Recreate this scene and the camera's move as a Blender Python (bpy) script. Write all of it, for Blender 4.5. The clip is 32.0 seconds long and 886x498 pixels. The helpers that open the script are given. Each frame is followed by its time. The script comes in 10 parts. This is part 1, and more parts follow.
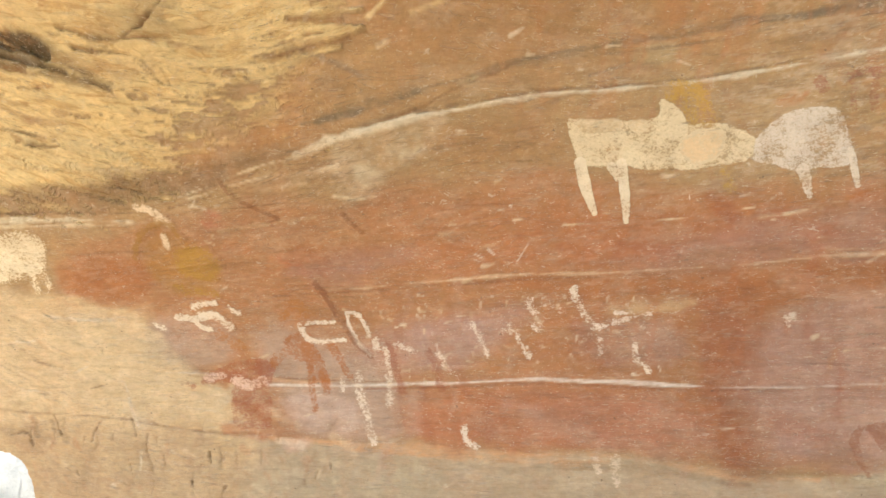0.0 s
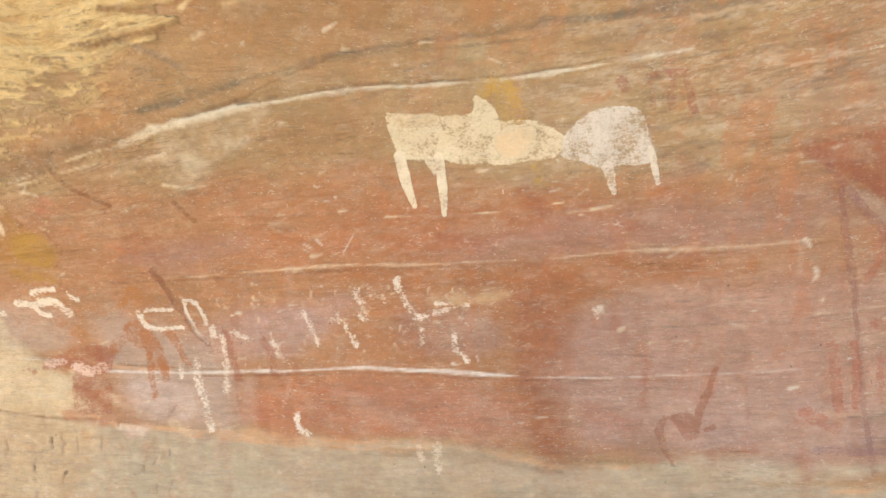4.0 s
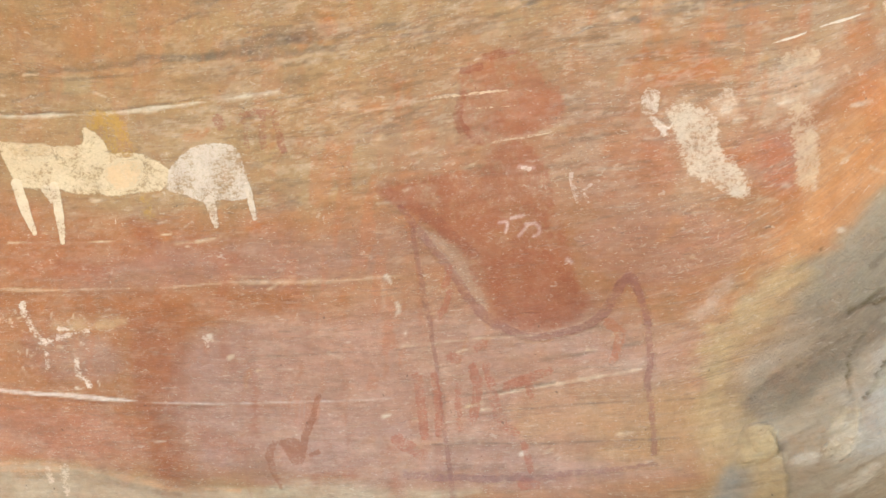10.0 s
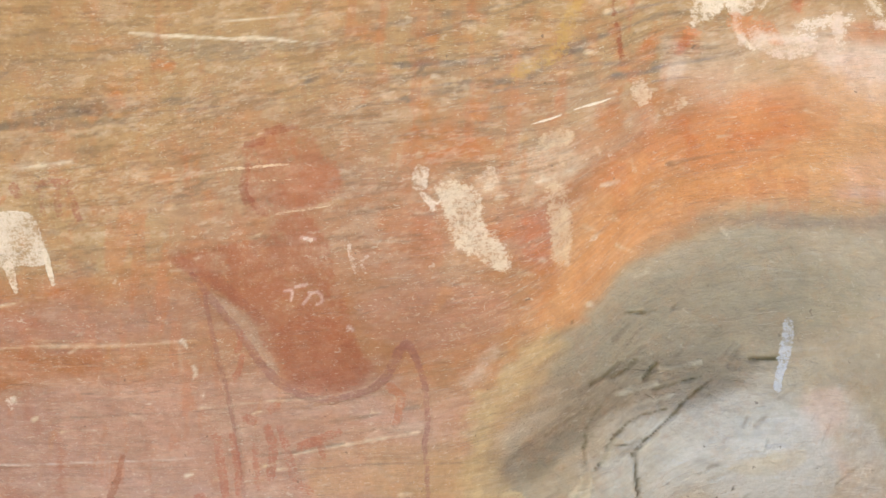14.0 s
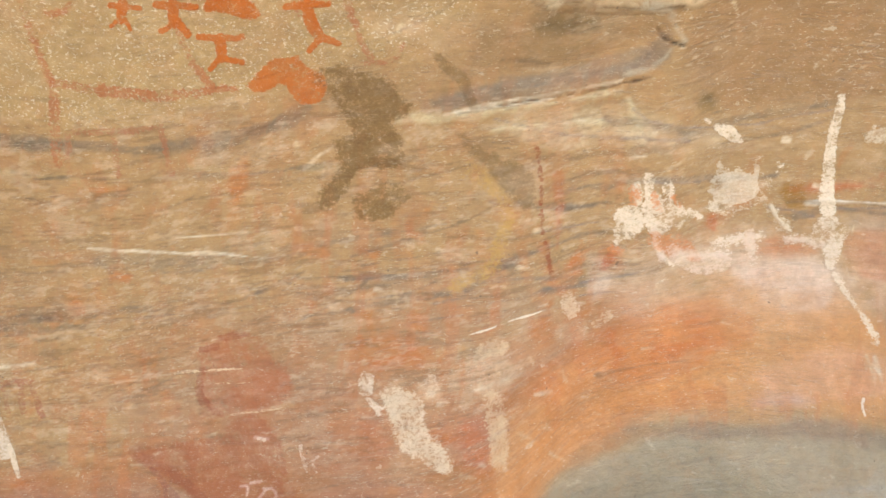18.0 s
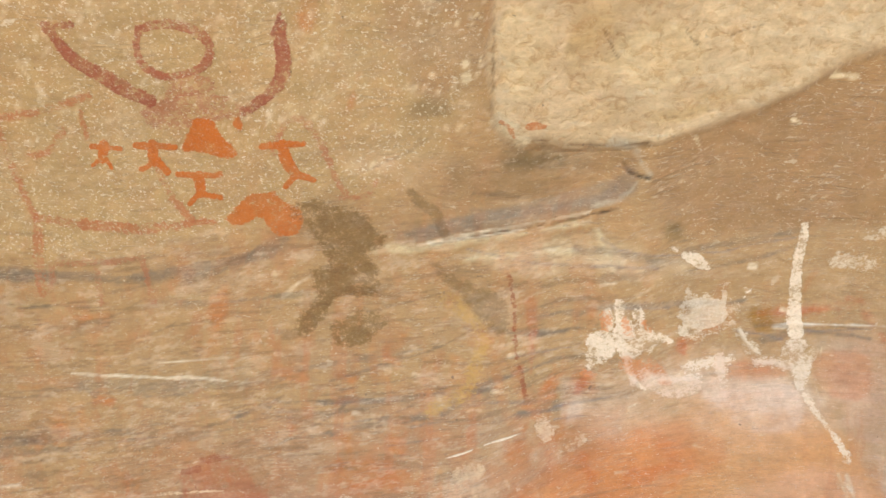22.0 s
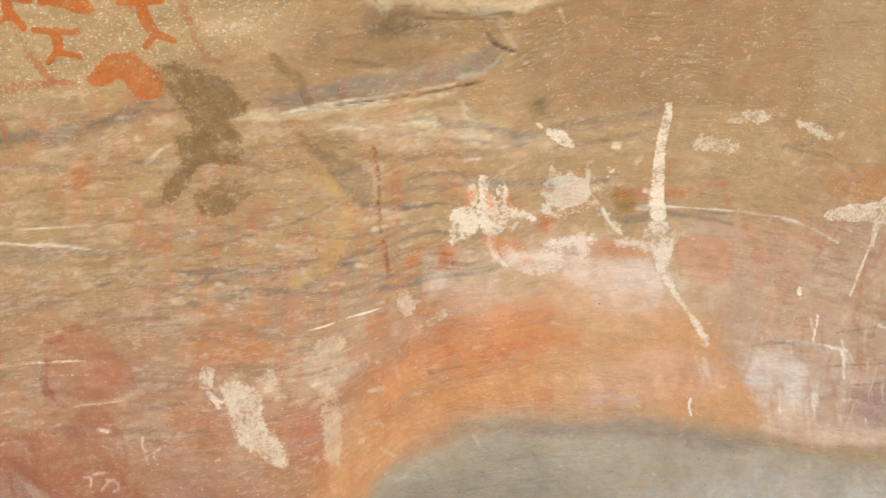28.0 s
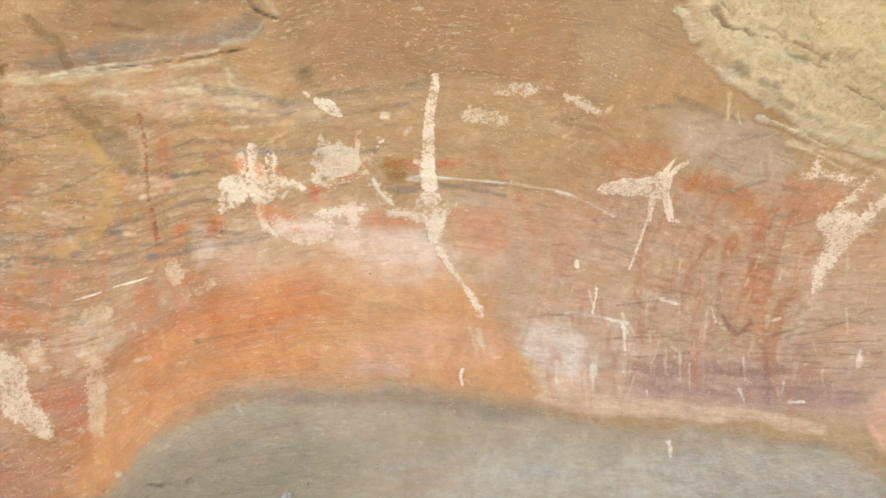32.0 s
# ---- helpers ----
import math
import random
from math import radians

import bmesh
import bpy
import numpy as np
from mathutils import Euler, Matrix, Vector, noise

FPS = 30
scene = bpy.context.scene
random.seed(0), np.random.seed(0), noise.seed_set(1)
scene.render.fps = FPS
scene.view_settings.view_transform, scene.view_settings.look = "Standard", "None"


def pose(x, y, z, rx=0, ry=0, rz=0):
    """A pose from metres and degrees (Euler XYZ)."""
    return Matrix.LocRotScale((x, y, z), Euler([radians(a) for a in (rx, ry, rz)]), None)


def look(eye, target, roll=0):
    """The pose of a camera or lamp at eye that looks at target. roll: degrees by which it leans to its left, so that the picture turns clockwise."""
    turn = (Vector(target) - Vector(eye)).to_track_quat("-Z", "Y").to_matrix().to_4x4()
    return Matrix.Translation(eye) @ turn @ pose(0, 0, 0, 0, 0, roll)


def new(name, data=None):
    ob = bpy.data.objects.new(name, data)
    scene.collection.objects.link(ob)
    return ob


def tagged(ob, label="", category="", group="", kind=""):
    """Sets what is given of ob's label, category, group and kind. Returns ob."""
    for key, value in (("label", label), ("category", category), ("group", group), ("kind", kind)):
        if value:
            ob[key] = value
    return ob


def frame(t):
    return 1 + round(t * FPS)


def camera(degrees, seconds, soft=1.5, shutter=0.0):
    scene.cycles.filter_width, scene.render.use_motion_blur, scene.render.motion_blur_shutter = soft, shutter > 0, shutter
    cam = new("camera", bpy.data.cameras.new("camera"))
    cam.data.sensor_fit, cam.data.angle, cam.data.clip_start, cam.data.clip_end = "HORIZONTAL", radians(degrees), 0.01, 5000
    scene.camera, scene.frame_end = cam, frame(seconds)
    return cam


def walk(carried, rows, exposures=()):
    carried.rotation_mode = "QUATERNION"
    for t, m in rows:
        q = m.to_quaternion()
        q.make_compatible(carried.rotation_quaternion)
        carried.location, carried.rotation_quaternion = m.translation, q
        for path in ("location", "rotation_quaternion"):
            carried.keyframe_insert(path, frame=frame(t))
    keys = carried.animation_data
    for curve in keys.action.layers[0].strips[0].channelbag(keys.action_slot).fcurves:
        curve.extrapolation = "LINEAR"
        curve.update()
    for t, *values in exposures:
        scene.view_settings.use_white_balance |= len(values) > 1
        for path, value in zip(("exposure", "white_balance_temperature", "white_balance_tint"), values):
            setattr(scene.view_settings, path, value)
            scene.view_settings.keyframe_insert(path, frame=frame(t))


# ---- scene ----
import collections

# ---- camera ----
cam = camera(42.1, 32.0)
PATH = [
    (0, (-0.511, -1.942, 1.207), (-0.629, 0.008, 1.637), 1.8),
    (0.5, (-0.478, -1.942, 1.204), (-0.588, 0.009, 1.63), 1.9),
    (1, (-0.464, -1.948, 1.207), (-0.56, 0.004, 1.632), 2.0),
    (1.5, (-0.433, -1.946, 1.198), (-0.522, 0.004, 1.632), 1.9),
    (2, (-0.388, -1.951, 1.197), (-0.47, 0.001, 1.628), 1.7),
    (2.5, (-0.343, -1.952, 1.206), (-0.422, 0.0, 1.632), 1.2),
    (3, (-0.304, -1.969, 1.207), (-0.359, -0.015, 1.63), 1.3),
    (3.5, (-0.263, -1.975, 1.209), (-0.299, -0.019, 1.624), 1.7),
    (5.5, (-0.106, -2.025, 1.204), (-0.081, -0.07, 1.624), 1.7),
    (6, (-0.04, -2.033, 1.217), (0.007, -0.076, 1.628), 1.3),
    (6.5, (-0.006, -2.031, 1.21), (0.054, -0.073, 1.613), 1.3),
    (7, (0.036, -2.046, 1.235), (0.127, -0.087, 1.624), 0.7),
    (7.5, (0.116, -2.052, 1.238), (0.213, -0.094, 1.634), 1.1),
    (8, (0.177, -2.06, 1.239), (0.272, -0.109, 1.667), 1.5),
    (9, (0.276, -2.08, 1.257), (0.409, -0.132, 1.687), 1.7),
    (9.5, (0.328, -2.096, 1.276), (0.479, -0.15, 1.709), 1.7),
    (10, (0.388, -2.113, 1.278), (0.558, -0.166, 1.702), 2.0),
    (10.5, (0.429, -2.127, 1.293), (0.608, -0.182, 1.722), 1.8),
    (11, (0.469, -2.144, 1.3), (0.669, -0.2, 1.726), 1.7),
    (11.5, (0.495, -2.169, 1.321), (0.717, -0.225, 1.738), 1.3),
    (12, (0.51, -2.181, 1.326), (0.747, -0.24, 1.748), 1.4),
    (12.5, (0.549, -2.202, 1.345), (0.796, -0.264, 1.774), 1.4),
    (13, (0.566, -2.22, 1.358), (0.829, -0.286, 1.795), 1.6),
    (13.5, (0.617, -2.235, 1.371), (0.892, -0.303, 1.811), 1.4),
    (14, (0.654, -2.252, 1.383), (0.955, -0.326, 1.827), 0.8),
    (14.5, (0.662, -2.282, 1.415), (0.975, -0.359, 1.869), 0.5),
    (16.5, (0.708, -2.4, 1.592), (1.054, -0.486, 2.06), -0.7),
    (17, (0.691, -2.426, 1.632), (1.034, -0.515, 2.111), -0.9),
    (17.5, (0.673, -2.458, 1.675), (1.025, -0.549, 2.157), -1.0),
    (18, (0.681, -2.473, 1.681), (1.025, -0.569, 2.188), -0.9),
    (18.5, (0.68, -2.488, 1.704), (1.025, -0.589, 2.227), -1.1),
    (19, (0.682, -2.494, 1.7), (1.022, -0.601, 2.248), -1.3),
    (19.5, (0.701, -2.507, 1.712), (1.054, -0.618, 2.267), -1.0),
    (20, (0.709, -2.525, 1.743), (1.064, -0.64, 2.307), -0.9),
    (20.5, (0.723, -2.533, 1.748), (1.075, -0.649, 2.32), -1.0),
    (21, (0.72, -2.544, 1.763), (1.071, -0.662, 2.341), -1.2),
    (21.5, (0.722, -2.555, 1.788), (1.072, -0.675, 2.372), -1.3),
    (22, (0.723, -2.569, 1.806), (1.06, -0.69, 2.404), -1.5),
    (22.5, (0.713, -2.587, 1.827), (1.044, -0.711, 2.437), -1.5),
    (23, (0.709, -2.584, 1.823), (1.038, -0.707, 2.43), -1.7),
    (23.5, (0.708, -2.593, 1.839), (1.031, -0.718, 2.455), -1.2),
    (24, (0.691, -2.605, 1.851), (1.014, -0.727, 2.46), -1.2),
    (24.5, (0.687, -2.597, 1.834), (1.025, -0.717, 2.425), -1.1),
    (25, (0.71, -2.587, 1.804), (1.051, -0.701, 2.376), -0.7),
    (25.5, (0.74, -2.56, 1.767), (1.088, -0.667, 2.311), -0.9),
    (26, (0.781, -2.526, 1.716), (1.144, -0.627, 2.229), -1.3),
    (26.5, (0.812, -2.529, 1.707), (1.186, -0.628, 2.206), -1.0),
    (28.5, (0.927, -2.565, 1.678), (1.368, -0.677, 2.167), -0.5),
    (29, (0.963, -2.575, 1.679), (1.414, -0.688, 2.164), -0.5),
    (29.5, (0.994, -2.581, 1.675), (1.475, -0.7, 2.158), -0.5),
    (30, (1.034, -2.583, 1.661), (1.529, -0.706, 2.14), -0.8),
    (30.5, (1.053, -2.593, 1.659), (1.571, -0.721, 2.138), -0.9),
    (31, (1.078, -2.604, 1.66), (1.615, -0.735, 2.129), -0.9),
    (31.5, (1.121, -2.615, 1.647), (1.679, -0.754, 2.122), -1.2),
    (32, (1.165, -2.616, 1.636), (1.749, -0.763, 2.111), -1.2),
]
walk(cam, [(t, look(e, g, r)) for t, e, g, r in PATH], [(0, 1.56, 5920, 6), (1, 1.68, 5560, 6), (3, 1.72, 5540, 6), (6, 1.74, 5500, 6), (9, 1.82, 5510, 6), (12, 1.80, 5520, 6), (19, 1.70, 5600, 6), (24, 1.65, 5600, 6), (32, 1.72, 5560, 6)])

# ---- light ----
world = bpy.data.worlds.new("sky")
scene.world = world
world.use_nodes = True
wn = world.node_tree
sky = wn.nodes.new("ShaderNodeTexSky")
sky.sky_type, sky.sun_disc = "NISHITA", False
SUN_EL, SUN_AZ = radians(58), radians(-100)
sky.sun_elevation, sky.sun_rotation = SUN_EL, SUN_AZ
wn.nodes["Background"].inputs["Strength"].default_value = 0.15
wn.links.new(sky.outputs[0], wn.nodes["Background"].inputs["Color"])
sun = new("sun", bpy.data.lights.new("sun", "SUN"))
sun.data.energy, sun.data.angle, sun.data.color = 5.0, radians(0.5), (1.0, 0.94, 0.84)
sun_way = Vector((math.sin(SUN_AZ) * math.cos(SUN_EL), math.cos(SUN_AZ) * math.cos(SUN_EL), math.sin(SUN_EL)))
sun.matrix_world = look(tuple(sun_way * 30), (0, 0, 0))

# ---- noise and colour helpers ----
TABLE = np.random.RandomState(7).rand(8, 256, 256)


def vn(x, z, sx, sz, seed=0):
    """Smooth value noise, 0 to 1, with cells of sx by sz metres."""
    u, v = x / sx + 91.3 * seed, z / sz + 37.7 * seed
    i, j = np.floor(u).astype(int), np.floor(v).astype(int)
    a, b = u - i, v - j
    a, b = a * a * (3 - 2 * a), b * b * (3 - 2 * b)
    t = TABLE[seed % 8]
    p, q, i, j = (i + 1) % 256, (j + 1) % 256, i % 256, j % 256
    return (t[i, j] * (1 - a) + t[p, j] * a) * (1 - b) + (t[i, q] * (1 - a) + t[p, q] * a) * b


def fbm(x, z, sx, sz, seed=0, steps=4, fall=0.55):
    out, amp, total = 0.0, 1.0, 0.0
    for k in range(steps):
        out = out + amp * vn(x, z, sx / 2**k, sz / 2**k, seed + k)
        total, amp = total + amp, amp * fall
    return out / total


def lin(rgb):
    """Albedo of a pigment from its 0 to 255 colour."""
    c = np.array(rgb, float) / 255
    c = np.where(c < 0.04045, c / 12.92, ((c + 0.055) / 1.055) ** 2.4)
    grey = c @ (0.3, 0.6, 0.1)
    return (grey + (c - grey) * RICH) * ALBEDO


ALBEDO, RICH = 0.80, 0.95


def sstep(a, b, v):
    t = np.clip((v - a) / (b - a), 0, 1)
    return t * t * (3 - 2 * t)


def line_gap(X, Z, pts, k):
    """How far each place lies outside a stroke of points (x, z, radius); negative inside. k stretches z."""
    best = np.full(X.shape, 9.0)
    if len(pts) == 1:
        pts = [pts[0], pts[0]]
    for (x0, z0, r0), (x1, z1, r1) in zip(pts, pts[1:]):
        dx, dz = x1 - x0, (z1 - z0) * k
        t = np.clip(((X - x0) * dx + (Z - z0) * k * dz) / (dx * dx + dz * dz + 1e-12), 0, 1)
        best = np.minimum(best, np.hypot(X - x0 - t * dx, (Z - z0) * k - t * dz) - (r0 + (r1 - r0) * t))
    return best


def area_gap(X, Z, pts, k):
    """How far each place lies outside a closed outline of points (x, z); negative inside."""
    best, inside = np.full(X.shape, 9.0), np.zeros(X.shape, bool)
    for (x0, z0), (x1, z1) in zip(pts, pts[1:] + pts[:1]):
        dx, dz = x1 - x0, (z1 - z0) * k
        t = np.clip(((X - x0) * dx + (Z - z0) * k * dz) / (dx * dx + dz * dz + 1e-12), 0, 1)
        best = np.minimum(best, np.hypot(X - x0 - t * dx, (Z - z0) * k - t * dz))
        if z0 != z1:
            inside ^= ((z0 > Z) != (z1 > Z)) & (X < (x1 - x0) * (Z - z0) / (z1 - z0) + x0)
    return np.where(inside, -best, best)


def rounded(pts, closed):
    """The same outline with its corners cut."""
    pts = [tuple(p) for p in pts]
    if len(pts) < 3:
        return pts
    ends = list(zip(pts, pts[1:] + (pts[:1] if closed else [])))
    out = [] if closed else [pts[0]]
    for a, b in ends:
        out += [tuple(0.75 * u + 0.25 * v for u, v in zip(a, b)), tuple(0.25 * u + 0.75 * v for u, v in zip(a, b))]
    return out if closed else out + [pts[-1]]


def gap(X, Z, k, lines, areas):
    d = np.full(X.shape, 9.0)
    for pts in lines:
        d = np.minimum(d, line_gap(X, Z, rounded(pts, False), k))
    for pts in areas:
        d = np.minimum(d, area_gap(X, Z, rounded(pts, True), k))
    return d


# ---- the rock face: a sheet y(x, z), leaning out over the camera higher up ----
FORM = [0.1196, -0.4150, -0.6908, 0.0645, 0.4502, -0.3726]
SWELL = [[-0.0304, -0.0537, -0.0144, -0.0202, -0.0014, -0.0000],
         [-0.0544, -0.0079, 0.0611, -0.1804, -0.0154, -0.0001],
         [0.0093, 0.0737, 0.1365, -0.0372, -0.0094, -0.0000],
         [0.1139, -0.0234, 0.0128, 0.1843, 0.0334, 0.0036],
         [0.0686, 0.0888, 0.0038, 0.0475, 0.2192, 0.0326],
         [0.0378, -0.0068, -0.1721, -0.0049, 0.0624, -0.0803],
         [-0.0269, -0.2214, -0.2903, -0.0984, 0.0023, -0.0694],
         [-0.0013, -0.0107, -0.0655, -0.0163, -0.0900, -0.0436],
         [0.0000, 0.0103, 0.1398, 0.1732, 0.0467, -0.0045],
         [0.0000, 0.0037, 0.0415, 0.0308, 0.0046, 0.0001]]
KNOB = [[0.0402, 0.0134, 0.0269, 0.0079],
        [0.0172, -0.1917, -0.0225, 0.0501],
        [-0.0035, -0.1931, -0.1948, -0.0259],
        [-0.0092, -0.0945, -0.1062, -0.0232],
        [-0.0024, -0.0271, -0.0403, -0.0260]]


def face(xs, zs):
    """The large form of the rock over the given columns and rows."""
    x, z = np.clip(xs, -2.3, 3.2), np.clip(zs, 1.08, 3.0)
    X, Z = np.meshgrid(x, z, indexing="ij")
    u, v = (X - 0.5) / 2, (Z - 2) / 0.8
    y = sum(c * b for c, b in zip(FORM, (1, u, v, u * u, u * v, v * v)))
    bx = np.exp(-(((x[:, None] + 2.0 - 0.6 * np.arange(10)) / 0.45) ** 2))
    bz = np.exp(-(((z[:, None] - 1.0 - 0.4 * np.arange(6)) / 0.32) ** 2))
    y = y + bx @ np.array(SWELL) @ bz.T
    bx = np.exp(-(((x[:, None] - 0.9 - 0.18 * np.arange(5)) / 0.16) ** 2))
    bz = np.exp(-(((z[:, None] - 1.2 - 0.16 * np.arange(4)) / 0.15) ** 2))
    return y + bx @ np.array(KNOB) @ bz.T


def spread(lo, hi, step, far_lo, far_hi):
    """Even steps from lo to hi, then growing ones out to the far ends."""
    mid = np.arange(lo, hi + step / 2, step)
    out, d = [], step
    while (out[-1] if out else 0) < max(hi - far_lo, far_hi - hi, lo - far_lo) :
        d = min(d * 1.6, 0.25)
        out.append((out[-1] if out else 0) + d)
    out = np.array(out)
    return np.r_[(lo - out[lo - out > far_lo - 0.2])[::-1], mid, hi + out[hi + out < far_hi + 0.2]]


XS = spread(-2.15, 3.12, 0.0038, -2.9, 4.6)
ZS = spread(1.10, 2.0, 0.0036, 0.0, 2.0)
ZS = np.r_[ZS[ZS <= 2.0], np.arange(2.003, 2.95, 0.0029), np.arange(2.96, 3.06, 0.02)]
ZS[0] = min(ZS[0], -0.15)
X, Z = np.meshgrid(XS, ZS, indexing="ij")
Y = face(XS, ZS)

# the beds: levels that rise to the east and arch over the outcrop
BED_HIGH = [(-1.780, 1.873), (-1.439, 1.861), (-1.187, 1.915), (-0.942, 1.978), (-0.707, 2.027), (-0.402, 2.061), (-0.112, 2.076), (-0.016, 2.088), (0.146, 2.096), (0.203, 2.104), (0.430, 2.134), (0.533, 2.171), (0.731, 2.187), (0.752, 2.201), (0.994, 2.186), (1.213, 2.183), (1.416, 2.311), (1.424, 2.204), (1.587, 2.341), (1.770, 2.338), (1.928, 2.338), (2.126, 2.333), (2.288, 2.304), (2.662, 2.302), (3.068, 2.304)]
BED_MID = [(-1.879, 1.670), (-1.304, 1.723), (-0.796, 1.738), (-0.387, 1.726), (-0.031, 1.730), (0.092, 1.728), (0.248, 1.736), (0.342, 1.734), (0.516, 1.752), (0.675, 1.765), (0.965, 1.761), (1.089, 1.782), (1.172, 1.854), (1.344, 2.062), (1.535, 2.125), (1.764, 2.166), (1.958, 2.158), (2.178, 2.130), (2.537, 2.117), (2.891, 2.110), (3.111, 2.090)]
BED_LOW = [(-1.944, 1.471), (-1.110, 1.512), (-0.652, 1.500), (-0.253, 1.487), (-0.075, 1.473), (-0.013, 1.477), (0.283, 1.483), (0.481, 1.485), (0.907, 1.547), (1.013, 1.544), (1.137, 1.619), (1.255, 1.699), (1.276, 1.884), (1.430, 1.933), (1.645, 1.965), (1.894, 1.965), (2.189, 1.923), (2.543, 1.903), (2.884, 1.896), (3.087, 1.833)]
h_high = np.interp(XS, [p[0] for p in BED_HIGH], [p[1] for p in BED_HIGH])
h_mid = np.interp(XS, [p[0] for p in BED_MID], [p[1] for p in BED_MID])
h_low = np.interp(XS, [p[0] for p in BED_LOW], [p[1] for p in BED_LOW])
soft_k = np.exp(-np.linspace(-2, 2, 61) ** 2)
h_high, h_mid, h_low = (np.convolve(np.pad(h, 30, "edge"), soft_k / soft_k.sum(), "valid") for h in (h_high, h_mid, h_low))
hh, hm, hl = h_high[:, None], h_mid[:, None], h_low[:, None]
up = np.clip((Z - hh) / 0.5, 0, 1)
S = np.where(Z > hh, 2.0 + Z - hh - (2.25 - hh) * up * 0.8, np.where(Z > hm, 1.7 + 0.3 * (Z - hm) / (hh - hm), 1.7 + 0.3 * (Z - hm) / (hm - hl)))
S = np.where(Z < hl, 1.4 + Z - hl, S)
BED = 0.5 * S + 0.5 * Z
wob = 0.03 * (fbm(X, Z, 0.5, 0.25, 3) - 0.5)
S = S + wob

COLOUR = np.empty((*X.shape, 3))
COLOUR[:] = lin((186, 148, 98))
ROUGH = np.full(X.shape, 0.35)
FLECK = np.full(X.shape, 0.3)
LIFT = np.zeros(X.shape)
MISC = fbm(X, Z, 0.22, 0.16, 1)
STREAK = fbm(X, BED, 0.16, 0.016, 2, 4)
FINE = fbm(X, Z, 0.03, 0.024, 5, 3)
GRIT = fbm(X, Z, 0.075, 0.05, 6, 4, 0.7)
SPECK = fbm(X, BED, 0.034, 0.016, 7, 4, 0.75)
BEND_X, BEND_Z, BREAK = fbm(X, Z, 0.16, 0.12, 4), fbm(X, Z, 0.16, 0.12, 6), fbm(X, Z, 0.28, 0.2, 7, 2)
FAN = fbm(X, Z - 0.33 * (X + 1.2) ** 2 + 0.03 * MISC, 0.12, 0.017, 4, 4, 0.8)


def enlarged(v, nx, nz):
    """Values on every third column and row, filled in between."""
    fi, fj = np.minimum(np.arange(nx) / 3, v.shape[0] - 1), np.minimum(np.arange(nz) / 3, v.shape[1] - 1)
    i, j = np.minimum(fi.astype(int), v.shape[0] - 2), np.minimum(fj.astype(int), v.shape[1] - 2)
    a, b = (fi - i)[:, None], (fj - j)[None]
    v = v[i] * (1 - a) + v[i + 1] * a
    return v[:, j] * (1 - b) + v[:, j + 1] * b


def wash(rgb, a=1.0, soft=0.03, warp=0.03, k=1.0, lines=(), areas=(), streak=0.0, blotch=0.0, fan=0.0, fibre=0.0, rough=None, fleck=None, lift=0.0, broken=1.0):
    """A stain, bed, vein or painted shade on the rock: its colour where it has one, its roughness and how far it stands
    out.
    """
    pts = [p for some in (*lines, *areas) for p in some]
    m = soft + warp + max((p[2] for some in lines for p in some), default=0) + 0.02
    i = slice(*np.searchsorted(XS, (min(p[0] for p in pts) - m, max(p[0] for p in pts) + m)))
    j = slice(*np.searchsorted(ZS, (min(p[1] for p in pts) - m, max(p[1] for p in pts) + m)))
    x, z = X[i, j], Z[i, j]
    if not x.size:
        return
    wx = x + warp * 2 * (BEND_X[i, j] - 0.5) + warp * (FINE[i, j] - 0.5)
    wz = z + (warp * 2 * (BEND_Z[i, j] - 0.5) + warp * (STREAK[i, j] - 0.5)) / k
    if areas and not lines and soft > 0.012 and x.size > 30000:
        d = enlarged(gap(wx[::3, ::3], wz[::3, ::3], k, lines, areas), *x.shape)
    else:
        d = gap(wx, wz, k, lines, areas)
    thin = max((p[2] for some in lines for p in some), default=1.0)
    if thin < 0.02 and not areas:
        d = d + broken * thin * (3.2 * (GRIT[i, j] - 0.46) + 2.2 * (BREAK[i, j] - 0.5))
    d = d + fan * 0.5 * (FAN[i, j] - 0.5)
    w = 1 - sstep(-soft / 2, soft / 2, d)
    full = w.copy()
    sp = (0.42 if thin < 0.02 and not areas else 0.16) * min(1.0, broken + 0.3)
    w = w * (1 - sp + sp * sstep(0.40, 0.56, SPECK[i, j]))
    if streak:
        w = w * (1 - streak + streak * sstep(0.34, 0.62, 0.6 * STREAK[i, j] + 0.4 * GRIT[i, j]))
    if fibre:
        w = w * (1 - fibre + fibre * sstep(0.50, 0.60, FAN[i, j]))
    if blotch:
        w = w * (1 - blotch + blotch * sstep(0.36, 0.62, 0.35 * MISC[i, j] + 0.45 * GRIT[i, j] + 0.2 * FINE[i, j]))
    if rgb is not None:
        q = (w * a)[..., None]
        COLOUR[i, j] = COLOUR[i, j] * (1 - q) + lin(rgb) * q
    if rough is not None:
        ROUGH[i, j] += (rough - ROUGH[i, j]) * full
    if fleck is not None:
        FLECK[i, j] += (fleck - FLECK[i, j]) * full
    if lift:
        LIFT[i, j] += lift * w


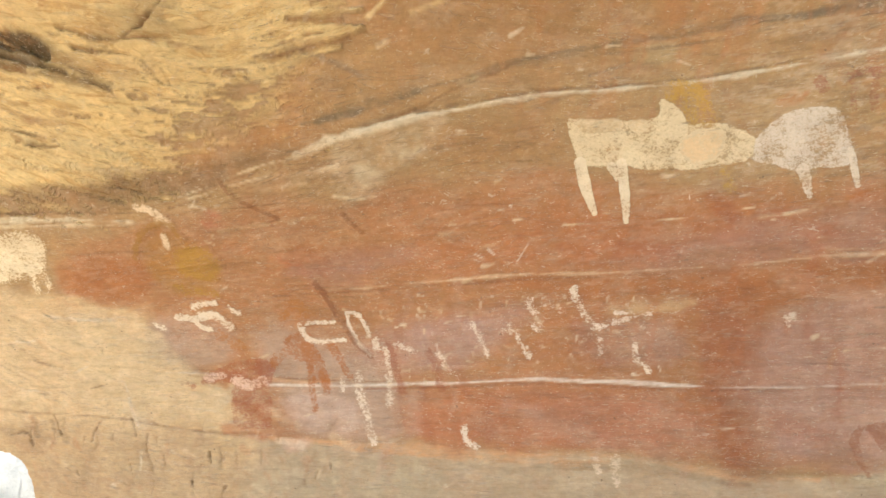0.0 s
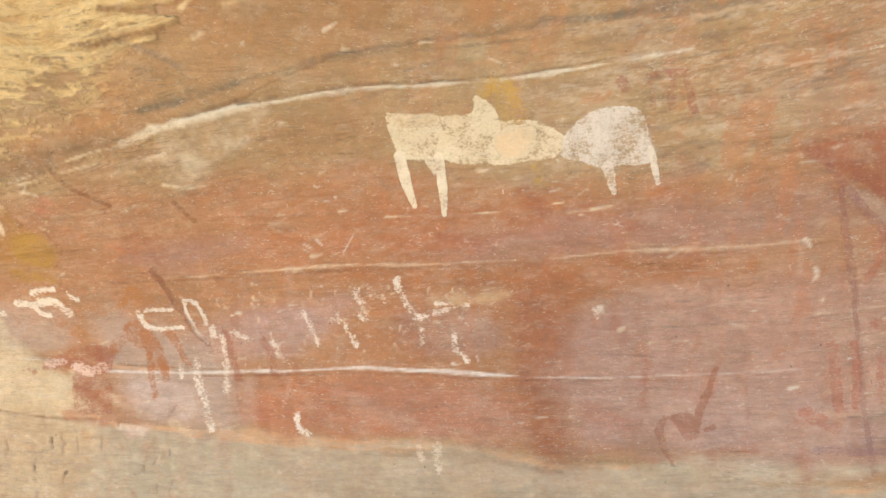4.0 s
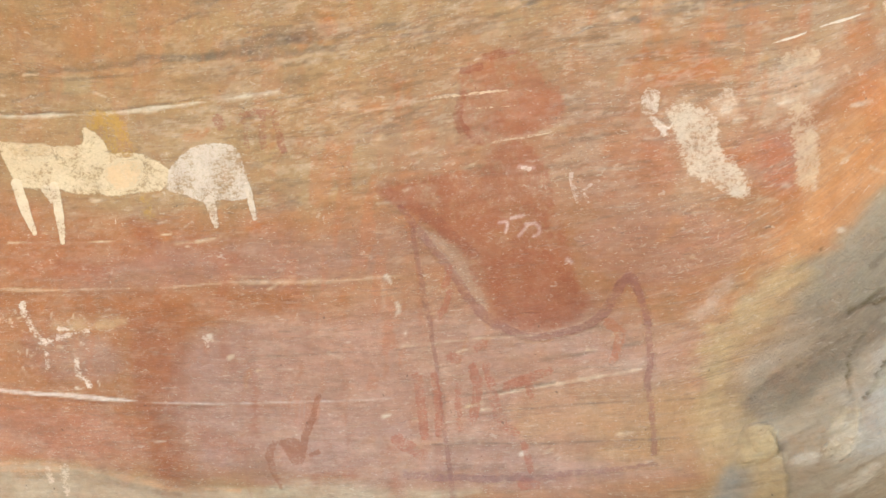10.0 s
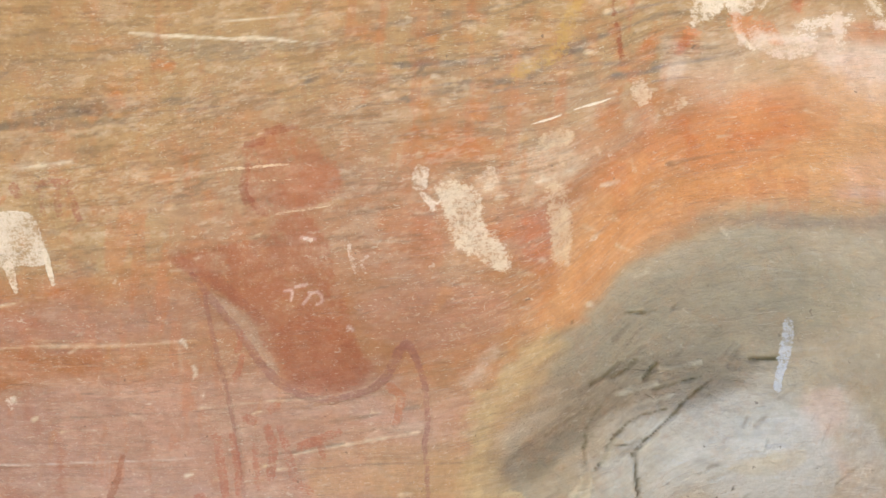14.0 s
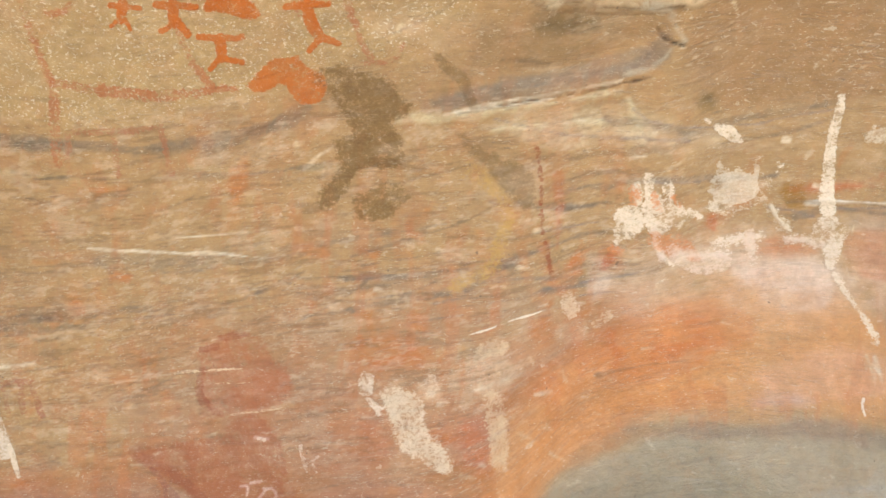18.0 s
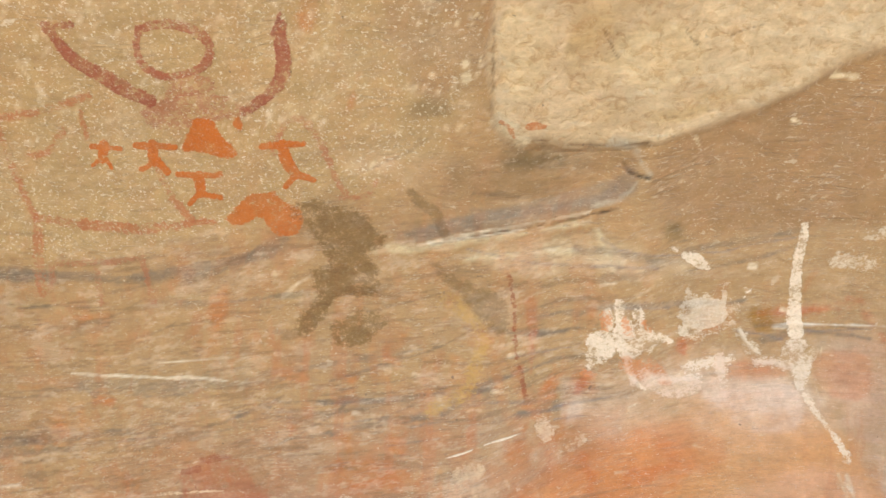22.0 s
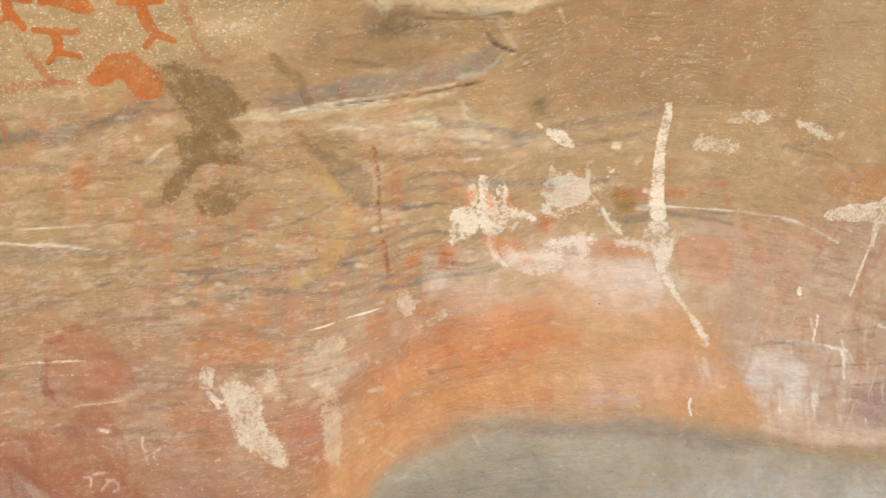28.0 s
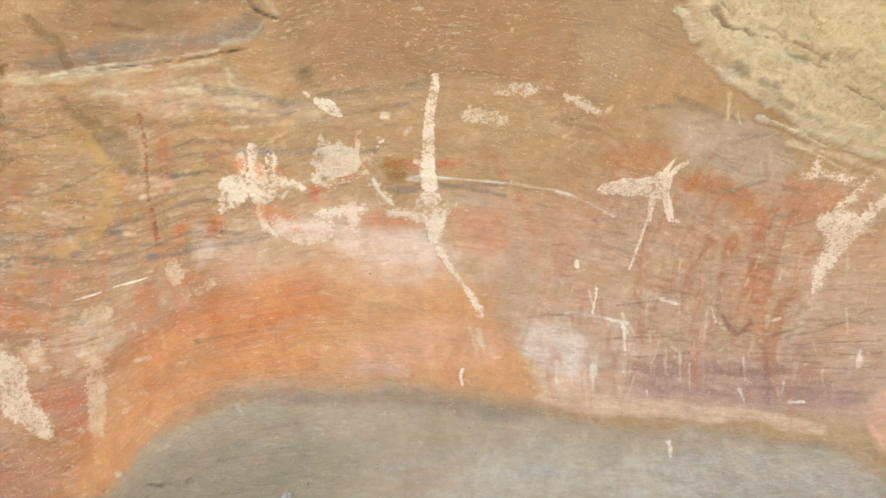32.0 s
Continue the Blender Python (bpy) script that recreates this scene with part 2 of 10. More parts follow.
wash((190, 130, 82), soft=0.0649, warp=0.0433, streak=0.2, fleck=0.4, k=1.01, areas=[[(-1.703, 1.805), (-1.430, 1.848), (-1.195, 1.891), (-0.918, 1.907), (-0.649, 1.921), (-0.395, 1.925), (-0.090, 1.902), (0.156, 1.858), (0.433, 1.910), (0.581, 1.948), (0.605, 1.962), (0.754, 1.990), (0.942, 1.997), (1.073, 2.032), (1.263, 2.125), (1.449, 2.185), (1.603, 2.069), (1.482, 1.921), (1.302, 1.816), (1.219, 1.742), (1.100, 1.658), (1.064, 1.551), (1.044, 1.391), (1.030, 1.295), (0.907, 1.257), (0.547, 1.263), (0.187, 1.289), (-0.212, 1.316), (-0.579, 1.347), (-0.800, 1.360), (-1.112, 1.378), (-1.306, 1.412), (-1.457, 1.585), (-1.693, 1.707)]])
wash((198, 170, 132), soft=0.0192, warp=0.0165, streak=0.1, rough=0.25, fleck=0.15, k=1.06, areas=[[(-2.133, 1.419), (-1.728, 1.402), (-1.443, 1.381), (-1.112, 1.367), (-0.800, 1.353), (-0.578, 1.337), (-0.246, 1.320), (-0.001, 1.295), (0.230, 1.270), (0.188, 1.270), (0.434, 1.251), (0.914, 1.246), (1.003, 0.998), (-0.064, 0.915), (-0.640, 0.922), (-2.717, 0.730)]])
wash((234, 198, 146), soft=0.0659, warp=0.0494, rough=0.62, fleck=0.3, k=1.18, areas=[[(-2.260, 1.763), (-1.784, 1.734), (-1.453, 1.692), (-1.485, 1.613), (-1.379, 1.542), (-1.270, 1.471), (-1.144, 1.370), (-1.225, 1.265), (-1.304, 1.021), (-2.691, 0.931)]])
wash((246, 208, 138), soft=0.0300, warp=0.0375, fan=1.1, rough=0.95, fleck=0.32, k=1.64, areas=[[(-1.718, 2.326), (-0.736, 2.308), (-0.840, 2.177), (-0.870, 2.135), (-0.974, 2.090), (-1.036, 2.044), (-1.166, 2.026), (-1.239, 1.979), (-1.460, 1.931), (-1.785, 1.915), (-2.133, 1.922)]])
wash((198, 162, 126), soft=0.0780, warp=0.0488, a=0.6, streak=0.4, blotch=0.3, k=1.00, areas=[[(0.314, 2.076), (0.683, 2.164), (1.071, 2.205), (1.303, 2.221), (1.292, 2.106), (1.169, 1.994), (1.089, 1.841), (0.915, 1.779), (0.791, 1.828), (0.599, 1.898), (0.415, 1.945)]])
wash((200, 168, 142), soft=0.0913, warp=0.0456, a=0.8, k=1.09, areas=[[(-1.161, 1.666), (-0.891, 1.612), (-0.801, 1.501), (-0.770, 1.360), (-1.017, 1.365), (-1.142, 1.472)]])
wash((196, 124, 82), soft=0.0820, warp=0.0410, a=0.7, k=1.04, areas=[[(-0.786, 1.472), (-0.511, 1.479), (-0.083, 1.465), (-0.051, 1.337), (-0.246, 1.329), (-0.579, 1.347), (-0.770, 1.360)]])
wash((178, 112, 74), soft=0.0521, warp=0.0326, a=0.7, k=1.05, areas=[[(-0.098, 1.704), (0.004, 1.700), (0.023, 1.532), (0.057, 1.306), (-0.049, 1.305), (-0.074, 1.496)]])
wash((172, 125, 96), soft=0.0615, warp=0.0369, a=0.7, k=1.11, areas=[[(0.001, 1.800), (0.214, 1.843), (0.508, 1.837), (0.674, 1.775), (0.481, 1.754), (0.092, 1.734), (-0.241, 1.736)]])
wash((202, 163, 140), soft=0.1019, warp=0.0453, a=0.8, streak=0.3, k=1.00, areas=[[(0.029, 1.658), (0.577, 1.690), (1.028, 1.619), (1.037, 1.466), (0.993, 1.316), (0.610, 1.310), (0.104, 1.298), (-0.007, 1.436)]])
wash((198, 155, 98), soft=0.0344, warp=0.0206, a=0.7, k=0.65, areas=[[(0.866, 1.495), (1.056, 1.517), (1.056, 1.363), (0.916, 1.371)]])
wash((184, 163, 130), soft=0.0376, warp=0.0235, streak=0.1, rough=0.5, fleck=0.1, k=0.89, areas=[[(1.060, 1.360), (1.075, 1.463), (1.133, 1.576), (1.219, 1.726), (1.302, 1.811), (1.433, 1.870), (1.593, 1.922), (1.378, 1.912), (1.643, 1.919), (1.962, 1.893), (2.188, 1.867), (2.630, 1.851), (3.090, 1.805), (3.062, 1.416), (1.237, 1.492), (1.493, 1.174), (1.109, 1.139)]])
wash((202, 188, 166), soft=0.0586, warp=0.0366, blotch=0.4, rough=0.6, k=0.77, areas=[[(1.210, 1.365), (1.216, 1.493), (1.297, 1.566), (1.553, 1.612), (1.583, 1.375)]])
wash((220, 156, 94), soft=0.0545, warp=0.0382, blotch=0.2, k=0.98, areas=[[(1.251, 1.975), (1.354, 2.061), (1.512, 2.147), (1.761, 2.211), (1.891, 2.164), (2.035, 2.071), (2.127, 1.968), (2.189, 1.904), (1.963, 1.910), (1.644, 1.936), (1.430, 1.916), (1.308, 1.849), (1.250, 1.744), (1.159, 1.694), (1.162, 1.846)]])
wash((218, 140, 62), soft=0.0636, warp=0.0371, a=0.42, blotch=0.3, k=0.94, areas=[[(1.272, 1.974), (1.481, 2.102), (1.647, 2.103), (1.693, 2.024), (1.482, 1.965), (1.307, 1.882), (1.225, 1.843)]])
wash((202, 162, 128), soft=0.0856, warp=0.0571, streak=0.4, k=1.27, areas=[[(1.870, 2.314), (2.130, 2.323), (2.402, 2.405), (2.892, 2.473), (3.200, 2.446), (3.270, 1.856), (3.021, 1.893), (2.544, 1.916), (2.189, 1.923), (2.006, 2.080)]])
wash((174, 142, 100), soft=0.0922, warp=0.0461, rough=0.2, fleck=0.5, k=1.59, areas=[[(1.446, 2.665), (2.203, 2.712), (2.310, 2.588), (2.183, 2.513), (1.946, 2.488), (1.717, 2.495), (1.546, 2.482)]])
wash((196, 162, 108), soft=0.0805, warp=0.0403, fleck=0.9, k=1.53, areas=[[(0.083, 2.925), (0.996, 2.940), (1.132, 2.709), (1.061, 2.604), (0.748, 2.534), (-0.131, 2.503)]])
wash((188, 136, 82), a=0.8, rough=0.3, soft=0.0719, warp=0.0300, k=1.60, areas=[[(-0.897, 2.212), (-0.414, 2.231), (0.192, 2.209), (0.208, 2.122), (-0.172, 2.114), (-0.523, 2.086), (-0.767, 2.04), (-0.898, 2.004), (-1.143, 1.959), (-1.265, 1.954), (-1.312, 1.948), (-1.154, 1.996), (-1.014, 2.043), (-0.974, 2.09), (-0.869, 2.134)]])
wash((188, 152, 102), a=0.55, soft=0.0686, warp=0.0286, k=1.40, areas=[[(-0.911, 2.143), (-0.561, 2.193), (0.019, 2.234), (0.351, 2.206), (0.252, 2.134), (-0.022, 2.112), (-0.441, 2.079), (-0.719, 2.044), (-0.992, 1.997)]])
wash((200, 176, 146), soft=0.0970, warp=0.0485, k=1.70, areas=[[(2.278, 2.472), (2.565, 2.506), (2.766, 2.464), (2.711, 2.396), (2.391, 2.423)]])
wash((244, 214, 150), soft=0.0894, warp=0.0447, a=0.8, fibre=0.5, k=1.76, areas=[[(-2.029, 2.035), (-1.481, 2.007), (-1.305, 1.954), (-1.539, 1.924), (-2.115, 1.942)]])
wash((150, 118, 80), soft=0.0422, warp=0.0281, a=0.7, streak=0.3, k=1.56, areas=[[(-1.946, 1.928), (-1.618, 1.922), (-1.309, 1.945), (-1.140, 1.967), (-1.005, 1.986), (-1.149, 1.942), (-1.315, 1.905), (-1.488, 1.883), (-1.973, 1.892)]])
wash((206, 162, 98), soft=0.0255, warp=0.0178, a=0.7, k=1.86, areas=[[(-1.501, 2.110), (-1.412, 2.101), (-1.333, 2.085), (-1.307, 2.066), (-1.368, 2.070), (-1.461, 2.089)]])
# next five: crevice and slab shade in the cream rock, put into the colour
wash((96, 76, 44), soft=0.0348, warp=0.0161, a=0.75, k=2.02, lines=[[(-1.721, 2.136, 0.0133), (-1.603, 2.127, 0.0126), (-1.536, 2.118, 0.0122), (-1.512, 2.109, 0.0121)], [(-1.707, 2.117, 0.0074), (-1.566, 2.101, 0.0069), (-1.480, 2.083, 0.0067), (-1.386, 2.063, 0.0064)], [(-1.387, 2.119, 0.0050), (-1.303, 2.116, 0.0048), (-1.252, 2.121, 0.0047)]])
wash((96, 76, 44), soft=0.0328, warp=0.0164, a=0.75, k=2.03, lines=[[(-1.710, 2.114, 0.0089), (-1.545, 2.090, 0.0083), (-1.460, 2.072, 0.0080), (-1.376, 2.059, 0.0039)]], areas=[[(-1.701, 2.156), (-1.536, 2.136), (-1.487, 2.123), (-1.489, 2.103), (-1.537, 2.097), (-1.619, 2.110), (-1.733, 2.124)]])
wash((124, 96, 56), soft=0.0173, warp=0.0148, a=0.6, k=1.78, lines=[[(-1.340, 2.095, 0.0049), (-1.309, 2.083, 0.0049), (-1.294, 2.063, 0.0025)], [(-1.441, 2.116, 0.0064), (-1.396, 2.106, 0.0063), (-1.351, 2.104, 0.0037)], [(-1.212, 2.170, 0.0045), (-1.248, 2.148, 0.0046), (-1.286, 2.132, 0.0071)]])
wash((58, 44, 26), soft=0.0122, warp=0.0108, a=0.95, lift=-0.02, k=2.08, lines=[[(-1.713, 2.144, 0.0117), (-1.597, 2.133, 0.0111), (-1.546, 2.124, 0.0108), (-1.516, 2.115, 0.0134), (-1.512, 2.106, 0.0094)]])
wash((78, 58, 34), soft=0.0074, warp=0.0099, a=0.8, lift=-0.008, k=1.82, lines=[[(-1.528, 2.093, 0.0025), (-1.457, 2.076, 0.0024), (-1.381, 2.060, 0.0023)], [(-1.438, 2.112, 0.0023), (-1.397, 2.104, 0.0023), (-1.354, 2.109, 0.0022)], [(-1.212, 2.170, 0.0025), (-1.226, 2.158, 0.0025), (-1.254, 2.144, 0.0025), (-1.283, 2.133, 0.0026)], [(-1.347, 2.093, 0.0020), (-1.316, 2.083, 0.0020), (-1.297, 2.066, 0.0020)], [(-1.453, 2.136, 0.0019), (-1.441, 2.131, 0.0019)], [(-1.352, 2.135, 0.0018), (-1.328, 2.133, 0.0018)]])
wash((150, 124, 82), soft=0.0470, warp=0.0235, a=0.5, k=1.74, areas=[[(-1.433, 2.128), (-1.213, 2.176), (-1.166, 2.158), (-1.231, 2.117), (-1.342, 2.111)]])
wash((154, 88, 44), a=0.26, soft=0.1434, warp=0.0478, k=0.98, areas=[[(-0.705, 1.868), (-0.272, 1.896), (0.237, 1.888), (0.308, 1.615), (0.295, 1.272), (-0.125, 1.361), (-0.512, 1.545)]])
wash((204, 160, 132), a=0.26, soft=0.1894, warp=0.0473, streak=0.3, k=1.04, areas=[[(0.122, 1.758), (0.494, 1.803), (0.781, 1.710), (0.875, 1.310), (0.183, 1.290)]])
# shadow line over the high pale bed, drawn in brown along a slight groove
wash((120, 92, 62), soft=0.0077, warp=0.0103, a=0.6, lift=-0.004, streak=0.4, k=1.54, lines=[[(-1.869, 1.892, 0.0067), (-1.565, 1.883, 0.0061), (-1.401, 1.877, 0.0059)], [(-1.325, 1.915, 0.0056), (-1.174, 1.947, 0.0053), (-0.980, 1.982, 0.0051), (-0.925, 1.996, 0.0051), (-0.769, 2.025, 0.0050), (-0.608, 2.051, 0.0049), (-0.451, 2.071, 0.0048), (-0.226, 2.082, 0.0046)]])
wash((236, 214, 174), soft=0.0389, warp=0.0311, a=0.75, blotch=0.8, streak=0.6, k=1.45, areas=[[(-0.937, 1.974), (-0.848, 2.002), (-0.745, 2.021), (-0.664, 2.027), (-0.684, 2.000), (-0.724, 1.974), (-0.745, 1.955), (-0.805, 1.948), (-0.795, 1.920), (-0.865, 1.902), (-0.918, 1.907), (-0.925, 1.940)]])
wash((222, 186, 138), soft=0.0067, warp=0.0081, a=0.8, streak=0.3, k=1.38, lines=[[(-1.212, 1.919, 0.0055), (-1.115, 1.927, 0.0054), (-1.017, 1.942, 0.0053), (-0.910, 1.950, 0.0053)], [(-1.107, 1.911, 0.0041), (-0.994, 1.928, 0.0040)], [(-1.227, 1.842, 0.0043), (-1.095, 1.855, 0.0042), (-0.981, 1.868, 0.0042)], [(-0.679, 1.830, 0.0034), (-0.571, 1.831, 0.0033)], [(-0.584, 1.796, 0.0040), (-0.544, 1.805, 0.0040)]])
wash((128, 112, 84), soft=0.0121, warp=0.0145, a=0.6, streak=0.5, k=1.36, lines=[[(-0.944, 2.022, 0.0063), (-0.791, 2.047, 0.0061), (-0.692, 2.066, 0.0060), (-0.583, 2.089, 0.0060), (-0.407, 2.126, 0.0059), (-0.291, 2.143, 0.0058)], [(-0.346, 2.142, 0.0071), (-0.188, 2.166, 0.0073), (-0.065, 2.165, 0.0074), (0.059, 2.173, 0.0073), (0.180, 2.168, 0.0072)]])
wash((122, 102, 82), soft=0.0079, warp=0.0113, a=0.75, streak=0.4, k=1.17, lines=[[(0.047, 2.175, 0.0049), (0.156, 2.167, 0.0048), (0.239, 2.180, 0.0047), (0.354, 2.188, 0.0046), (0.466, 2.196, 0.0044), (0.558, 2.194, 0.0043)], [(0.240, 2.138, 0.0036), (0.356, 2.150, 0.0035), (0.469, 2.161, 0.0033), (0.560, 2.171, 0.0033)], [(0.440, 2.192, 0.0046), (0.555, 2.185, 0.0045), (0.687, 2.196, 0.0044), (0.750, 2.220, 0.0043), (0.811, 2.245, 0.0042)]])
wash((184, 168, 124), soft=0.0186, warp=0.0163, a=0.7, blotch=0.4, k=1.33, areas=[[(-0.278, 2.131), (-0.211, 2.152), (-0.176, 2.143), (-0.184, 2.116), (-0.264, 2.114)], [(-0.643, 2.071), (-0.583, 2.093), (-0.595, 2.076)]])
wash((176, 132, 82), soft=0.0500, warp=0.0250, a=0.7, streak=0.4, k=1.27, areas=[[(-0.671, 2.009), (-0.401, 2.035), (-0.383, 1.935), (-0.520, 1.941), (-0.700, 1.946)]])
wash((120, 86, 58), soft=0.0062, warp=0.0075, a=0.6, streak=0.5, k=1.32, lines=[[(-0.698, 1.978, 0.0032), (-0.521, 1.989, 0.0031), (-0.397, 1.974, 0.0031)], [(-0.648, 1.954, 0.0032), (-0.396, 1.951, 0.0031)]])
wash((192, 114, 68), soft=0.0504, warp=0.0378, a=0.5, blotch=0.4, k=1.12, areas=[[(-1.126, 1.788), (-0.708, 1.804), (-0.391, 1.849), (0.069, 1.839), (0.183, 1.758), (-0.387, 1.746), (-0.796, 1.744)]])
wash((174, 108, 60), soft=0.0355, warp=0.0237, a=0.7, streak=0.3, k=1.02, areas=[[(-0.584, 1.726), (-0.263, 1.714), (-0.029, 1.702), (0.258, 1.723), (0.268, 1.659), (-0.082, 1.641), (-0.385, 1.687), (-0.542, 1.704)]])
wash((226, 172, 122), soft=0.0078, warp=0.0078, a=0.8, k=1.10, lines=[[(-1.219, 1.526, 0.0040), (-1.110, 1.507, 0.0039), (-0.954, 1.513, 0.0039)]])
wash((132, 92, 58), soft=0.0071, warp=0.0089, a=0.8, lift=-0.004, k=1.18, lines=[[(-2.037, 1.438, 0.0043), (-1.875, 1.428, 0.0039), (-1.725, 1.417, 0.0037), (-1.563, 1.407, 0.0036), (-1.442, 1.386, 0.0035), (-1.274, 1.371, 0.0033), (-1.144, 1.376, 0.0032)]])
wash((230, 168, 108), soft=0.0091, warp=0.0118, a=0.8, streak=0.3, k=1.00, lines=[[(-1.144, 1.370, 0.0064), (-0.955, 1.351, 0.0062), (-0.800, 1.345, 0.0061), (-0.578, 1.329, 0.0057), (-0.374, 1.326, 0.0052), (-0.246, 1.316, 0.0050), (-0.122, 1.304, 0.0049), (-0.001, 1.287, 0.0047), (0.174, 1.272, 0.0045)], [(0.580, 1.237, 0.0054), (0.696, 1.251, 0.0052), (0.800, 1.253, 0.0050)], [(-0.828, 1.338, 0.0066), (-0.506, 1.314, 0.0062), (-0.269, 1.305, 0.0057)]])
wash((150, 112, 74), soft=0.0066, warp=0.0105, a=0.5, streak=0.5, k=1.02, lines=[[(-0.564, 1.317, 0.0035), (-0.373, 1.305, 0.0033), (-0.182, 1.295, 0.0031), (-0.000, 1.277, 0.0030)], [(-0.475, 1.300, 0.0038), (-0.212, 1.292, 0.0035), (0.032, 1.273, 0.0033)]])
wash((112, 84, 52), soft=0.0129, warp=0.0184, a=0.6, lift=-0.008, k=1.20, lines=[[(-1.513, 1.327, 0.0045), (-1.506, 1.262, 0.0045)], [(-1.374, 1.269, 0.0087), (-1.371, 1.207, 0.0087)], [(-1.650, 1.402, 0.0036), (-1.689, 1.330, 0.0038)], [(-1.575, 1.214, 0.0047), (-1.557, 1.258, 0.0046)], [(-1.291, 1.331, 0.0033), (-1.284, 1.275, 0.0034)], [(-1.878, 1.417, 0.0039), (-1.866, 1.363, 0.0040)], [(-1.781, 1.417, 0.0057), (-1.782, 1.360, 0.0058)], [(-1.325, 1.338, 0.0034), (-1.322, 1.300, 0.0034)], [(-1.821, 1.409, 0.0048), (-1.807, 1.363, 0.0049)]])
wash((232, 204, 160), soft=0.0247, warp=0.0212, a=0.7, blotch=0.4, k=1.19, lines=[[(-1.583, 1.528, 0.0138), (-1.577, 1.440, 0.0141), (-1.510, 1.411, 0.0140)], [(-1.728, 1.270, 0.0118), (-1.705, 1.207, 0.0120)], [(-1.882, 1.203, 0.0151), (-1.834, 1.236, 0.0146)], [(-1.237, 1.486, 0.0145), (-1.305, 1.441, 0.0148)]])
wash((182, 130, 96), soft=0.0614, warp=0.0410, a=0.6, blotch=0.4, k=1.28, areas=[[(-1.887, 1.284), (-1.631, 1.272), (-1.449, 1.214), (-1.890, 1.153)], [(-1.983, 1.331), (-1.772, 1.363), (-1.828, 1.268)]])
wash((196, 172, 132), soft=0.0622, warp=0.0373, a=0.6, k=1.07, areas=[[(-1.225, 1.324), (-0.923, 1.337), (-0.650, 1.291), (-0.702, 1.052), (-1.235, 1.025)]])
wash((186, 168, 140), soft=0.0487, warp=0.0325, a=0.6, blotch=0.3, k=1.17, areas=[[(-1.510, 1.613), (-1.371, 1.612), (-1.231, 1.585), (-1.330, 1.542), (-1.513, 1.542)]])
wash((238, 188, 160), soft=0.0254, warp=0.0159, a=0.7, blotch=0.3, k=1.08, areas=[[(-1.120, 1.370), (-1.041, 1.374), (-1.049, 1.339), (-1.104, 1.334)]])
wash((176, 112, 60), soft=0.0414, warp=0.0255, a=0.8, k=1.32, areas=[[(-1.689, 1.720), (-1.616, 1.780), (-1.514, 1.796), (-1.443, 1.778), (-1.446, 1.718), (-1.551, 1.687)]])
wash((182, 128, 56), soft=0.0365, warp=0.0244, a=0.75, k=1.31, areas=[[(-1.457, 1.822), (-1.353, 1.853), (-1.296, 1.810), (-1.234, 1.765), (-1.275, 1.717), (-1.366, 1.723), (-1.436, 1.754)]])
wash((206, 122, 84), soft=0.0290, warp=0.0174, a=0.6, k=1.28, lines=[[(-1.247, 1.867, 0.0170), (-1.216, 1.874, 0.0169)], [(-1.082, 1.788, 0.0145), (-1.027, 1.771, 0.0146), (-1.002, 1.741, 0.0147)]])
wash((170, 104, 70), soft=0.0236, warp=0.0118, a=0.5, k=1.00, lines=[[(0.186, 1.563, 0.0100), (0.201, 1.472, 0.0101), (0.202, 1.389, 0.0102)], [(0.015, 1.576, 0.0138), (0.030, 1.363, 0.0141)], [(-0.567, 1.481, 0.0098), (-0.551, 1.360, 0.0098)], [(-0.733, 1.486, 0.0090), (-0.710, 1.360, 0.0089)]])
wash((196, 158, 108), soft=0.0691, warp=0.0519, a=0.6, blotch=0.6, k=1.15, areas=[[(-2.484, 1.424), (-1.443, 1.381), (-1.176, 1.355), (-1.269, 1.023), (-2.691, 0.931)]])
wash((160, 122, 80), soft=0.0391, warp=0.0274, a=0.5, blotch=0.5, k=1.24, lines=[[(-1.887, 1.378, 0.0282), (-1.881, 1.316, 0.0288)], [(-1.721, 1.317, 0.0192), (-1.732, 1.238, 0.0199)], [(-1.535, 1.320, 0.0253), (-1.522, 1.227, 0.0259)], [(-1.393, 1.322, 0.0155), (-1.378, 1.246, 0.0157)], [(-1.970, 1.378, 0.0253), (-1.957, 1.347, 0.0255)]])
wash((240, 206, 164), soft=0.0302, warp=0.0235, a=0.7, blotch=0.5, streak=0.3, k=1.20, lines=[[(-1.881, 1.615, 0.0183), (-1.676, 1.585, 0.0172), (-1.485, 1.613, 0.0165)], [(-1.846, 1.544, 0.0166), (-1.637, 1.514, 0.0157), (-1.431, 1.521, 0.0150)], [(-1.469, 1.485, 0.0136), (-1.271, 1.456, 0.0130)], [(-1.706, 1.668, 0.0169), (-1.507, 1.667, 0.0163)], [(-1.190, 1.471, 0.0128), (-1.112, 1.414, 0.0127)]])
wash((150, 106, 72), soft=0.0085, warp=0.0136, a=0.6, streak=0.3, k=1.21, lines=[[(-1.598, 1.540, 0.0034), (-1.430, 1.535, 0.0033), (-1.347, 1.540, 0.0033)], [(-1.939, 1.486, 0.0040), (-1.747, 1.499, 0.0036)], [(-1.652, 1.613, 0.0034), (-1.623, 1.592, 0.0034)]])
wash((206, 150, 112), soft=0.0389, warp=0.0227, a=0.6, blotch=0.4, k=1.10, areas=[[(-1.306, 1.412), (-1.144, 1.407), (-1.112, 1.370), (-1.274, 1.361)]])
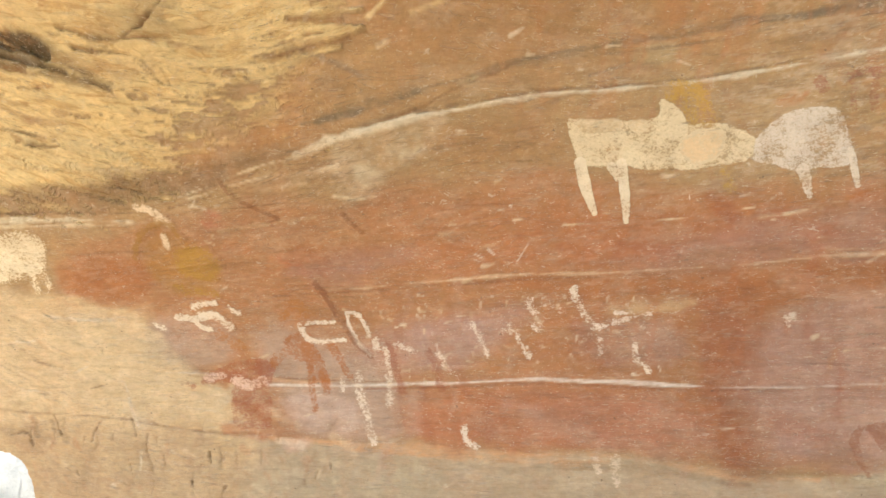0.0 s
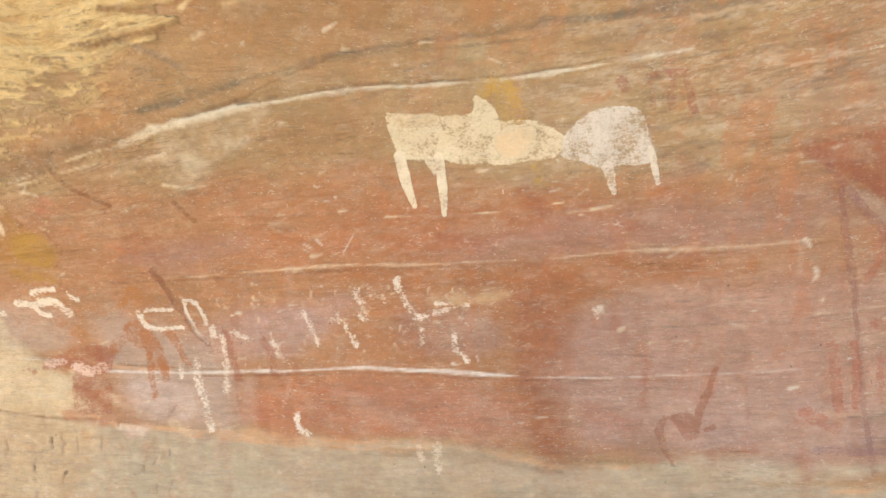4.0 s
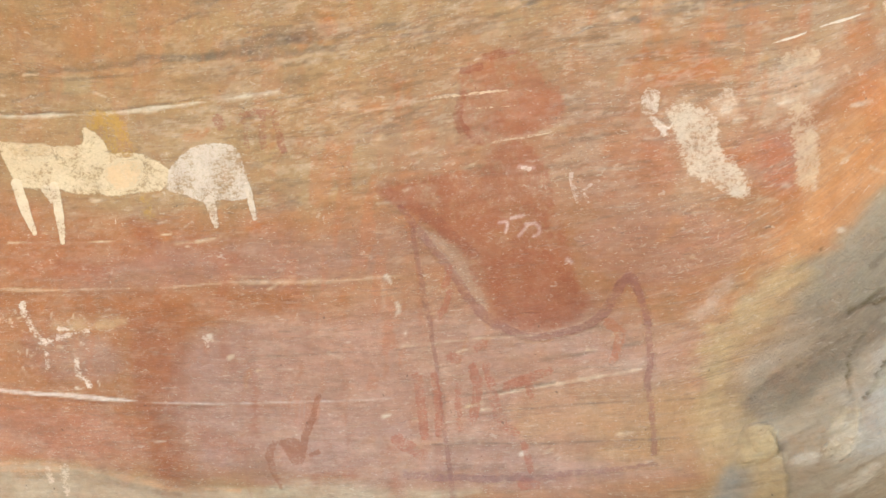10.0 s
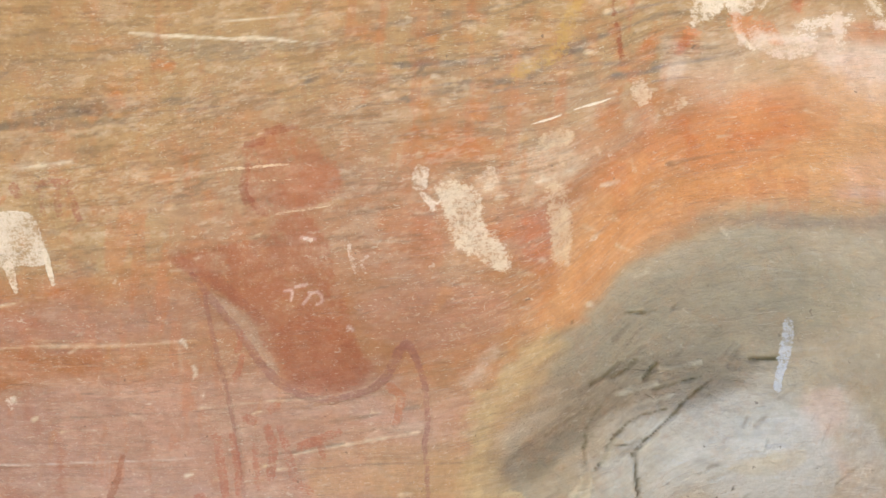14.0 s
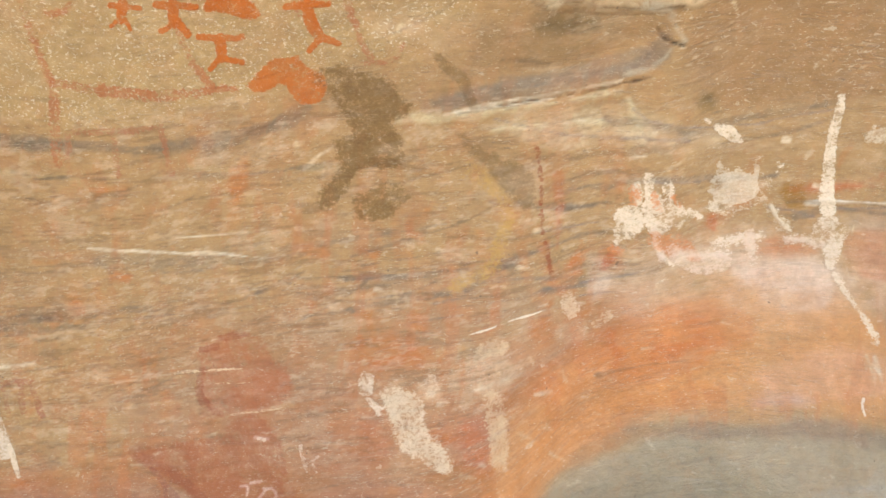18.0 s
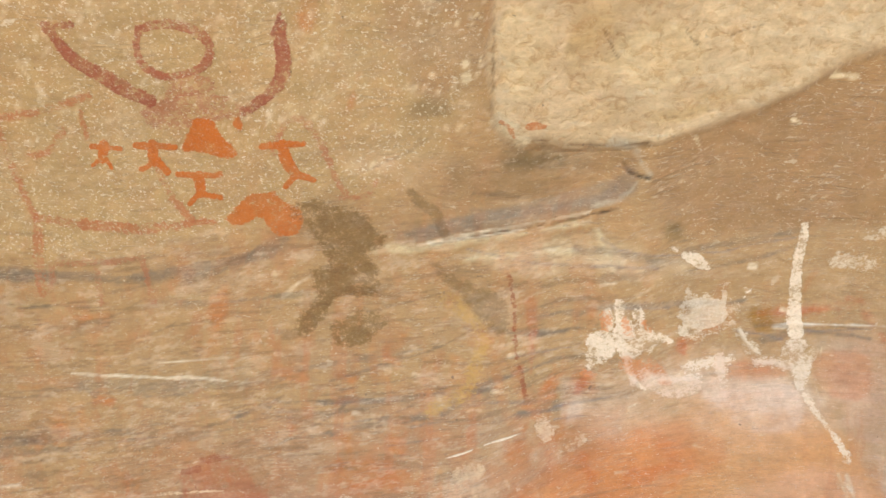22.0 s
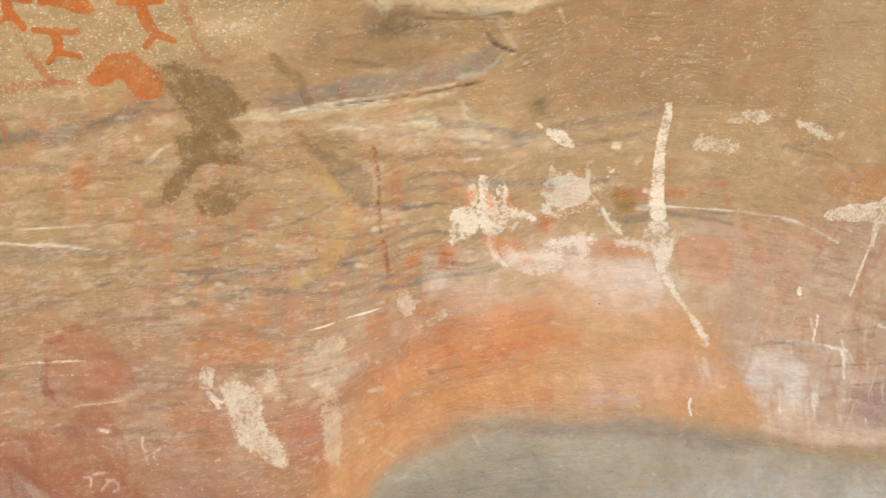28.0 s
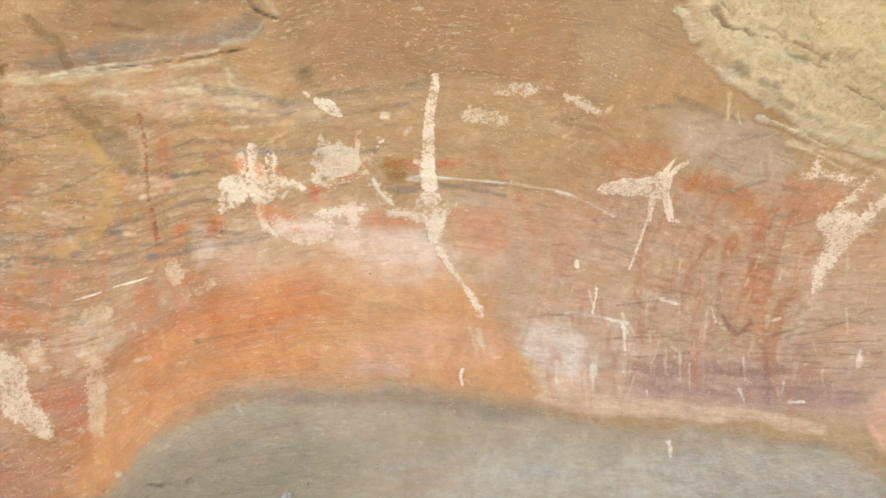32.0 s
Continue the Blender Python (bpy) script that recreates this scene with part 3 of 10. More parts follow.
wash((220, 186, 162), soft=0.0305, warp=0.0183, a=0.6, blotch=0.5, k=1.08, lines=[[(-0.756, 1.472, 0.0150), (-0.748, 1.388, 0.0150)], [(-0.510, 1.440, 0.0110), (-0.429, 1.419, 0.0106)]], areas=[[(-1.110, 1.487), (-0.924, 1.487), (-0.893, 1.373), (-1.081, 1.378)]])
wash((178, 140, 120), soft=0.0419, warp=0.0279, a=0.6, streak=0.4, k=1.09, areas=[[(-0.799, 1.662), (-0.583, 1.664), (-0.513, 1.570), (-0.711, 1.526)], [(-1.116, 1.765), (-0.820, 1.808), (-0.709, 1.781), (-0.943, 1.741)], [(-0.383, 1.638), (-0.140, 1.626), (-0.087, 1.530), (-0.317, 1.524)]])
wash((206, 128, 56), soft=0.0187, warp=0.0140, a=0.6, blotch=0.4, k=1.13, lines=[[(0.321, 2.220, 0.0103), (0.321, 2.173, 0.0104)], [(0.459, 2.174, 0.0112), (0.452, 2.111, 0.0113)], [(0.479, 2.089, 0.0090), (0.476, 2.054, 0.0090)], [(0.362, 2.047, 0.0082), (0.436, 2.062, 0.0080), (0.568, 2.071, 0.0077)], [(0.523, 2.030, 0.0089), (0.526, 1.962, 0.0090)], [(0.306, 2.004, 0.0108), (0.342, 1.981, 0.0107)], [(0.052, 2.035, 0.0102), (0.046, 2.025, 0.0102)], [(0.214, 1.846, 0.0150), (0.177, 1.842, 0.0151)], [(-0.096, 1.855, 0.0120), (-0.016, 1.818, 0.0118)], [(0.296, 2.072, 0.0083), (0.326, 2.077, 0.0082)]])
wash((226, 196, 146), soft=0.0089, warp=0.0089, a=0.75, streak=0.4, k=1.09, lines=[[(0.432, 2.042, 0.0046), (0.569, 2.061, 0.0044)], [(0.365, 2.006, 0.0035), (0.480, 2.008, 0.0034), (0.573, 2.007, 0.0033)], [(0.585, 2.075, 0.0043), (0.649, 2.071, 0.0042)], [(0.647, 1.964, 0.0043), (0.729, 1.973, 0.0041), (0.799, 1.978, 0.0040)], [(0.272, 1.953, 0.0036), (0.438, 1.948, 0.0035)], [(-0.330, 1.826, 0.0043), (-0.095, 1.822, 0.0040)], [(0.011, 1.811, 0.0052), (0.127, 1.826, 0.0051)], [(0.610, 2.156, 0.0032), (0.744, 2.168, 0.0031)]])
wash((132, 114, 94), soft=0.0061, warp=0.0081, a=0.55, streak=0.5, k=1.06, lines=[[(0.555, 2.180, 0.0033), (0.681, 2.183, 0.0031), (0.781, 2.202, 0.0030)], [(0.833, 2.070, 0.0025), (0.891, 2.079, 0.0024)], [(0.799, 1.981, 0.0025), (0.895, 1.996, 0.0024)], [(0.910, 1.813, 0.0019), (1.048, 1.819, 0.0018)], [(-0.004, 1.899, 0.0026), (0.250, 1.900, 0.0025), (0.372, 1.873, 0.0024)], [(-0.095, 1.802, 0.0027), (0.037, 1.817, 0.0026)], [(0.776, 2.025, 0.0030), (0.874, 2.035, 0.0029)], [(0.536, 2.143, 0.0027), (0.766, 2.156, 0.0025)]])
wash((176, 128, 84), soft=0.0395, warp=0.0296, a=0.6, streak=0.5, k=0.95, areas=[[(0.782, 2.193), (1.305, 2.202), (1.169, 2.118), (0.890, 2.084), (0.797, 2.012), (0.602, 2.133)]])
wash((198, 116, 48), soft=0.0225, warp=0.0150, a=0.7, blotch=0.4, k=0.89, lines=[[(0.943, 2.159, 0.0087), (0.950, 2.129, 0.0087)], [(0.967, 2.087, 0.0076), (0.975, 2.024, 0.0075)], [(1.089, 2.065, 0.0110), (1.090, 2.033, 0.0109)], [(1.065, 1.922, 0.0125), (1.118, 1.896, 0.0121)], [(1.167, 1.842, 0.0162), (1.174, 1.802, 0.0155)]], areas=[[(0.880, 2.096), (0.965, 2.118), (1.070, 2.098), (1.080, 2.045), (0.998, 2.032), (0.971, 2.004), (0.903, 2.042)]])
wash((200, 128, 96), soft=0.0253, warp=0.0169, a=0.6, k=0.83, areas=[[(1.117, 1.947), (1.177, 1.951), (1.187, 1.849), (1.130, 1.846)]])
wash((226, 196, 164), soft=0.0154, warp=0.0134, a=0.7, blotch=0.6, streak=0.3, k=0.91, lines=[[(1.055, 1.631, 0.0095), (1.078, 1.649, 0.0091), (1.100, 1.687, 0.0092)], [(0.814, 1.519, 0.0085), (0.912, 1.548, 0.0076), (0.974, 1.554, 0.0068)], [(0.476, 1.738, 0.0118), (0.494, 1.660, 0.0119)], [(0.845, 1.883, 0.0088), (0.838, 1.853, 0.0088)]])
wash((208, 136, 72), soft=0.0141, warp=0.0113, a=0.7, blotch=0.3, k=0.66, lines=[[(1.100, 1.640, 0.0099), (1.135, 1.649, 0.0091), (1.176, 1.672, 0.0088)], [(1.170, 1.755, 0.0088), (1.149, 1.825, 0.0097)]])
wash((206, 172, 116), soft=0.0186, warp=0.0124, a=0.85, k=0.60, lines=[[(1.071, 1.574, 0.0177), (1.067, 1.498, 0.0160), (1.067, 1.435, 0.0153), (1.076, 1.375, 0.0155)], [(1.125, 1.619, 0.0088), (1.189, 1.679, 0.0088)]])
wash((168, 130, 112), soft=0.0146, warp=0.0104, a=0.6, streak=0.4, k=0.89, lines=[[(0.631, 1.333, 0.0118), (0.765, 1.328, 0.0112), (0.955, 1.342, 0.0075)], [(0.628, 1.385, 0.0071), (0.866, 1.399, 0.0058), (0.951, 1.402, 0.0045)]])
wash((212, 176, 140), soft=0.0061, warp=0.0086, a=0.6, streak=0.5, k=1.05, lines=[[(0.337, 1.600, 0.0032), (0.450, 1.603, 0.0031), (0.605, 1.601, 0.0029)], [(0.313, 1.571, 0.0032), (0.512, 1.581, 0.0030)], [(0.861, 1.467, 0.0025), (0.966, 1.489, 0.0020)], [(0.450, 1.401, 0.0038), (0.627, 1.397, 0.0035)], [(0.158, 1.569, 0.0039), (0.274, 1.576, 0.0039)]])
wash((120, 100, 82), soft=0.0062, warp=0.0087, a=0.5, streak=0.5, k=1.06, lines=[[(0.338, 1.592, 0.0025), (0.511, 1.592, 0.0024)], [(0.158, 1.575, 0.0026), (0.288, 1.571, 0.0026)], [(0.859, 1.490, 0.0020), (1.025, 1.493, 0.0014)]])
wash((214, 190, 150), soft=0.0246, warp=0.0172, a=0.8, blotch=0.4, k=0.99, areas=[[(0.352, 1.310), (0.531, 1.303), (0.767, 1.298), (0.533, 1.253), (0.142, 1.265)]])
wash((208, 176, 122), soft=0.0100, warp=0.0087, rough=0.7, lift=0.02, k=0.67, areas=[[(1.085, 1.394), (1.107, 1.419), (1.121, 1.383), (1.158, 1.299), (1.208, 1.223), (1.145, 1.218)]])
wash((150, 150, 142), soft=0.0194, warp=0.0129, a=0.6, k=0.65, areas=[[(1.062, 1.356), (1.082, 1.375), (1.113, 1.279), (1.084, 1.278)]])
wash((128, 112, 86), soft=0.0344, warp=0.0206, a=0.5, blotch=0.5, rough=0.8, k=0.83, areas=[[(1.198, 1.582), (1.372, 1.623), (1.510, 1.626), (1.349, 1.543), (1.217, 1.538)]])
wash((212, 196, 176), soft=0.0452, warp=0.0339, a=0.7, blotch=0.4, k=1.21, areas=[[(1.382, 1.446), (1.555, 1.571), (1.636, 1.614), (1.841, 1.395), (1.463, 1.291)]])
wash((222, 176, 146), soft=0.0304, warp=0.0203, a=0.5, blotch=0.4, k=1.39, lines=[[(1.607, 1.491, 0.0116), (1.651, 1.456, 0.0121)]], areas=[[(1.535, 1.588), (1.635, 1.604), (1.638, 1.539), (1.557, 1.488)]])
wash((232, 214, 184), soft=0.0067, warp=0.0081, a=0.8, blotch=0.5, lift=0.006, k=0.74, lines=[[(1.200, 1.373, 0.0048), (1.206, 1.398, 0.0047)], [(1.222, 1.312, 0.0061), (1.238, 1.330, 0.0061), (1.242, 1.347, 0.0061)], [(1.151, 1.368, 0.0035), (1.166, 1.368, 0.0036)], [(1.469, 1.477, 0.0056), (1.503, 1.481, 0.0059)], [(1.191, 1.416, 0.0040), (1.183, 1.397, 0.0041)]])
wash((184, 126, 86), soft=0.0323, warp=0.0172, a=0.6, streak=0.3, k=0.97, lines=[[(1.329, 1.837, 0.0123), (1.430, 1.888, 0.0123), (1.643, 1.896, 0.0135), (1.892, 1.889, 0.0166)]])
wash((132, 116, 96), soft=0.0301, warp=0.0176, a=0.55, streak=0.4, k=1.10, lines=[[(1.430, 1.899, 0.0144), (1.642, 1.891, 0.0158), (1.892, 1.883, 0.0194), (2.110, 1.876, 0.0215)]])
wash((186, 178, 164), soft=0.0173, warp=0.0231, a=0.5, streak=0.5, k=1.23, lines=[[(1.759, 1.734, 0.0077), (2.187, 1.763, 0.0093), (2.518, 1.741, 0.0105), (2.976, 1.723, 0.0078)], [(1.532, 1.724, 0.0051), (1.891, 1.792, 0.0069), (2.352, 1.816, 0.0087)], [(2.349, 1.777, 0.0068), (2.863, 1.796, 0.0058)]])
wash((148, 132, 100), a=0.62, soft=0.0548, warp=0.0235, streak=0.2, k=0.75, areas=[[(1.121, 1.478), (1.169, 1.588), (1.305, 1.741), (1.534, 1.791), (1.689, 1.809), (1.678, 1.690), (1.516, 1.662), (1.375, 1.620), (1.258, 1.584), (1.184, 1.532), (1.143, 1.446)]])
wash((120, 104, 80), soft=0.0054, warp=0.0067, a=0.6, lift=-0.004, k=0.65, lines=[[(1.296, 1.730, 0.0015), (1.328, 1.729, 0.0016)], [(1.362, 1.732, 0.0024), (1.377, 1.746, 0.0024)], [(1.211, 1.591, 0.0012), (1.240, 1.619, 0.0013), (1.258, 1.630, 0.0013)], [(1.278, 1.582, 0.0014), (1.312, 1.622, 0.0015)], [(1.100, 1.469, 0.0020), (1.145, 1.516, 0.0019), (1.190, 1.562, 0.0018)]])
wash((242, 210, 162), soft=0.0051, warp=0.0142, rough=1.0, fleck=0.1, lift=0.02, k=1.54, areas=[[(1.087, 2.885), (1.116, 2.799), (1.116, 2.769), (1.119, 2.738), (1.138, 2.693), (1.160, 2.655), (1.180, 2.628), (1.248, 2.622), (1.349, 2.622), (1.449, 2.625), (1.544, 2.641), (1.636, 2.662), (1.722, 2.692), (1.780, 2.712), (1.911, 2.752), (1.776, 2.918)]])
wash((206, 166, 104), soft=0.0306, warp=0.0245, a=0.6, blotch=0.8, k=1.60, areas=[[(1.226, 2.807), (1.327, 2.814), (1.489, 2.791), (1.453, 2.768), (1.364, 2.707), (1.282, 2.731)], [(1.248, 2.669), (1.448, 2.681), (1.641, 2.708), (1.729, 2.735), (1.559, 2.665), (1.411, 2.646)]])
wash((168, 130, 84), soft=0.0429, warp=0.0214, rough=0.2, fleck=0.4, k=1.42, areas=[[(1.469, 2.631), (1.661, 2.670), (1.809, 2.723), (1.952, 2.753), (2.127, 2.454), (1.918, 2.504), (1.732, 2.496), (1.536, 2.490), (1.473, 2.561)]])
# shade of the recess below the pale block, laid on as brown
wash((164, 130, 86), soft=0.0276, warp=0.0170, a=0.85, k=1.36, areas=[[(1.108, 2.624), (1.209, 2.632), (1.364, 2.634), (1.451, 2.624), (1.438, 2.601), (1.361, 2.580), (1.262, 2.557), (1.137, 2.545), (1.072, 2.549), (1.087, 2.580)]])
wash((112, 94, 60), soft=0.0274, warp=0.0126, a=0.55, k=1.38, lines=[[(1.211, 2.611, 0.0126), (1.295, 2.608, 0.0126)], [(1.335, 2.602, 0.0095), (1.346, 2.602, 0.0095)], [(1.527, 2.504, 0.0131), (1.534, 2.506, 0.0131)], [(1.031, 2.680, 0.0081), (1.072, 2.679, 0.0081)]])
wash((146, 126, 104), soft=0.0172, warp=0.0129, a=0.85, streak=0.3, k=1.28, areas=[[(0.992, 2.515), (1.076, 2.531), (1.180, 2.543), (1.286, 2.545), (1.369, 2.555), (1.415, 2.578), (1.428, 2.602), (1.459, 2.577), (1.452, 2.560), (1.374, 2.534), (1.240, 2.516), (1.081, 2.500)]])
wash((212, 196, 166), soft=0.0106, warp=0.0085, a=0.8, k=1.34, lines=[[(1.433, 2.617, 0.0084), (1.456, 2.597, 0.0085), (1.476, 2.585, 0.0085)], [(1.383, 2.542, 0.0064), (1.433, 2.553, 0.0064), (1.453, 2.573, 0.0064)], [(1.385, 2.632, 0.0063), (1.430, 2.624, 0.0063)]])
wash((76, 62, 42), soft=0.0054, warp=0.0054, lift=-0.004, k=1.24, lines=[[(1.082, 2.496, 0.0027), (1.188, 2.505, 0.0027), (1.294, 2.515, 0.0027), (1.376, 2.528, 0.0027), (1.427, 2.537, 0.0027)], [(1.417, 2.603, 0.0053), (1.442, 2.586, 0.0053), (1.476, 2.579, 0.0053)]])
wash((226, 206, 160), soft=0.0087, warp=0.0087, a=0.8, streak=0.3, lift=0.006, k=1.20, lines=[[(0.973, 2.496, 0.0055), (1.083, 2.487, 0.0055), (1.190, 2.495, 0.0054), (1.296, 2.505, 0.0054), (1.379, 2.517, 0.0054)], [(1.152, 2.467, 0.0044), (1.302, 2.475, 0.0043), (1.368, 2.469, 0.0043)], [(1.393, 2.503, 0.0065), (1.420, 2.475, 0.0065), (1.438, 2.436, 0.0065)]])
wash((214, 188, 142), soft=0.0262, warp=0.0197, a=0.6, blotch=0.5, k=1.17, areas=[[(1.138, 2.486), (1.403, 2.503), (1.518, 2.472), (1.471, 2.435), (1.306, 2.451), (1.153, 2.458)]])
wash((134, 116, 92), soft=0.0112, warp=0.0112, a=0.8, streak=0.3, k=1.22, lines=[[(0.154, 2.488, 0.0077), (0.287, 2.488, 0.0079), (0.402, 2.479, 0.0082), (0.578, 2.473, 0.0082), (0.694, 2.479, 0.0081), (0.750, 2.497, 0.0079), (0.788, 2.514, 0.0078)], [(1.366, 2.477, 0.0043), (1.466, 2.464, 0.0044), (1.579, 2.442, 0.0044)], [(1.564, 2.461, 0.0044), (1.659, 2.478, 0.0044), (1.733, 2.491, 0.0045), (1.788, 2.496, 0.0045)]])
wash((196, 168, 118), soft=0.0093, warp=0.0093, a=0.7, k=1.19, lines=[[(0.169, 2.444, 0.0045), (0.282, 2.439, 0.0046), (0.352, 2.431, 0.0047)], [(0.578, 2.443, 0.0036), (0.754, 2.422, 0.0035), (0.869, 2.423, 0.0034)]])
# grey painted shadow beneath the white line
wash((148, 138, 116), soft=0.0244, warp=0.0147, a=0.6, streak=0.3, k=1.10, lines=[[(0.359, 2.295, 0.0174), (0.581, 2.268, 0.0171), (0.738, 2.265, 0.0167)]])
wash((128, 112, 94), soft=0.0069, warp=0.0104, a=0.9, streak=0.4, k=1.06, lines=[[(0.110, 2.184, 0.0046), (0.293, 2.190, 0.0045), (0.458, 2.199, 0.0044), (0.644, 2.203, 0.0043)], [(0.107, 2.144, 0.0040), (0.331, 2.163, 0.0039), (0.521, 2.180, 0.0037), (0.645, 2.181, 0.0037)], [(0.692, 2.201, 0.0060), (0.763, 2.220, 0.0059), (0.810, 2.237, 0.0059), (0.996, 2.221, 0.0057), (1.091, 2.227, 0.0056)], [(0.813, 2.155, 0.0047), (0.941, 2.174, 0.0046), (1.093, 2.189, 0.0045)], [(0.902, 2.267, 0.0035), (1.015, 2.289, 0.0034)], [(1.133, 2.190, 0.0045), (1.219, 2.246, 0.0044), (1.326, 2.278, 0.0044), (1.391, 2.285, 0.0043)], [(1.297, 2.358, 0.0033), (1.426, 2.371, 0.0033), (1.535, 2.372, 0.0033), (1.703, 2.380, 0.0035)], [(1.167, 2.349, 0.0044), (1.300, 2.332, 0.0044), (1.386, 2.338, 0.0044)], [(1.276, 2.182, 0.0033), (1.384, 2.199, 0.0032), (1.492, 2.205, 0.0033)], [(1.749, 2.310, 0.0048), (1.871, 2.322, 0.0050), (1.986, 2.314, 0.0053)]])
wash((202, 130, 56), soft=0.0165, warp=0.0141, a=0.6, blotch=0.4, k=1.09, lines=[[(0.362, 2.391, 0.0096), (0.399, 2.410, 0.0096)], [(0.247, 2.288, 0.0149), (0.359, 2.295, 0.0149)], [(0.433, 2.270, 0.0099), (0.446, 2.258, 0.0100)], [(0.672, 2.442, 0.0082), (0.672, 2.392, 0.0083)], [(0.822, 2.228, 0.0082), (0.834, 2.216, 0.0082)], [(1.014, 2.305, 0.0068), (1.055, 2.355, 0.0068)], [(0.952, 2.187, 0.0104), (0.955, 2.108, 0.0103)], [(1.031, 2.206, 0.0080), (1.039, 2.127, 0.0079)], [(0.484, 2.154, 0.0126), (0.459, 2.132, 0.0127)], [(0.320, 2.230, 0.0076), (0.332, 2.195, 0.0077)], [(1.149, 2.298, 0.0100), (1.165, 2.221, 0.0100)]])
wash((204, 122, 58), soft=0.0217, warp=0.0173, a=0.7, blotch=0.4, k=0.99, lines=[[(1.329, 2.234, 0.0173), (1.319, 2.180, 0.0172)], [(1.393, 2.253, 0.0173), (1.415, 2.219, 0.0173)], [(1.684, 2.246, 0.0167), (1.756, 2.251, 0.0173)], [(1.287, 2.159, 0.0108), (1.266, 2.104, 0.0107)]])
wash((186, 98, 46), soft=0.0149, warp=0.0124, a=0.8, streak=0.3, k=1.25, lines=[[(1.813, 2.360, 0.0084), (1.910, 2.363, 0.0087), (1.967, 2.374, 0.0088)], [(1.917, 2.383, 0.0123), (1.957, 2.374, 0.0125)]])
wash((220, 186, 146), soft=0.0245, warp=0.0163, a=0.6, blotch=0.5, k=1.67, lines=[[(0.913, 2.611, 0.0148), (0.975, 2.615, 0.0148)], [(0.436, 2.772, 0.0097), (0.494, 2.762, 0.0099)], [(0.442, 2.804, 0.0075), (0.651, 2.796, 0.0076)], [(0.689, 2.799, 0.0076), (0.744, 2.808, 0.0074)], [(0.543, 2.503, 0.0117), (0.520, 2.522, 0.0116)], [(0.669, 2.539, 0.0136), (0.635, 2.533, 0.0137)]])
wash((232, 206, 160), soft=0.0057, warp=0.0076, a=0.8, blotch=0.4, k=1.97, lines=[[(0.442, 2.804, 0.0028), (0.518, 2.807, 0.0028), (0.651, 2.797, 0.0029)], [(0.689, 2.795, 0.0028), (0.744, 2.806, 0.0028)]])
wash((104, 88, 62), soft=0.0076, warp=0.0076, a=0.6, k=1.99, lines=[[(0.698, 2.796, 0.0028), (0.745, 2.804, 0.0028)], [(0.452, 2.806, 0.0028), (0.537, 2.808, 0.0028)]])
wash((238, 214, 172), soft=0.0057, warp=0.0114, a=0.75, blotch=0.5, streak=0.3, k=1.99, lines=[[(0.438, 2.804, 0.0038), (0.480, 2.807, 0.0038), (0.537, 2.805, 0.0038)], [(0.585, 2.803, 0.0028), (0.632, 2.799, 0.0029), (0.661, 2.796, 0.0029)], [(0.670, 2.797, 0.0038), (0.708, 2.797, 0.0038), (0.735, 2.805, 0.0037)], [(0.418, 2.823, 0.0046), (0.436, 2.821, 0.0046)], [(0.465, 2.830, 0.0037), (0.493, 2.831, 0.0037)], [(0.604, 2.826, 0.0037), (0.650, 2.826, 0.0037)], [(0.436, 2.772, 0.0049), (0.475, 2.767, 0.0049), (0.494, 2.762, 0.0049)], [(0.430, 2.792, 0.0029), (0.469, 2.795, 0.0029)]])
wash((198, 128, 60), soft=0.0137, warp=0.0118, a=0.5, blotch=0.4, k=1.75, lines=[[(0.476, 2.808, 0.0066), (0.528, 2.809, 0.0066)], [(0.810, 2.772, 0.0086), (0.817, 2.770, 0.0086)], [(0.899, 2.695, 0.0081), (0.902, 2.691, 0.0081)], [(0.232, 2.651, 0.0070), (0.235, 2.648, 0.0071)]])
wash((240, 200, 166), soft=0.0730, warp=0.0365, a=0.4, blotch=0.6, k=1.09, areas=[[(1.472, 2.273), (1.947, 2.273), (2.062, 2.146), (1.695, 2.093), (1.367, 2.125)]])
wash((234, 210, 172), soft=0.0260, warp=0.0217, a=0.55, blotch=0.7, streak=0.4, k=1.16, areas=[[(1.157, 2.481), (1.338, 2.488), (1.503, 2.461), (1.606, 2.435), (1.458, 2.411), (1.240, 2.434)]])
wash((238, 214, 166), soft=0.0292, warp=0.0262, rough=0.85, fleck=0.2, lift=0.03, k=1.80, areas=[[(2.171, 2.744), (2.272, 2.623), (2.333, 2.587), (2.462, 2.562), (2.633, 2.536), (2.778, 2.515), (2.987, 2.485), (3.298, 2.424), (2.950, 2.873)]])
wash((222, 196, 142), soft=0.0358, warp=0.0239, a=0.8, rough=0.95, blotch=0.2, k=2.08, areas=[[(2.389, 2.713), (2.738, 2.775), (3.077, 2.511), (2.924, 2.516), (2.788, 2.565), (2.633, 2.617), (2.504, 2.638)]])
wash((120, 98, 62), soft=0.0094, warp=0.0187, a=0.65, lift=-0.006, k=2.00, lines=[[(2.342, 2.643, 0.0028), (2.361, 2.638, 0.0028), (2.387, 2.638, 0.0029)], [(2.468, 2.638, 0.0027), (2.537, 2.634, 0.0028), (2.607, 2.629, 0.0029), (2.677, 2.629, 0.0029), (2.745, 2.614, 0.0028), (2.794, 2.597, 0.0028)], [(2.749, 2.632, 0.0025), (2.764, 2.654, 0.0025), (2.769, 2.681, 0.0025)], [(2.536, 2.638, 0.0025), (2.544, 2.633, 0.0025)]])
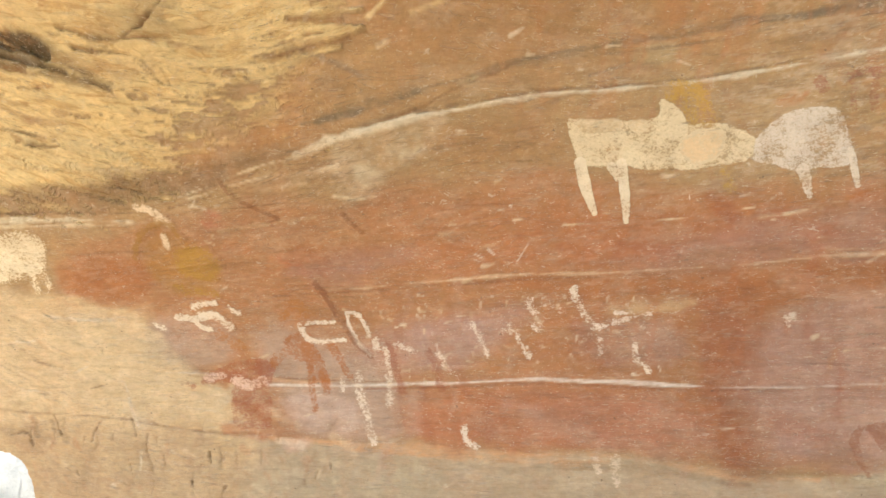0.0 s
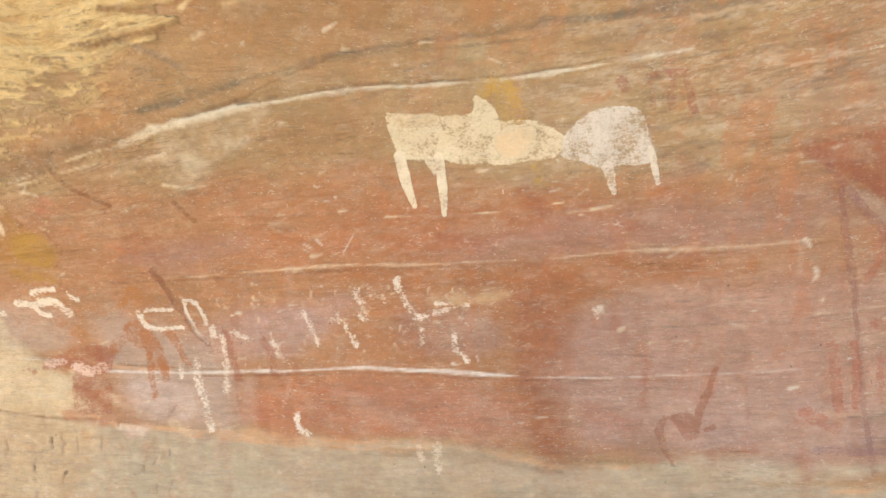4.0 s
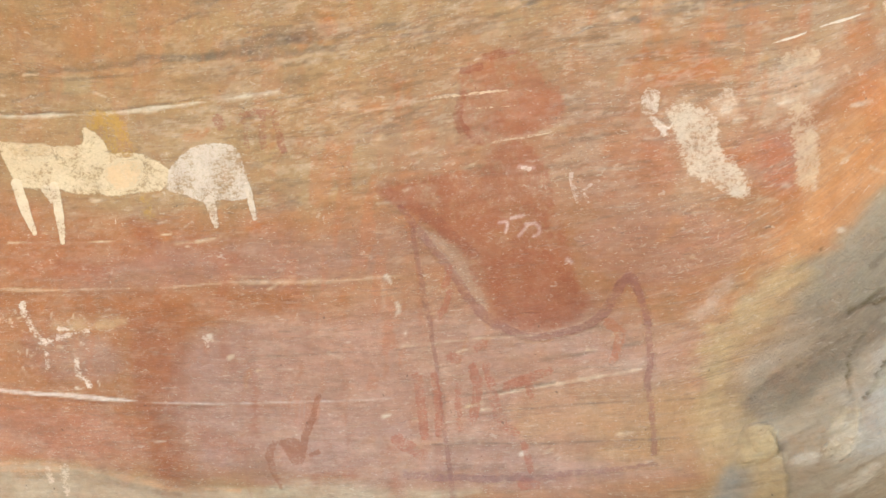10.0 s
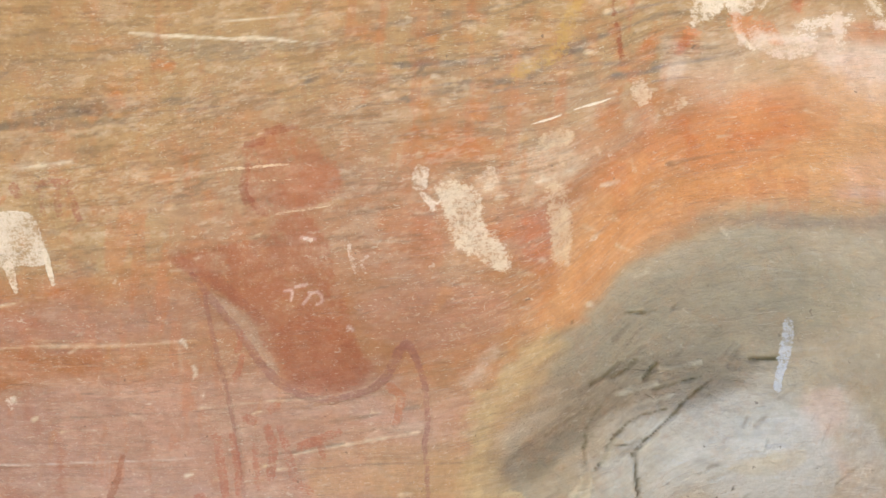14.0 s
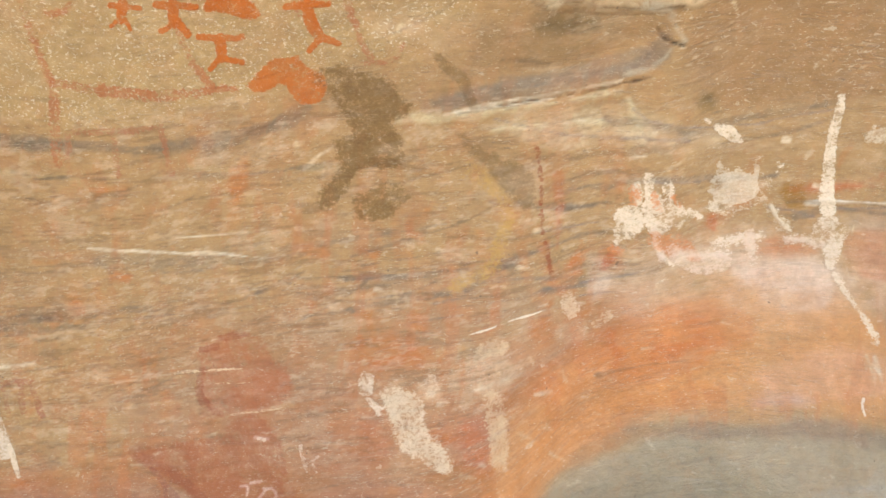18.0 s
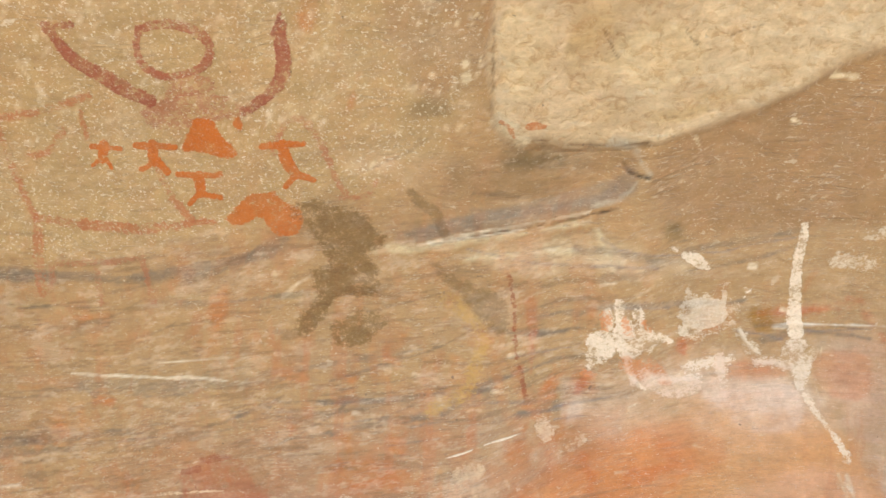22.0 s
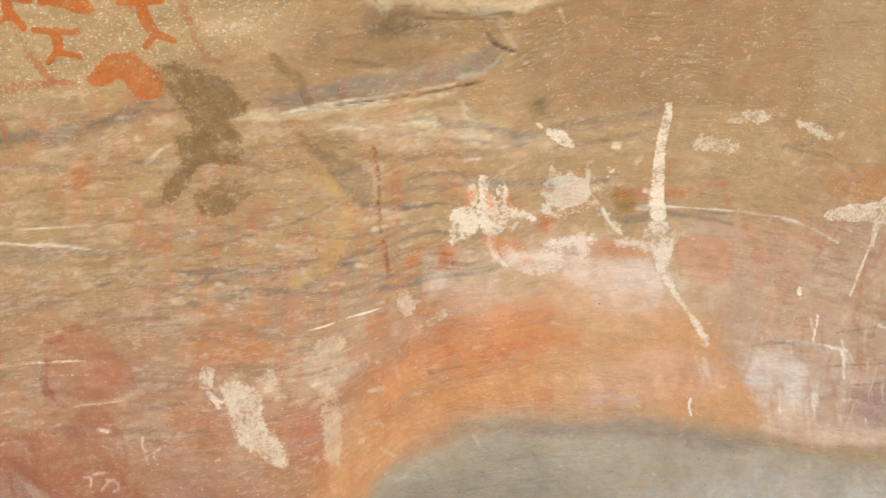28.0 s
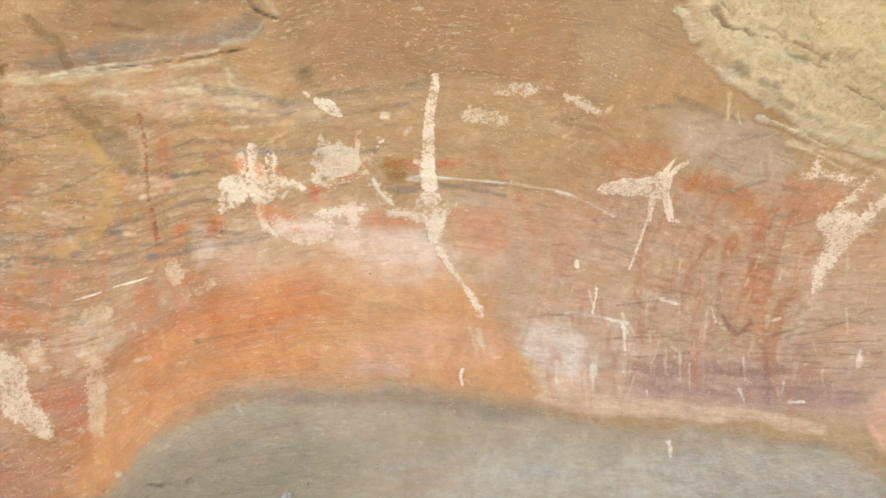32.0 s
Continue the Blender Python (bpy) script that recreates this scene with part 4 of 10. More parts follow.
# broad soft shadow past the crack, imitated in brown
wash((150, 118, 74), soft=0.0405, warp=0.0187, a=0.7, k=1.88, lines=[[(2.776, 2.617, 0.0109), (2.848, 2.603, 0.0107), (2.970, 2.579, 0.0103)], [(2.677, 2.629, 0.0079), (2.744, 2.633, 0.0078)]])
wash((158, 142, 116), soft=0.0112, warp=0.0191, a=0.7, blotch=0.5, k=2.05, lines=[[(2.443, 2.576, 0.0077), (2.481, 2.574, 0.0079)], [(2.564, 2.551, 0.0082), (2.663, 2.544, 0.0082)], [(2.582, 2.612, 0.0080), (2.632, 2.610, 0.0080)], [(2.715, 2.537, 0.0081), (2.780, 2.529, 0.0079)], [(2.817, 2.529, 0.0094), (2.920, 2.521, 0.0090)], [(2.483, 2.558, 0.0048), (2.529, 2.556, 0.0049)]])
wash((246, 228, 190), soft=0.0078, warp=0.0155, a=0.7, streak=0.3, k=1.96, lines=[[(2.405, 2.568, 0.0030), (2.463, 2.560, 0.0031), (2.520, 2.558, 0.0032)], [(2.677, 2.529, 0.0033), (2.761, 2.513, 0.0032), (2.841, 2.498, 0.0031), (2.986, 2.487, 0.0029)], [(2.571, 2.675, 0.0031), (2.565, 2.692, 0.0031)], [(2.738, 2.659, 0.0025), (2.770, 2.698, 0.0024)], [(2.687, 2.495, 0.0027), (2.784, 2.486, 0.0026), (2.899, 2.462, 0.0024)]])
wash((240, 222, 184), soft=0.0153, warp=0.0122, a=0.9, k=2.16, areas=[[(2.620, 2.724), (2.680, 2.734), (2.687, 2.696), (2.657, 2.679)]])
wash((238, 216, 178), soft=0.0155, warp=0.0186, a=0.8, blotch=0.4, k=1.85, lines=[[(2.346, 2.581, 0.0071), (2.443, 2.563, 0.0077), (2.528, 2.548, 0.0081), (2.674, 2.532, 0.0082), (2.813, 2.513, 0.0078), (2.991, 2.479, 0.0073)], [(2.704, 2.497, 0.0066), (2.848, 2.489, 0.0062), (2.999, 2.466, 0.0058)]])
wash((196, 130, 76), soft=0.0319, warp=0.0223, a=0.7, k=1.62, areas=[[(2.162, 2.385), (2.204, 2.418), (2.345, 2.440), (2.349, 2.407), (2.252, 2.380)], [(2.411, 2.392), (2.565, 2.414), (2.656, 2.395), (2.723, 2.353), (2.642, 2.334), (2.497, 2.348)], [(2.763, 2.422), (2.882, 2.440), (2.945, 2.387), (2.843, 2.350), (2.766, 2.368)]])
wash((196, 170, 140), soft=0.0353, warp=0.0206, a=0.6, streak=0.4, k=1.49, areas=[[(2.404, 2.376), (2.597, 2.372), (2.642, 2.334), (2.474, 2.323)], [(1.870, 2.314), (1.974, 2.300), (1.955, 2.268), (1.876, 2.283)]])
wash((246, 230, 204), soft=0.0044, warp=0.0038, a=0.95, lift=0.005, k=1.29, lines=[[(1.771, 2.332, 0.0035), (1.866, 2.337, 0.0036), (1.991, 2.337, 0.0038), (2.127, 2.331, 0.0041), (2.265, 2.300, 0.0046)]])
wash((210, 195, 172), a=0.55, soft=0.1197, warp=0.0532, streak=0.2, k=1.20, areas=[[(1.836, 1.801), (2.187, 1.811), (2.622, 1.809), (3.080, 1.768), (3.062, 1.416), (1.853, 1.460)]])
wash((214, 180, 150), a=0.5, soft=0.0868, warp=0.0434, blotch=0.4, streak=0.3, k=1.13, areas=[[(2.073, 2.133), (2.347, 2.110), (2.547, 2.025), (2.893, 1.968), (3.085, 2.091), (3.102, 2.227), (3.208, 1.944), (3.104, 1.862), (2.544, 1.916), (2.158, 1.933)]])
wash((190, 106, 48), soft=0.0241, warp=0.0193, a=0.55, blotch=0.5, k=1.27, lines=[[(1.768, 2.352, 0.0105), (1.861, 2.361, 0.0107), (1.918, 2.376, 0.0109), (1.966, 2.360, 0.0111)], [(1.990, 2.342, 0.0151), (2.042, 2.295, 0.0159), (2.072, 2.256, 0.0164)], [(2.157, 2.326, 0.0139), (2.218, 2.280, 0.0149)], [(1.687, 2.240, 0.0104), (1.757, 2.249, 0.0108)], [(1.592, 2.290, 0.0134), (1.602, 2.301, 0.0134)]])
wash((170, 122, 44), soft=0.0162, warp=0.0092, a=0.8, k=1.15, lines=[[(1.732, 2.356, 0.0161), (1.747, 2.337, 0.0162)]])
wash((120, 92, 80), soft=0.0071, warp=0.0099, a=0.5, streak=0.5, k=1.37, lines=[[(2.035, 2.365, 0.0025), (2.201, 2.360, 0.0028)], [(1.969, 2.325, 0.0025), (2.130, 2.323, 0.0027), (2.225, 2.304, 0.0030)], [(2.146, 2.273, 0.0028), (2.484, 2.269, 0.0037)], [(2.504, 2.074, 0.0039), (2.660, 2.074, 0.0037)], [(2.910, 2.039, 0.0029), (3.033, 2.022, 0.0026)], [(2.818, 2.067, 0.0032), (2.952, 2.072, 0.0028)]])
wash((180, 114, 66), soft=0.0204, warp=0.0170, a=0.7, k=1.52, lines=[[(2.757, 2.442, 0.0098), (2.726, 2.376, 0.0101), (2.741, 2.298, 0.0102), (2.748, 2.200, 0.0103)], [(2.898, 2.305, 0.0105), (2.874, 2.204, 0.0106), (2.850, 2.096, 0.0108), (2.831, 2.011, 0.0109)], [(2.589, 2.294, 0.0110), (2.542, 2.230, 0.0113), (2.538, 2.156, 0.0116)], [(2.655, 2.313, 0.0107), (2.646, 2.217, 0.0111)], [(2.361, 2.253, 0.0136), (2.382, 2.163, 0.0143)], [(2.789, 2.265, 0.0098), (2.769, 2.175, 0.0101)]])
wash((220, 190, 156), soft=0.0132, warp=0.0165, a=0.7, blotch=0.4, k=1.39, lines=[[(2.882, 2.171, 0.0060), (2.870, 2.096, 0.0060), (2.862, 2.039, 0.0060)], [(2.947, 2.293, 0.0072), (2.925, 2.178, 0.0072), (2.894, 2.068, 0.0073)], [(2.427, 2.168, 0.0074), (2.517, 2.160, 0.0077)], [(2.264, 2.090, 0.0066), (2.350, 2.091, 0.0071)], [(3.060, 2.064, 0.0052), (3.039, 2.000, 0.0052)], [(2.441, 1.950, 0.0095), (2.442, 1.931, 0.0095)], [(2.628, 2.152, 0.0057), (2.640, 2.113, 0.0057)], [(2.306, 2.213, 0.0066), (2.323, 2.237, 0.0066)]])
wash((232, 190, 150), soft=0.0232, warp=0.0232, a=0.9, blotch=0.15, k=1.28, lines=[[(2.126, 1.909, 0.0201), (2.270, 1.904, 0.0218), (2.449, 1.922, 0.0246), (2.599, 1.889, 0.0246), (2.744, 1.903, 0.0219), (2.882, 1.881, 0.0188), (2.952, 1.863, 0.0177)]], areas=[[(2.066, 1.989), (2.254, 2.002), (2.287, 1.909), (2.157, 1.896)]])
wash((178, 134, 112), soft=0.0449, warp=0.0299, a=0.7, streak=0.3, k=1.04, areas=[[(2.392, 2.038), (2.895, 2.025), (3.083, 1.977), (3.052, 1.921), (2.858, 1.918), (2.640, 1.928), (2.394, 1.947)]])
wash((232, 176, 136), soft=0.0178, warp=0.0127, a=0.9, k=0.90, areas=[[(3.091, 1.948), (3.162, 2.003), (3.181, 1.802), (3.086, 1.791), (3.069, 1.820), (3.060, 1.874)]])
wash((236, 212, 188), soft=0.0376, warp=0.0282, a=0.85, blotch=0.5, streak=0.3, k=1.28, areas=[[(2.057, 2.055), (2.184, 2.083), (2.259, 2.052), (2.271, 1.952), (2.166, 1.971), (2.081, 1.990)]])
wash((236, 206, 180), soft=0.0279, warp=0.0186, a=0.65, blotch=0.4, streak=0.3, k=1.06, areas=[[(1.508, 2.241), (1.607, 2.242), (1.759, 2.227), (1.912, 2.210), (1.890, 2.170), (1.763, 2.172), (1.599, 2.187), (1.521, 2.203)]])
wash((218, 126, 50), soft=0.0219, warp=0.0131, a=0.5, blotch=0.4, k=0.95, lines=[[(1.580, 2.056, 0.0177), (1.613, 2.068, 0.0180)], [(1.503, 2.114, 0.0130), (1.557, 2.102, 0.0132)], [(1.386, 2.048, 0.0106), (1.418, 2.058, 0.0106)]])
wash((238, 180, 140), soft=0.0323, warp=0.0215, a=0.5, blotch=0.4, k=1.14, areas=[[(1.646, 2.011), (1.895, 2.072), (2.036, 2.035), (2.007, 1.961), (1.702, 1.955)]])
wash((214, 180, 160), soft=0.0290, warp=0.0193, a=0.7, streak=0.4, blotch=0.3, k=1.05, areas=[[(1.645, 1.965), (1.789, 1.965), (1.800, 1.936), (1.655, 1.933)]])
wash((176, 130, 80), a=0.5, streak=0.3, soft=0.0546, warp=0.0273, k=1.47, areas=[[(-0.746, 2.207), (0.024, 2.226), (-0.07, 2.17), (-0.524, 2.119), (-0.759, 2.102)]])
wash((180, 130, 74), a=0.8, rough=0.7, soft=0.0098, warp=0.0061, k=1.70, lines=[[(-1.223, 2.115, 0.0104), (-1.12, 2.109, 0.0104), (-1.025, 2.113, 0.0059)], [(-1.019, 2.098, 0.0105), (-0.937, 2.118, 0.008), (-0.859, 2.131, 0.0034)], [(-1.177, 2.14, 0.0045), (-1.062, 2.144, 0.0034), (-0.958, 2.147, 0.0023)], [(-1.264, 2.034, 0.0049), (-1.142, 2.026, 0.0076), (-1.042, 2.031, 0.0061)], [(-1.394, 1.994, 0.0041), (-1.276, 1.986, 0.0052), (-1.16, 1.981, 0.0079)], [(-1.536, 2.033, 0.0047), (-1.4, 2.021, 0.004), (-1.28, 2.006, 0.0054)], [(-0.955, 2.151, 0.0034), (-0.866, 2.15, 0.0045)], [(-0.938, 2.132, 0.0035), (-0.858, 2.134, 0.0045)], [(-1.719, 1.96, 0.0033), (-1.569, 1.949, 0.003), (-1.432, 1.934, 0.0042)], [(-1.218, 2.049, 0.0036), (-1.137, 2.039, 0.0036), (-1.052, 2.036, 0.0037)], [(-1.485, 2.008, 0.0028), (-1.375, 2.0, 0.0028)], [(-1.63, 2.031, 0.0032), (-1.519, 2.016, 0.0043), (-1.422, 2.01, 0.0029)]])
wash((246, 208, 138), a=0.9, lift=0.003, rough=0.95, broken=0.4, soft=0.0061, warp=0.0049, k=1.73, lines=[[(-1.208, 2.147, 0.0163), (-1.035, 2.155, 0.011), (-0.909, 2.158, 0.0056), (-0.819, 2.165, 0.0011)], [(-1.183, 2.129, 0.0089), (-1.007, 2.134, 0.0068), (-0.845, 2.143, 0.0011)], [(-1.114, 2.101, 0.0132), (-0.99, 2.113, 0.0081), (-0.905, 2.129, 0.0045), (-0.822, 2.143, 0.0011)], [(-1.096, 2.078, 0.0105), (-0.97, 2.103, 0.0057), (-0.873, 2.118, 0.0012)], [(-1.237, 2.084, 0.0195), (-1.101, 2.065, 0.0122), (-1.002, 2.075, 0.0048), (-0.952, 2.085, 0.0012)], [(-1.213, 2.063, 0.015), (-1.094, 2.053, 0.0072), (-1.007, 2.045, 0.0012)], [(-1.328, 2.032, 0.0117), (-1.234, 2.017, 0.0064), (-1.154, 2.01, 0.0012)], [(-1.408, 2.011, 0.0121), (-1.282, 2.003, 0.0081), (-1.209, 2.016, 0.0013)], [(-1.43, 1.98, 0.0181), (-1.296, 1.973, 0.0094), (-1.193, 1.964, 0.0013)], [(-1.514, 1.963, 0.0191), (-1.377, 1.951, 0.0083), (-1.279, 1.954, 0.0014)], [(-1.666, 1.945, 0.0144), (-1.486, 1.94, 0.0092), (-1.353, 1.943, 0.0014)], [(-1.081, 2.089, 0.0072), (-1.02, 2.096, 0.0059), (-0.974, 2.095, 0.0012)], [(-1.133, 2.162, 0.0054), (-0.975, 2.167, 0.0034), (-0.851, 2.172, 0.0011)], [(-1.636, 2.06, 0.013), (-1.483, 2.042, 0.0081), (-1.355, 2.029, 0.0026)], [(-1.713, 1.987, 0.0164), (-1.568, 1.973, 0.013), (-1.437, 1.969, 0.0044)]])
# next three: shade between the cream plates and in their hollow, painted dark
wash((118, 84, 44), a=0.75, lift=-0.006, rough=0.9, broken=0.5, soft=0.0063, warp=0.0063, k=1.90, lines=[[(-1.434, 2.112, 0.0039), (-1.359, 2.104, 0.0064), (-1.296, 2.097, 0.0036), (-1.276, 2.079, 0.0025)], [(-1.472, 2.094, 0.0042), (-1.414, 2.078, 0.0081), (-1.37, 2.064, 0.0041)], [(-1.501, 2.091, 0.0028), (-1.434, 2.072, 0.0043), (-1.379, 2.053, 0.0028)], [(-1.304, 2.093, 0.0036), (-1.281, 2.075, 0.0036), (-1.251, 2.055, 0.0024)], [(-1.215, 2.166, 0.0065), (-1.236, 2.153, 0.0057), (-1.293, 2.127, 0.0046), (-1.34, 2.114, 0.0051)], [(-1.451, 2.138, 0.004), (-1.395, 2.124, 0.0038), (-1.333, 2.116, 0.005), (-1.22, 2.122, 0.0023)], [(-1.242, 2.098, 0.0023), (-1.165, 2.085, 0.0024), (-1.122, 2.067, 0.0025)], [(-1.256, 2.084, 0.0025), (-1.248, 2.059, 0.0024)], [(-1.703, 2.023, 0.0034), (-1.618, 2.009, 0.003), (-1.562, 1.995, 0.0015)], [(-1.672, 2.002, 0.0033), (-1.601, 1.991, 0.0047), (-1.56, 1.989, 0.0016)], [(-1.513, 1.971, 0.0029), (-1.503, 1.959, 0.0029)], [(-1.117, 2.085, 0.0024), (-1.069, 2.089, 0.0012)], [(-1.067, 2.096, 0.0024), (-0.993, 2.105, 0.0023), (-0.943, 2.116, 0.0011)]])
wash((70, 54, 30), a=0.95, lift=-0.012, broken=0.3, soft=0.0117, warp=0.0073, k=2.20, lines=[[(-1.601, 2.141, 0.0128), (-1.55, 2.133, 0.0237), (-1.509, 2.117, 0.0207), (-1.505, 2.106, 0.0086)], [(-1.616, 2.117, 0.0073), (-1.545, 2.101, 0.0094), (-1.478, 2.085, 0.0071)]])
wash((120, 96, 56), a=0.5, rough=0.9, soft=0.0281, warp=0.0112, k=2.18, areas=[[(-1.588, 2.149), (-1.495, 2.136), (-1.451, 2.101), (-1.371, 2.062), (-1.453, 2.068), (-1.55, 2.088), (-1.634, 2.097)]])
wash((222, 178, 112), a=0.55, rough=0.95, blotch=0.4, soft=0.0179, warp=0.0128, k=2.05, areas=[[(-1.558, 2.178), (-1.404, 2.164), (-1.275, 2.144), (-1.345, 2.124), (-1.462, 2.139), (-1.58, 2.153)]])
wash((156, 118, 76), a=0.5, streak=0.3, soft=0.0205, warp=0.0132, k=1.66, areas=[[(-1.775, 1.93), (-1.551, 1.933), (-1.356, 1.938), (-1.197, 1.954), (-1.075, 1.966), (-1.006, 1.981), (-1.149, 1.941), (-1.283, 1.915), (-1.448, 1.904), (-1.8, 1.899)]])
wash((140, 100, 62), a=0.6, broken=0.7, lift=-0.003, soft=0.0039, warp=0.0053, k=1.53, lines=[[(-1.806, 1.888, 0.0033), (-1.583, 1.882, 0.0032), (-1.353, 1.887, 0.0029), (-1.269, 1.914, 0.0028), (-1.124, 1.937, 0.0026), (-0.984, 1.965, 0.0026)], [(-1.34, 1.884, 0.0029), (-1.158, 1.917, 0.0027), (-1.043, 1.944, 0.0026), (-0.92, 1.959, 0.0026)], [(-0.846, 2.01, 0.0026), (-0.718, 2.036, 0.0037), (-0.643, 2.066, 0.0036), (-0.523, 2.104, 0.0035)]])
wash((234, 206, 162), a=0.9, lift=0.003, broken=0.7, soft=0.0040, warp=0.0053, k=1.53, lines=[[(-1.317, 1.901, 0.003), (-1.179, 1.931, 0.0027), (-1.064, 1.958, 0.0039), (-0.956, 1.974, 0.0039), (-0.926, 1.989, 0.0052), (-0.848, 1.999, 0.0051), (-0.77, 2.014, 0.005), (-0.694, 2.027, 0.0037)], [(-1.29, 1.899, 0.0028), (-1.155, 1.924, 0.0027), (-1.017, 1.943, 0.0026), (-0.909, 1.952, 0.0026)], [(-1.074, 1.927, 0.0027), (-0.982, 1.948, 0.0026), (-0.908, 1.955, 0.0013)], [(-0.931, 1.906, 0.0027), (-0.878, 1.9, 0.0041), (-0.81, 1.905, 0.0014)], [(-1.821, 1.862, 0.0051), (-1.624, 1.86, 0.0048), (-1.411, 1.858, 0.0045)]])
wash((130, 112, 86), a=0.65, streak=0.3, broken=0.8, soft=0.0047, warp=0.0071, k=1.32, lines=[[(-0.981, 2.016, 0.0037), (-0.809, 2.037, 0.0037), (-0.685, 2.071, 0.0036), (-0.597, 2.088, 0.0036), (-0.497, 2.115, 0.0047), (-0.399, 2.134, 0.0036), (-0.266, 2.151, 0.0049), (-0.096, 2.163, 0.0048), (-0.013, 2.171, 0.0047), (0.115, 2.166, 0.0045), (0.205, 2.163, 0.0044), (0.355, 2.17, 0.0041)], [(-0.34, 2.128, 0.0024), (-0.168, 2.142, 0.0024), (-0.0, 2.156, 0.0023)], [(0.075, 2.073, 0.0023), (0.212, 2.082, 0.0022), (0.342, 2.093, 0.0021), (0.446, 2.103, 0.002)]])
wash((234, 212, 174), a=0.95, lift=0.004, broken=0.6, soft=0.0050, warp=0.0037, k=1.32, lines=[[(-1.007, 1.969, 0.0078), (-0.917, 1.994, 0.0078), (-0.82, 2.008, 0.0065), (-0.725, 2.024, 0.0063), (-0.594, 2.042, 0.0037), (-0.443, 2.064, 0.0037), (-0.268, 2.074, 0.0038), (-0.094, 2.08, 0.0037), (0.027, 2.087, 0.0047), (0.143, 2.094, 0.0045), (0.232, 2.097, 0.0033)]])
# thin painted shadow just above the pale ledge line
wash((112, 92, 66), a=0.6, lift=-0.002, broken=0.5, soft=0.0037, warp=0.0037, k=1.26, lines=[[(-0.723, 2.03, 0.0019), (-0.593, 2.048, 0.0019), (-0.442, 2.072, 0.0018), (-0.268, 2.081, 0.0019), (-0.094, 2.088, 0.0024), (0.026, 2.096, 0.0024), (0.142, 2.104, 0.0017)]])
wash((234, 214, 176), a=0.85, lift=0.003, broken=0.6, soft=0.0063, warp=0.0047, k=1.62, lines=[[(-1.88, 1.875, 0.0094), (-1.714, 1.871, 0.0065), (-1.573, 1.869, 0.0061), (-1.395, 1.859, 0.0045)]])
wash((238, 210, 164), a=0.9, broken=0.7, lift=0.002, soft=0.0038, warp=0.0038, k=1.09, lines=[[(-0.393, 1.826, 0.0028), (-0.325, 1.825, 0.0027), (-0.257, 1.823, 0.0013)], [(-0.202, 1.823, 0.0026), (-0.152, 1.824, 0.0039), (-0.091, 1.826, 0.0013)], [(-0.044, 1.83, 0.0013), (-0.0, 1.835, 0.0025)], [(0.025, 1.815, 0.0025), (0.074, 1.819, 0.0049), (0.113, 1.826, 0.0048)], [(0.11, 1.831, 0.0018), (0.193, 1.837, 0.0018), (0.263, 1.84, 0.0011)], [(-0.379, 1.847, 0.0014), (-0.218, 1.845, 0.0013)]])
wash((150, 108, 72), a=0.55, broken=0.8, soft=0.0025, warp=0.0037, k=1.10, lines=[[(-0.389, 1.928, 0.0013), (-0.218, 1.914, 0.0016), (-0.065, 1.911, 0.0012)], [(-0.35, 1.907, 0.0016), (-0.166, 1.892, 0.0015), (-0.015, 1.895, 0.0012)], [(-0.378, 1.877, 0.0014), (-0.218, 1.875, 0.002), (-0.014, 1.874, 0.0012)], [(-0.191, 1.839, 0.0013), (0.012, 1.844, 0.0019), (0.157, 1.853, 0.0012)], [(-0.087, 1.786, 0.0013), (0.063, 1.786, 0.0015)], [(0.197, 1.968, 0.0011), (0.276, 1.969, 0.0011)], [(0.187, 1.935, 0.0012), (0.376, 1.941, 0.0013)]])
wash((236, 198, 152), a=0.9, lift=0.003, broken=0.6, soft=0.0038, warp=0.0038, k=1.08, lines=[[(-0.962, 1.725, 0.0023), (-0.776, 1.732, 0.0023), (-0.65, 1.735, 0.0023), (-0.497, 1.733, 0.003), (-0.325, 1.724, 0.0034), (-0.163, 1.723, 0.0033), (-0.034, 1.722, 0.0025)], [(-0.034, 1.721, 0.0032), (0.115, 1.731, 0.0043), (0.235, 1.733, 0.0047), (0.352, 1.732, 0.0045), (0.44, 1.735, 0.0027), (0.514, 1.738, 0.0015)], [(0.163, 1.743, 0.0018), (0.282, 1.743, 0.0018)]])
wash((138, 88, 60), a=0.6, broken=0.6, lift=-0.002, soft=0.0042, warp=0.0042, k=1.15, lines=[[(-1.116, 1.712, 0.0023), (-0.963, 1.72, 0.003), (-0.651, 1.727, 0.0023), (-0.353, 1.717, 0.0021), (-0.085, 1.714, 0.0019), (0.164, 1.723, 0.0018), (0.353, 1.724, 0.0017)]])
wash((246, 222, 196), a=1.0, lift=0.003, broken=0.35, soft=0.0034, warp=0.0027, k=1.07, lines=[[(-1.148, 1.499, 0.0024), (-0.988, 1.497, 0.0024), (-0.827, 1.5, 0.0033), (-0.663, 1.499, 0.0032), (-0.536, 1.499, 0.0039), (-0.443, 1.5, 0.0053), (-0.354, 1.493, 0.0058), (-0.255, 1.488, 0.0056), (-0.187, 1.483, 0.0054), (-0.106, 1.477, 0.004), (-0.027, 1.475, 0.0033)], [(-0.027, 1.475, 0.0033), (0.116, 1.475, 0.0026), (0.254, 1.481, 0.0022), (0.399, 1.487, 0.0018), (0.514, 1.492, 0.0011)]])
# shadow under the low white bed line, painted as a darker stroke
wash((150, 90, 60), a=0.6, lift=-0.003, broken=0.4, soft=0.0041, warp=0.0028, k=1.07, lines=[[(-0.908, 1.49, 0.0024), (-0.664, 1.49, 0.0024), (-0.443, 1.489, 0.003), (-0.241, 1.476, 0.0035), (-0.079, 1.467, 0.0026), (0.129, 1.467, 0.0019), (0.28, 1.474, 0.0012)]])
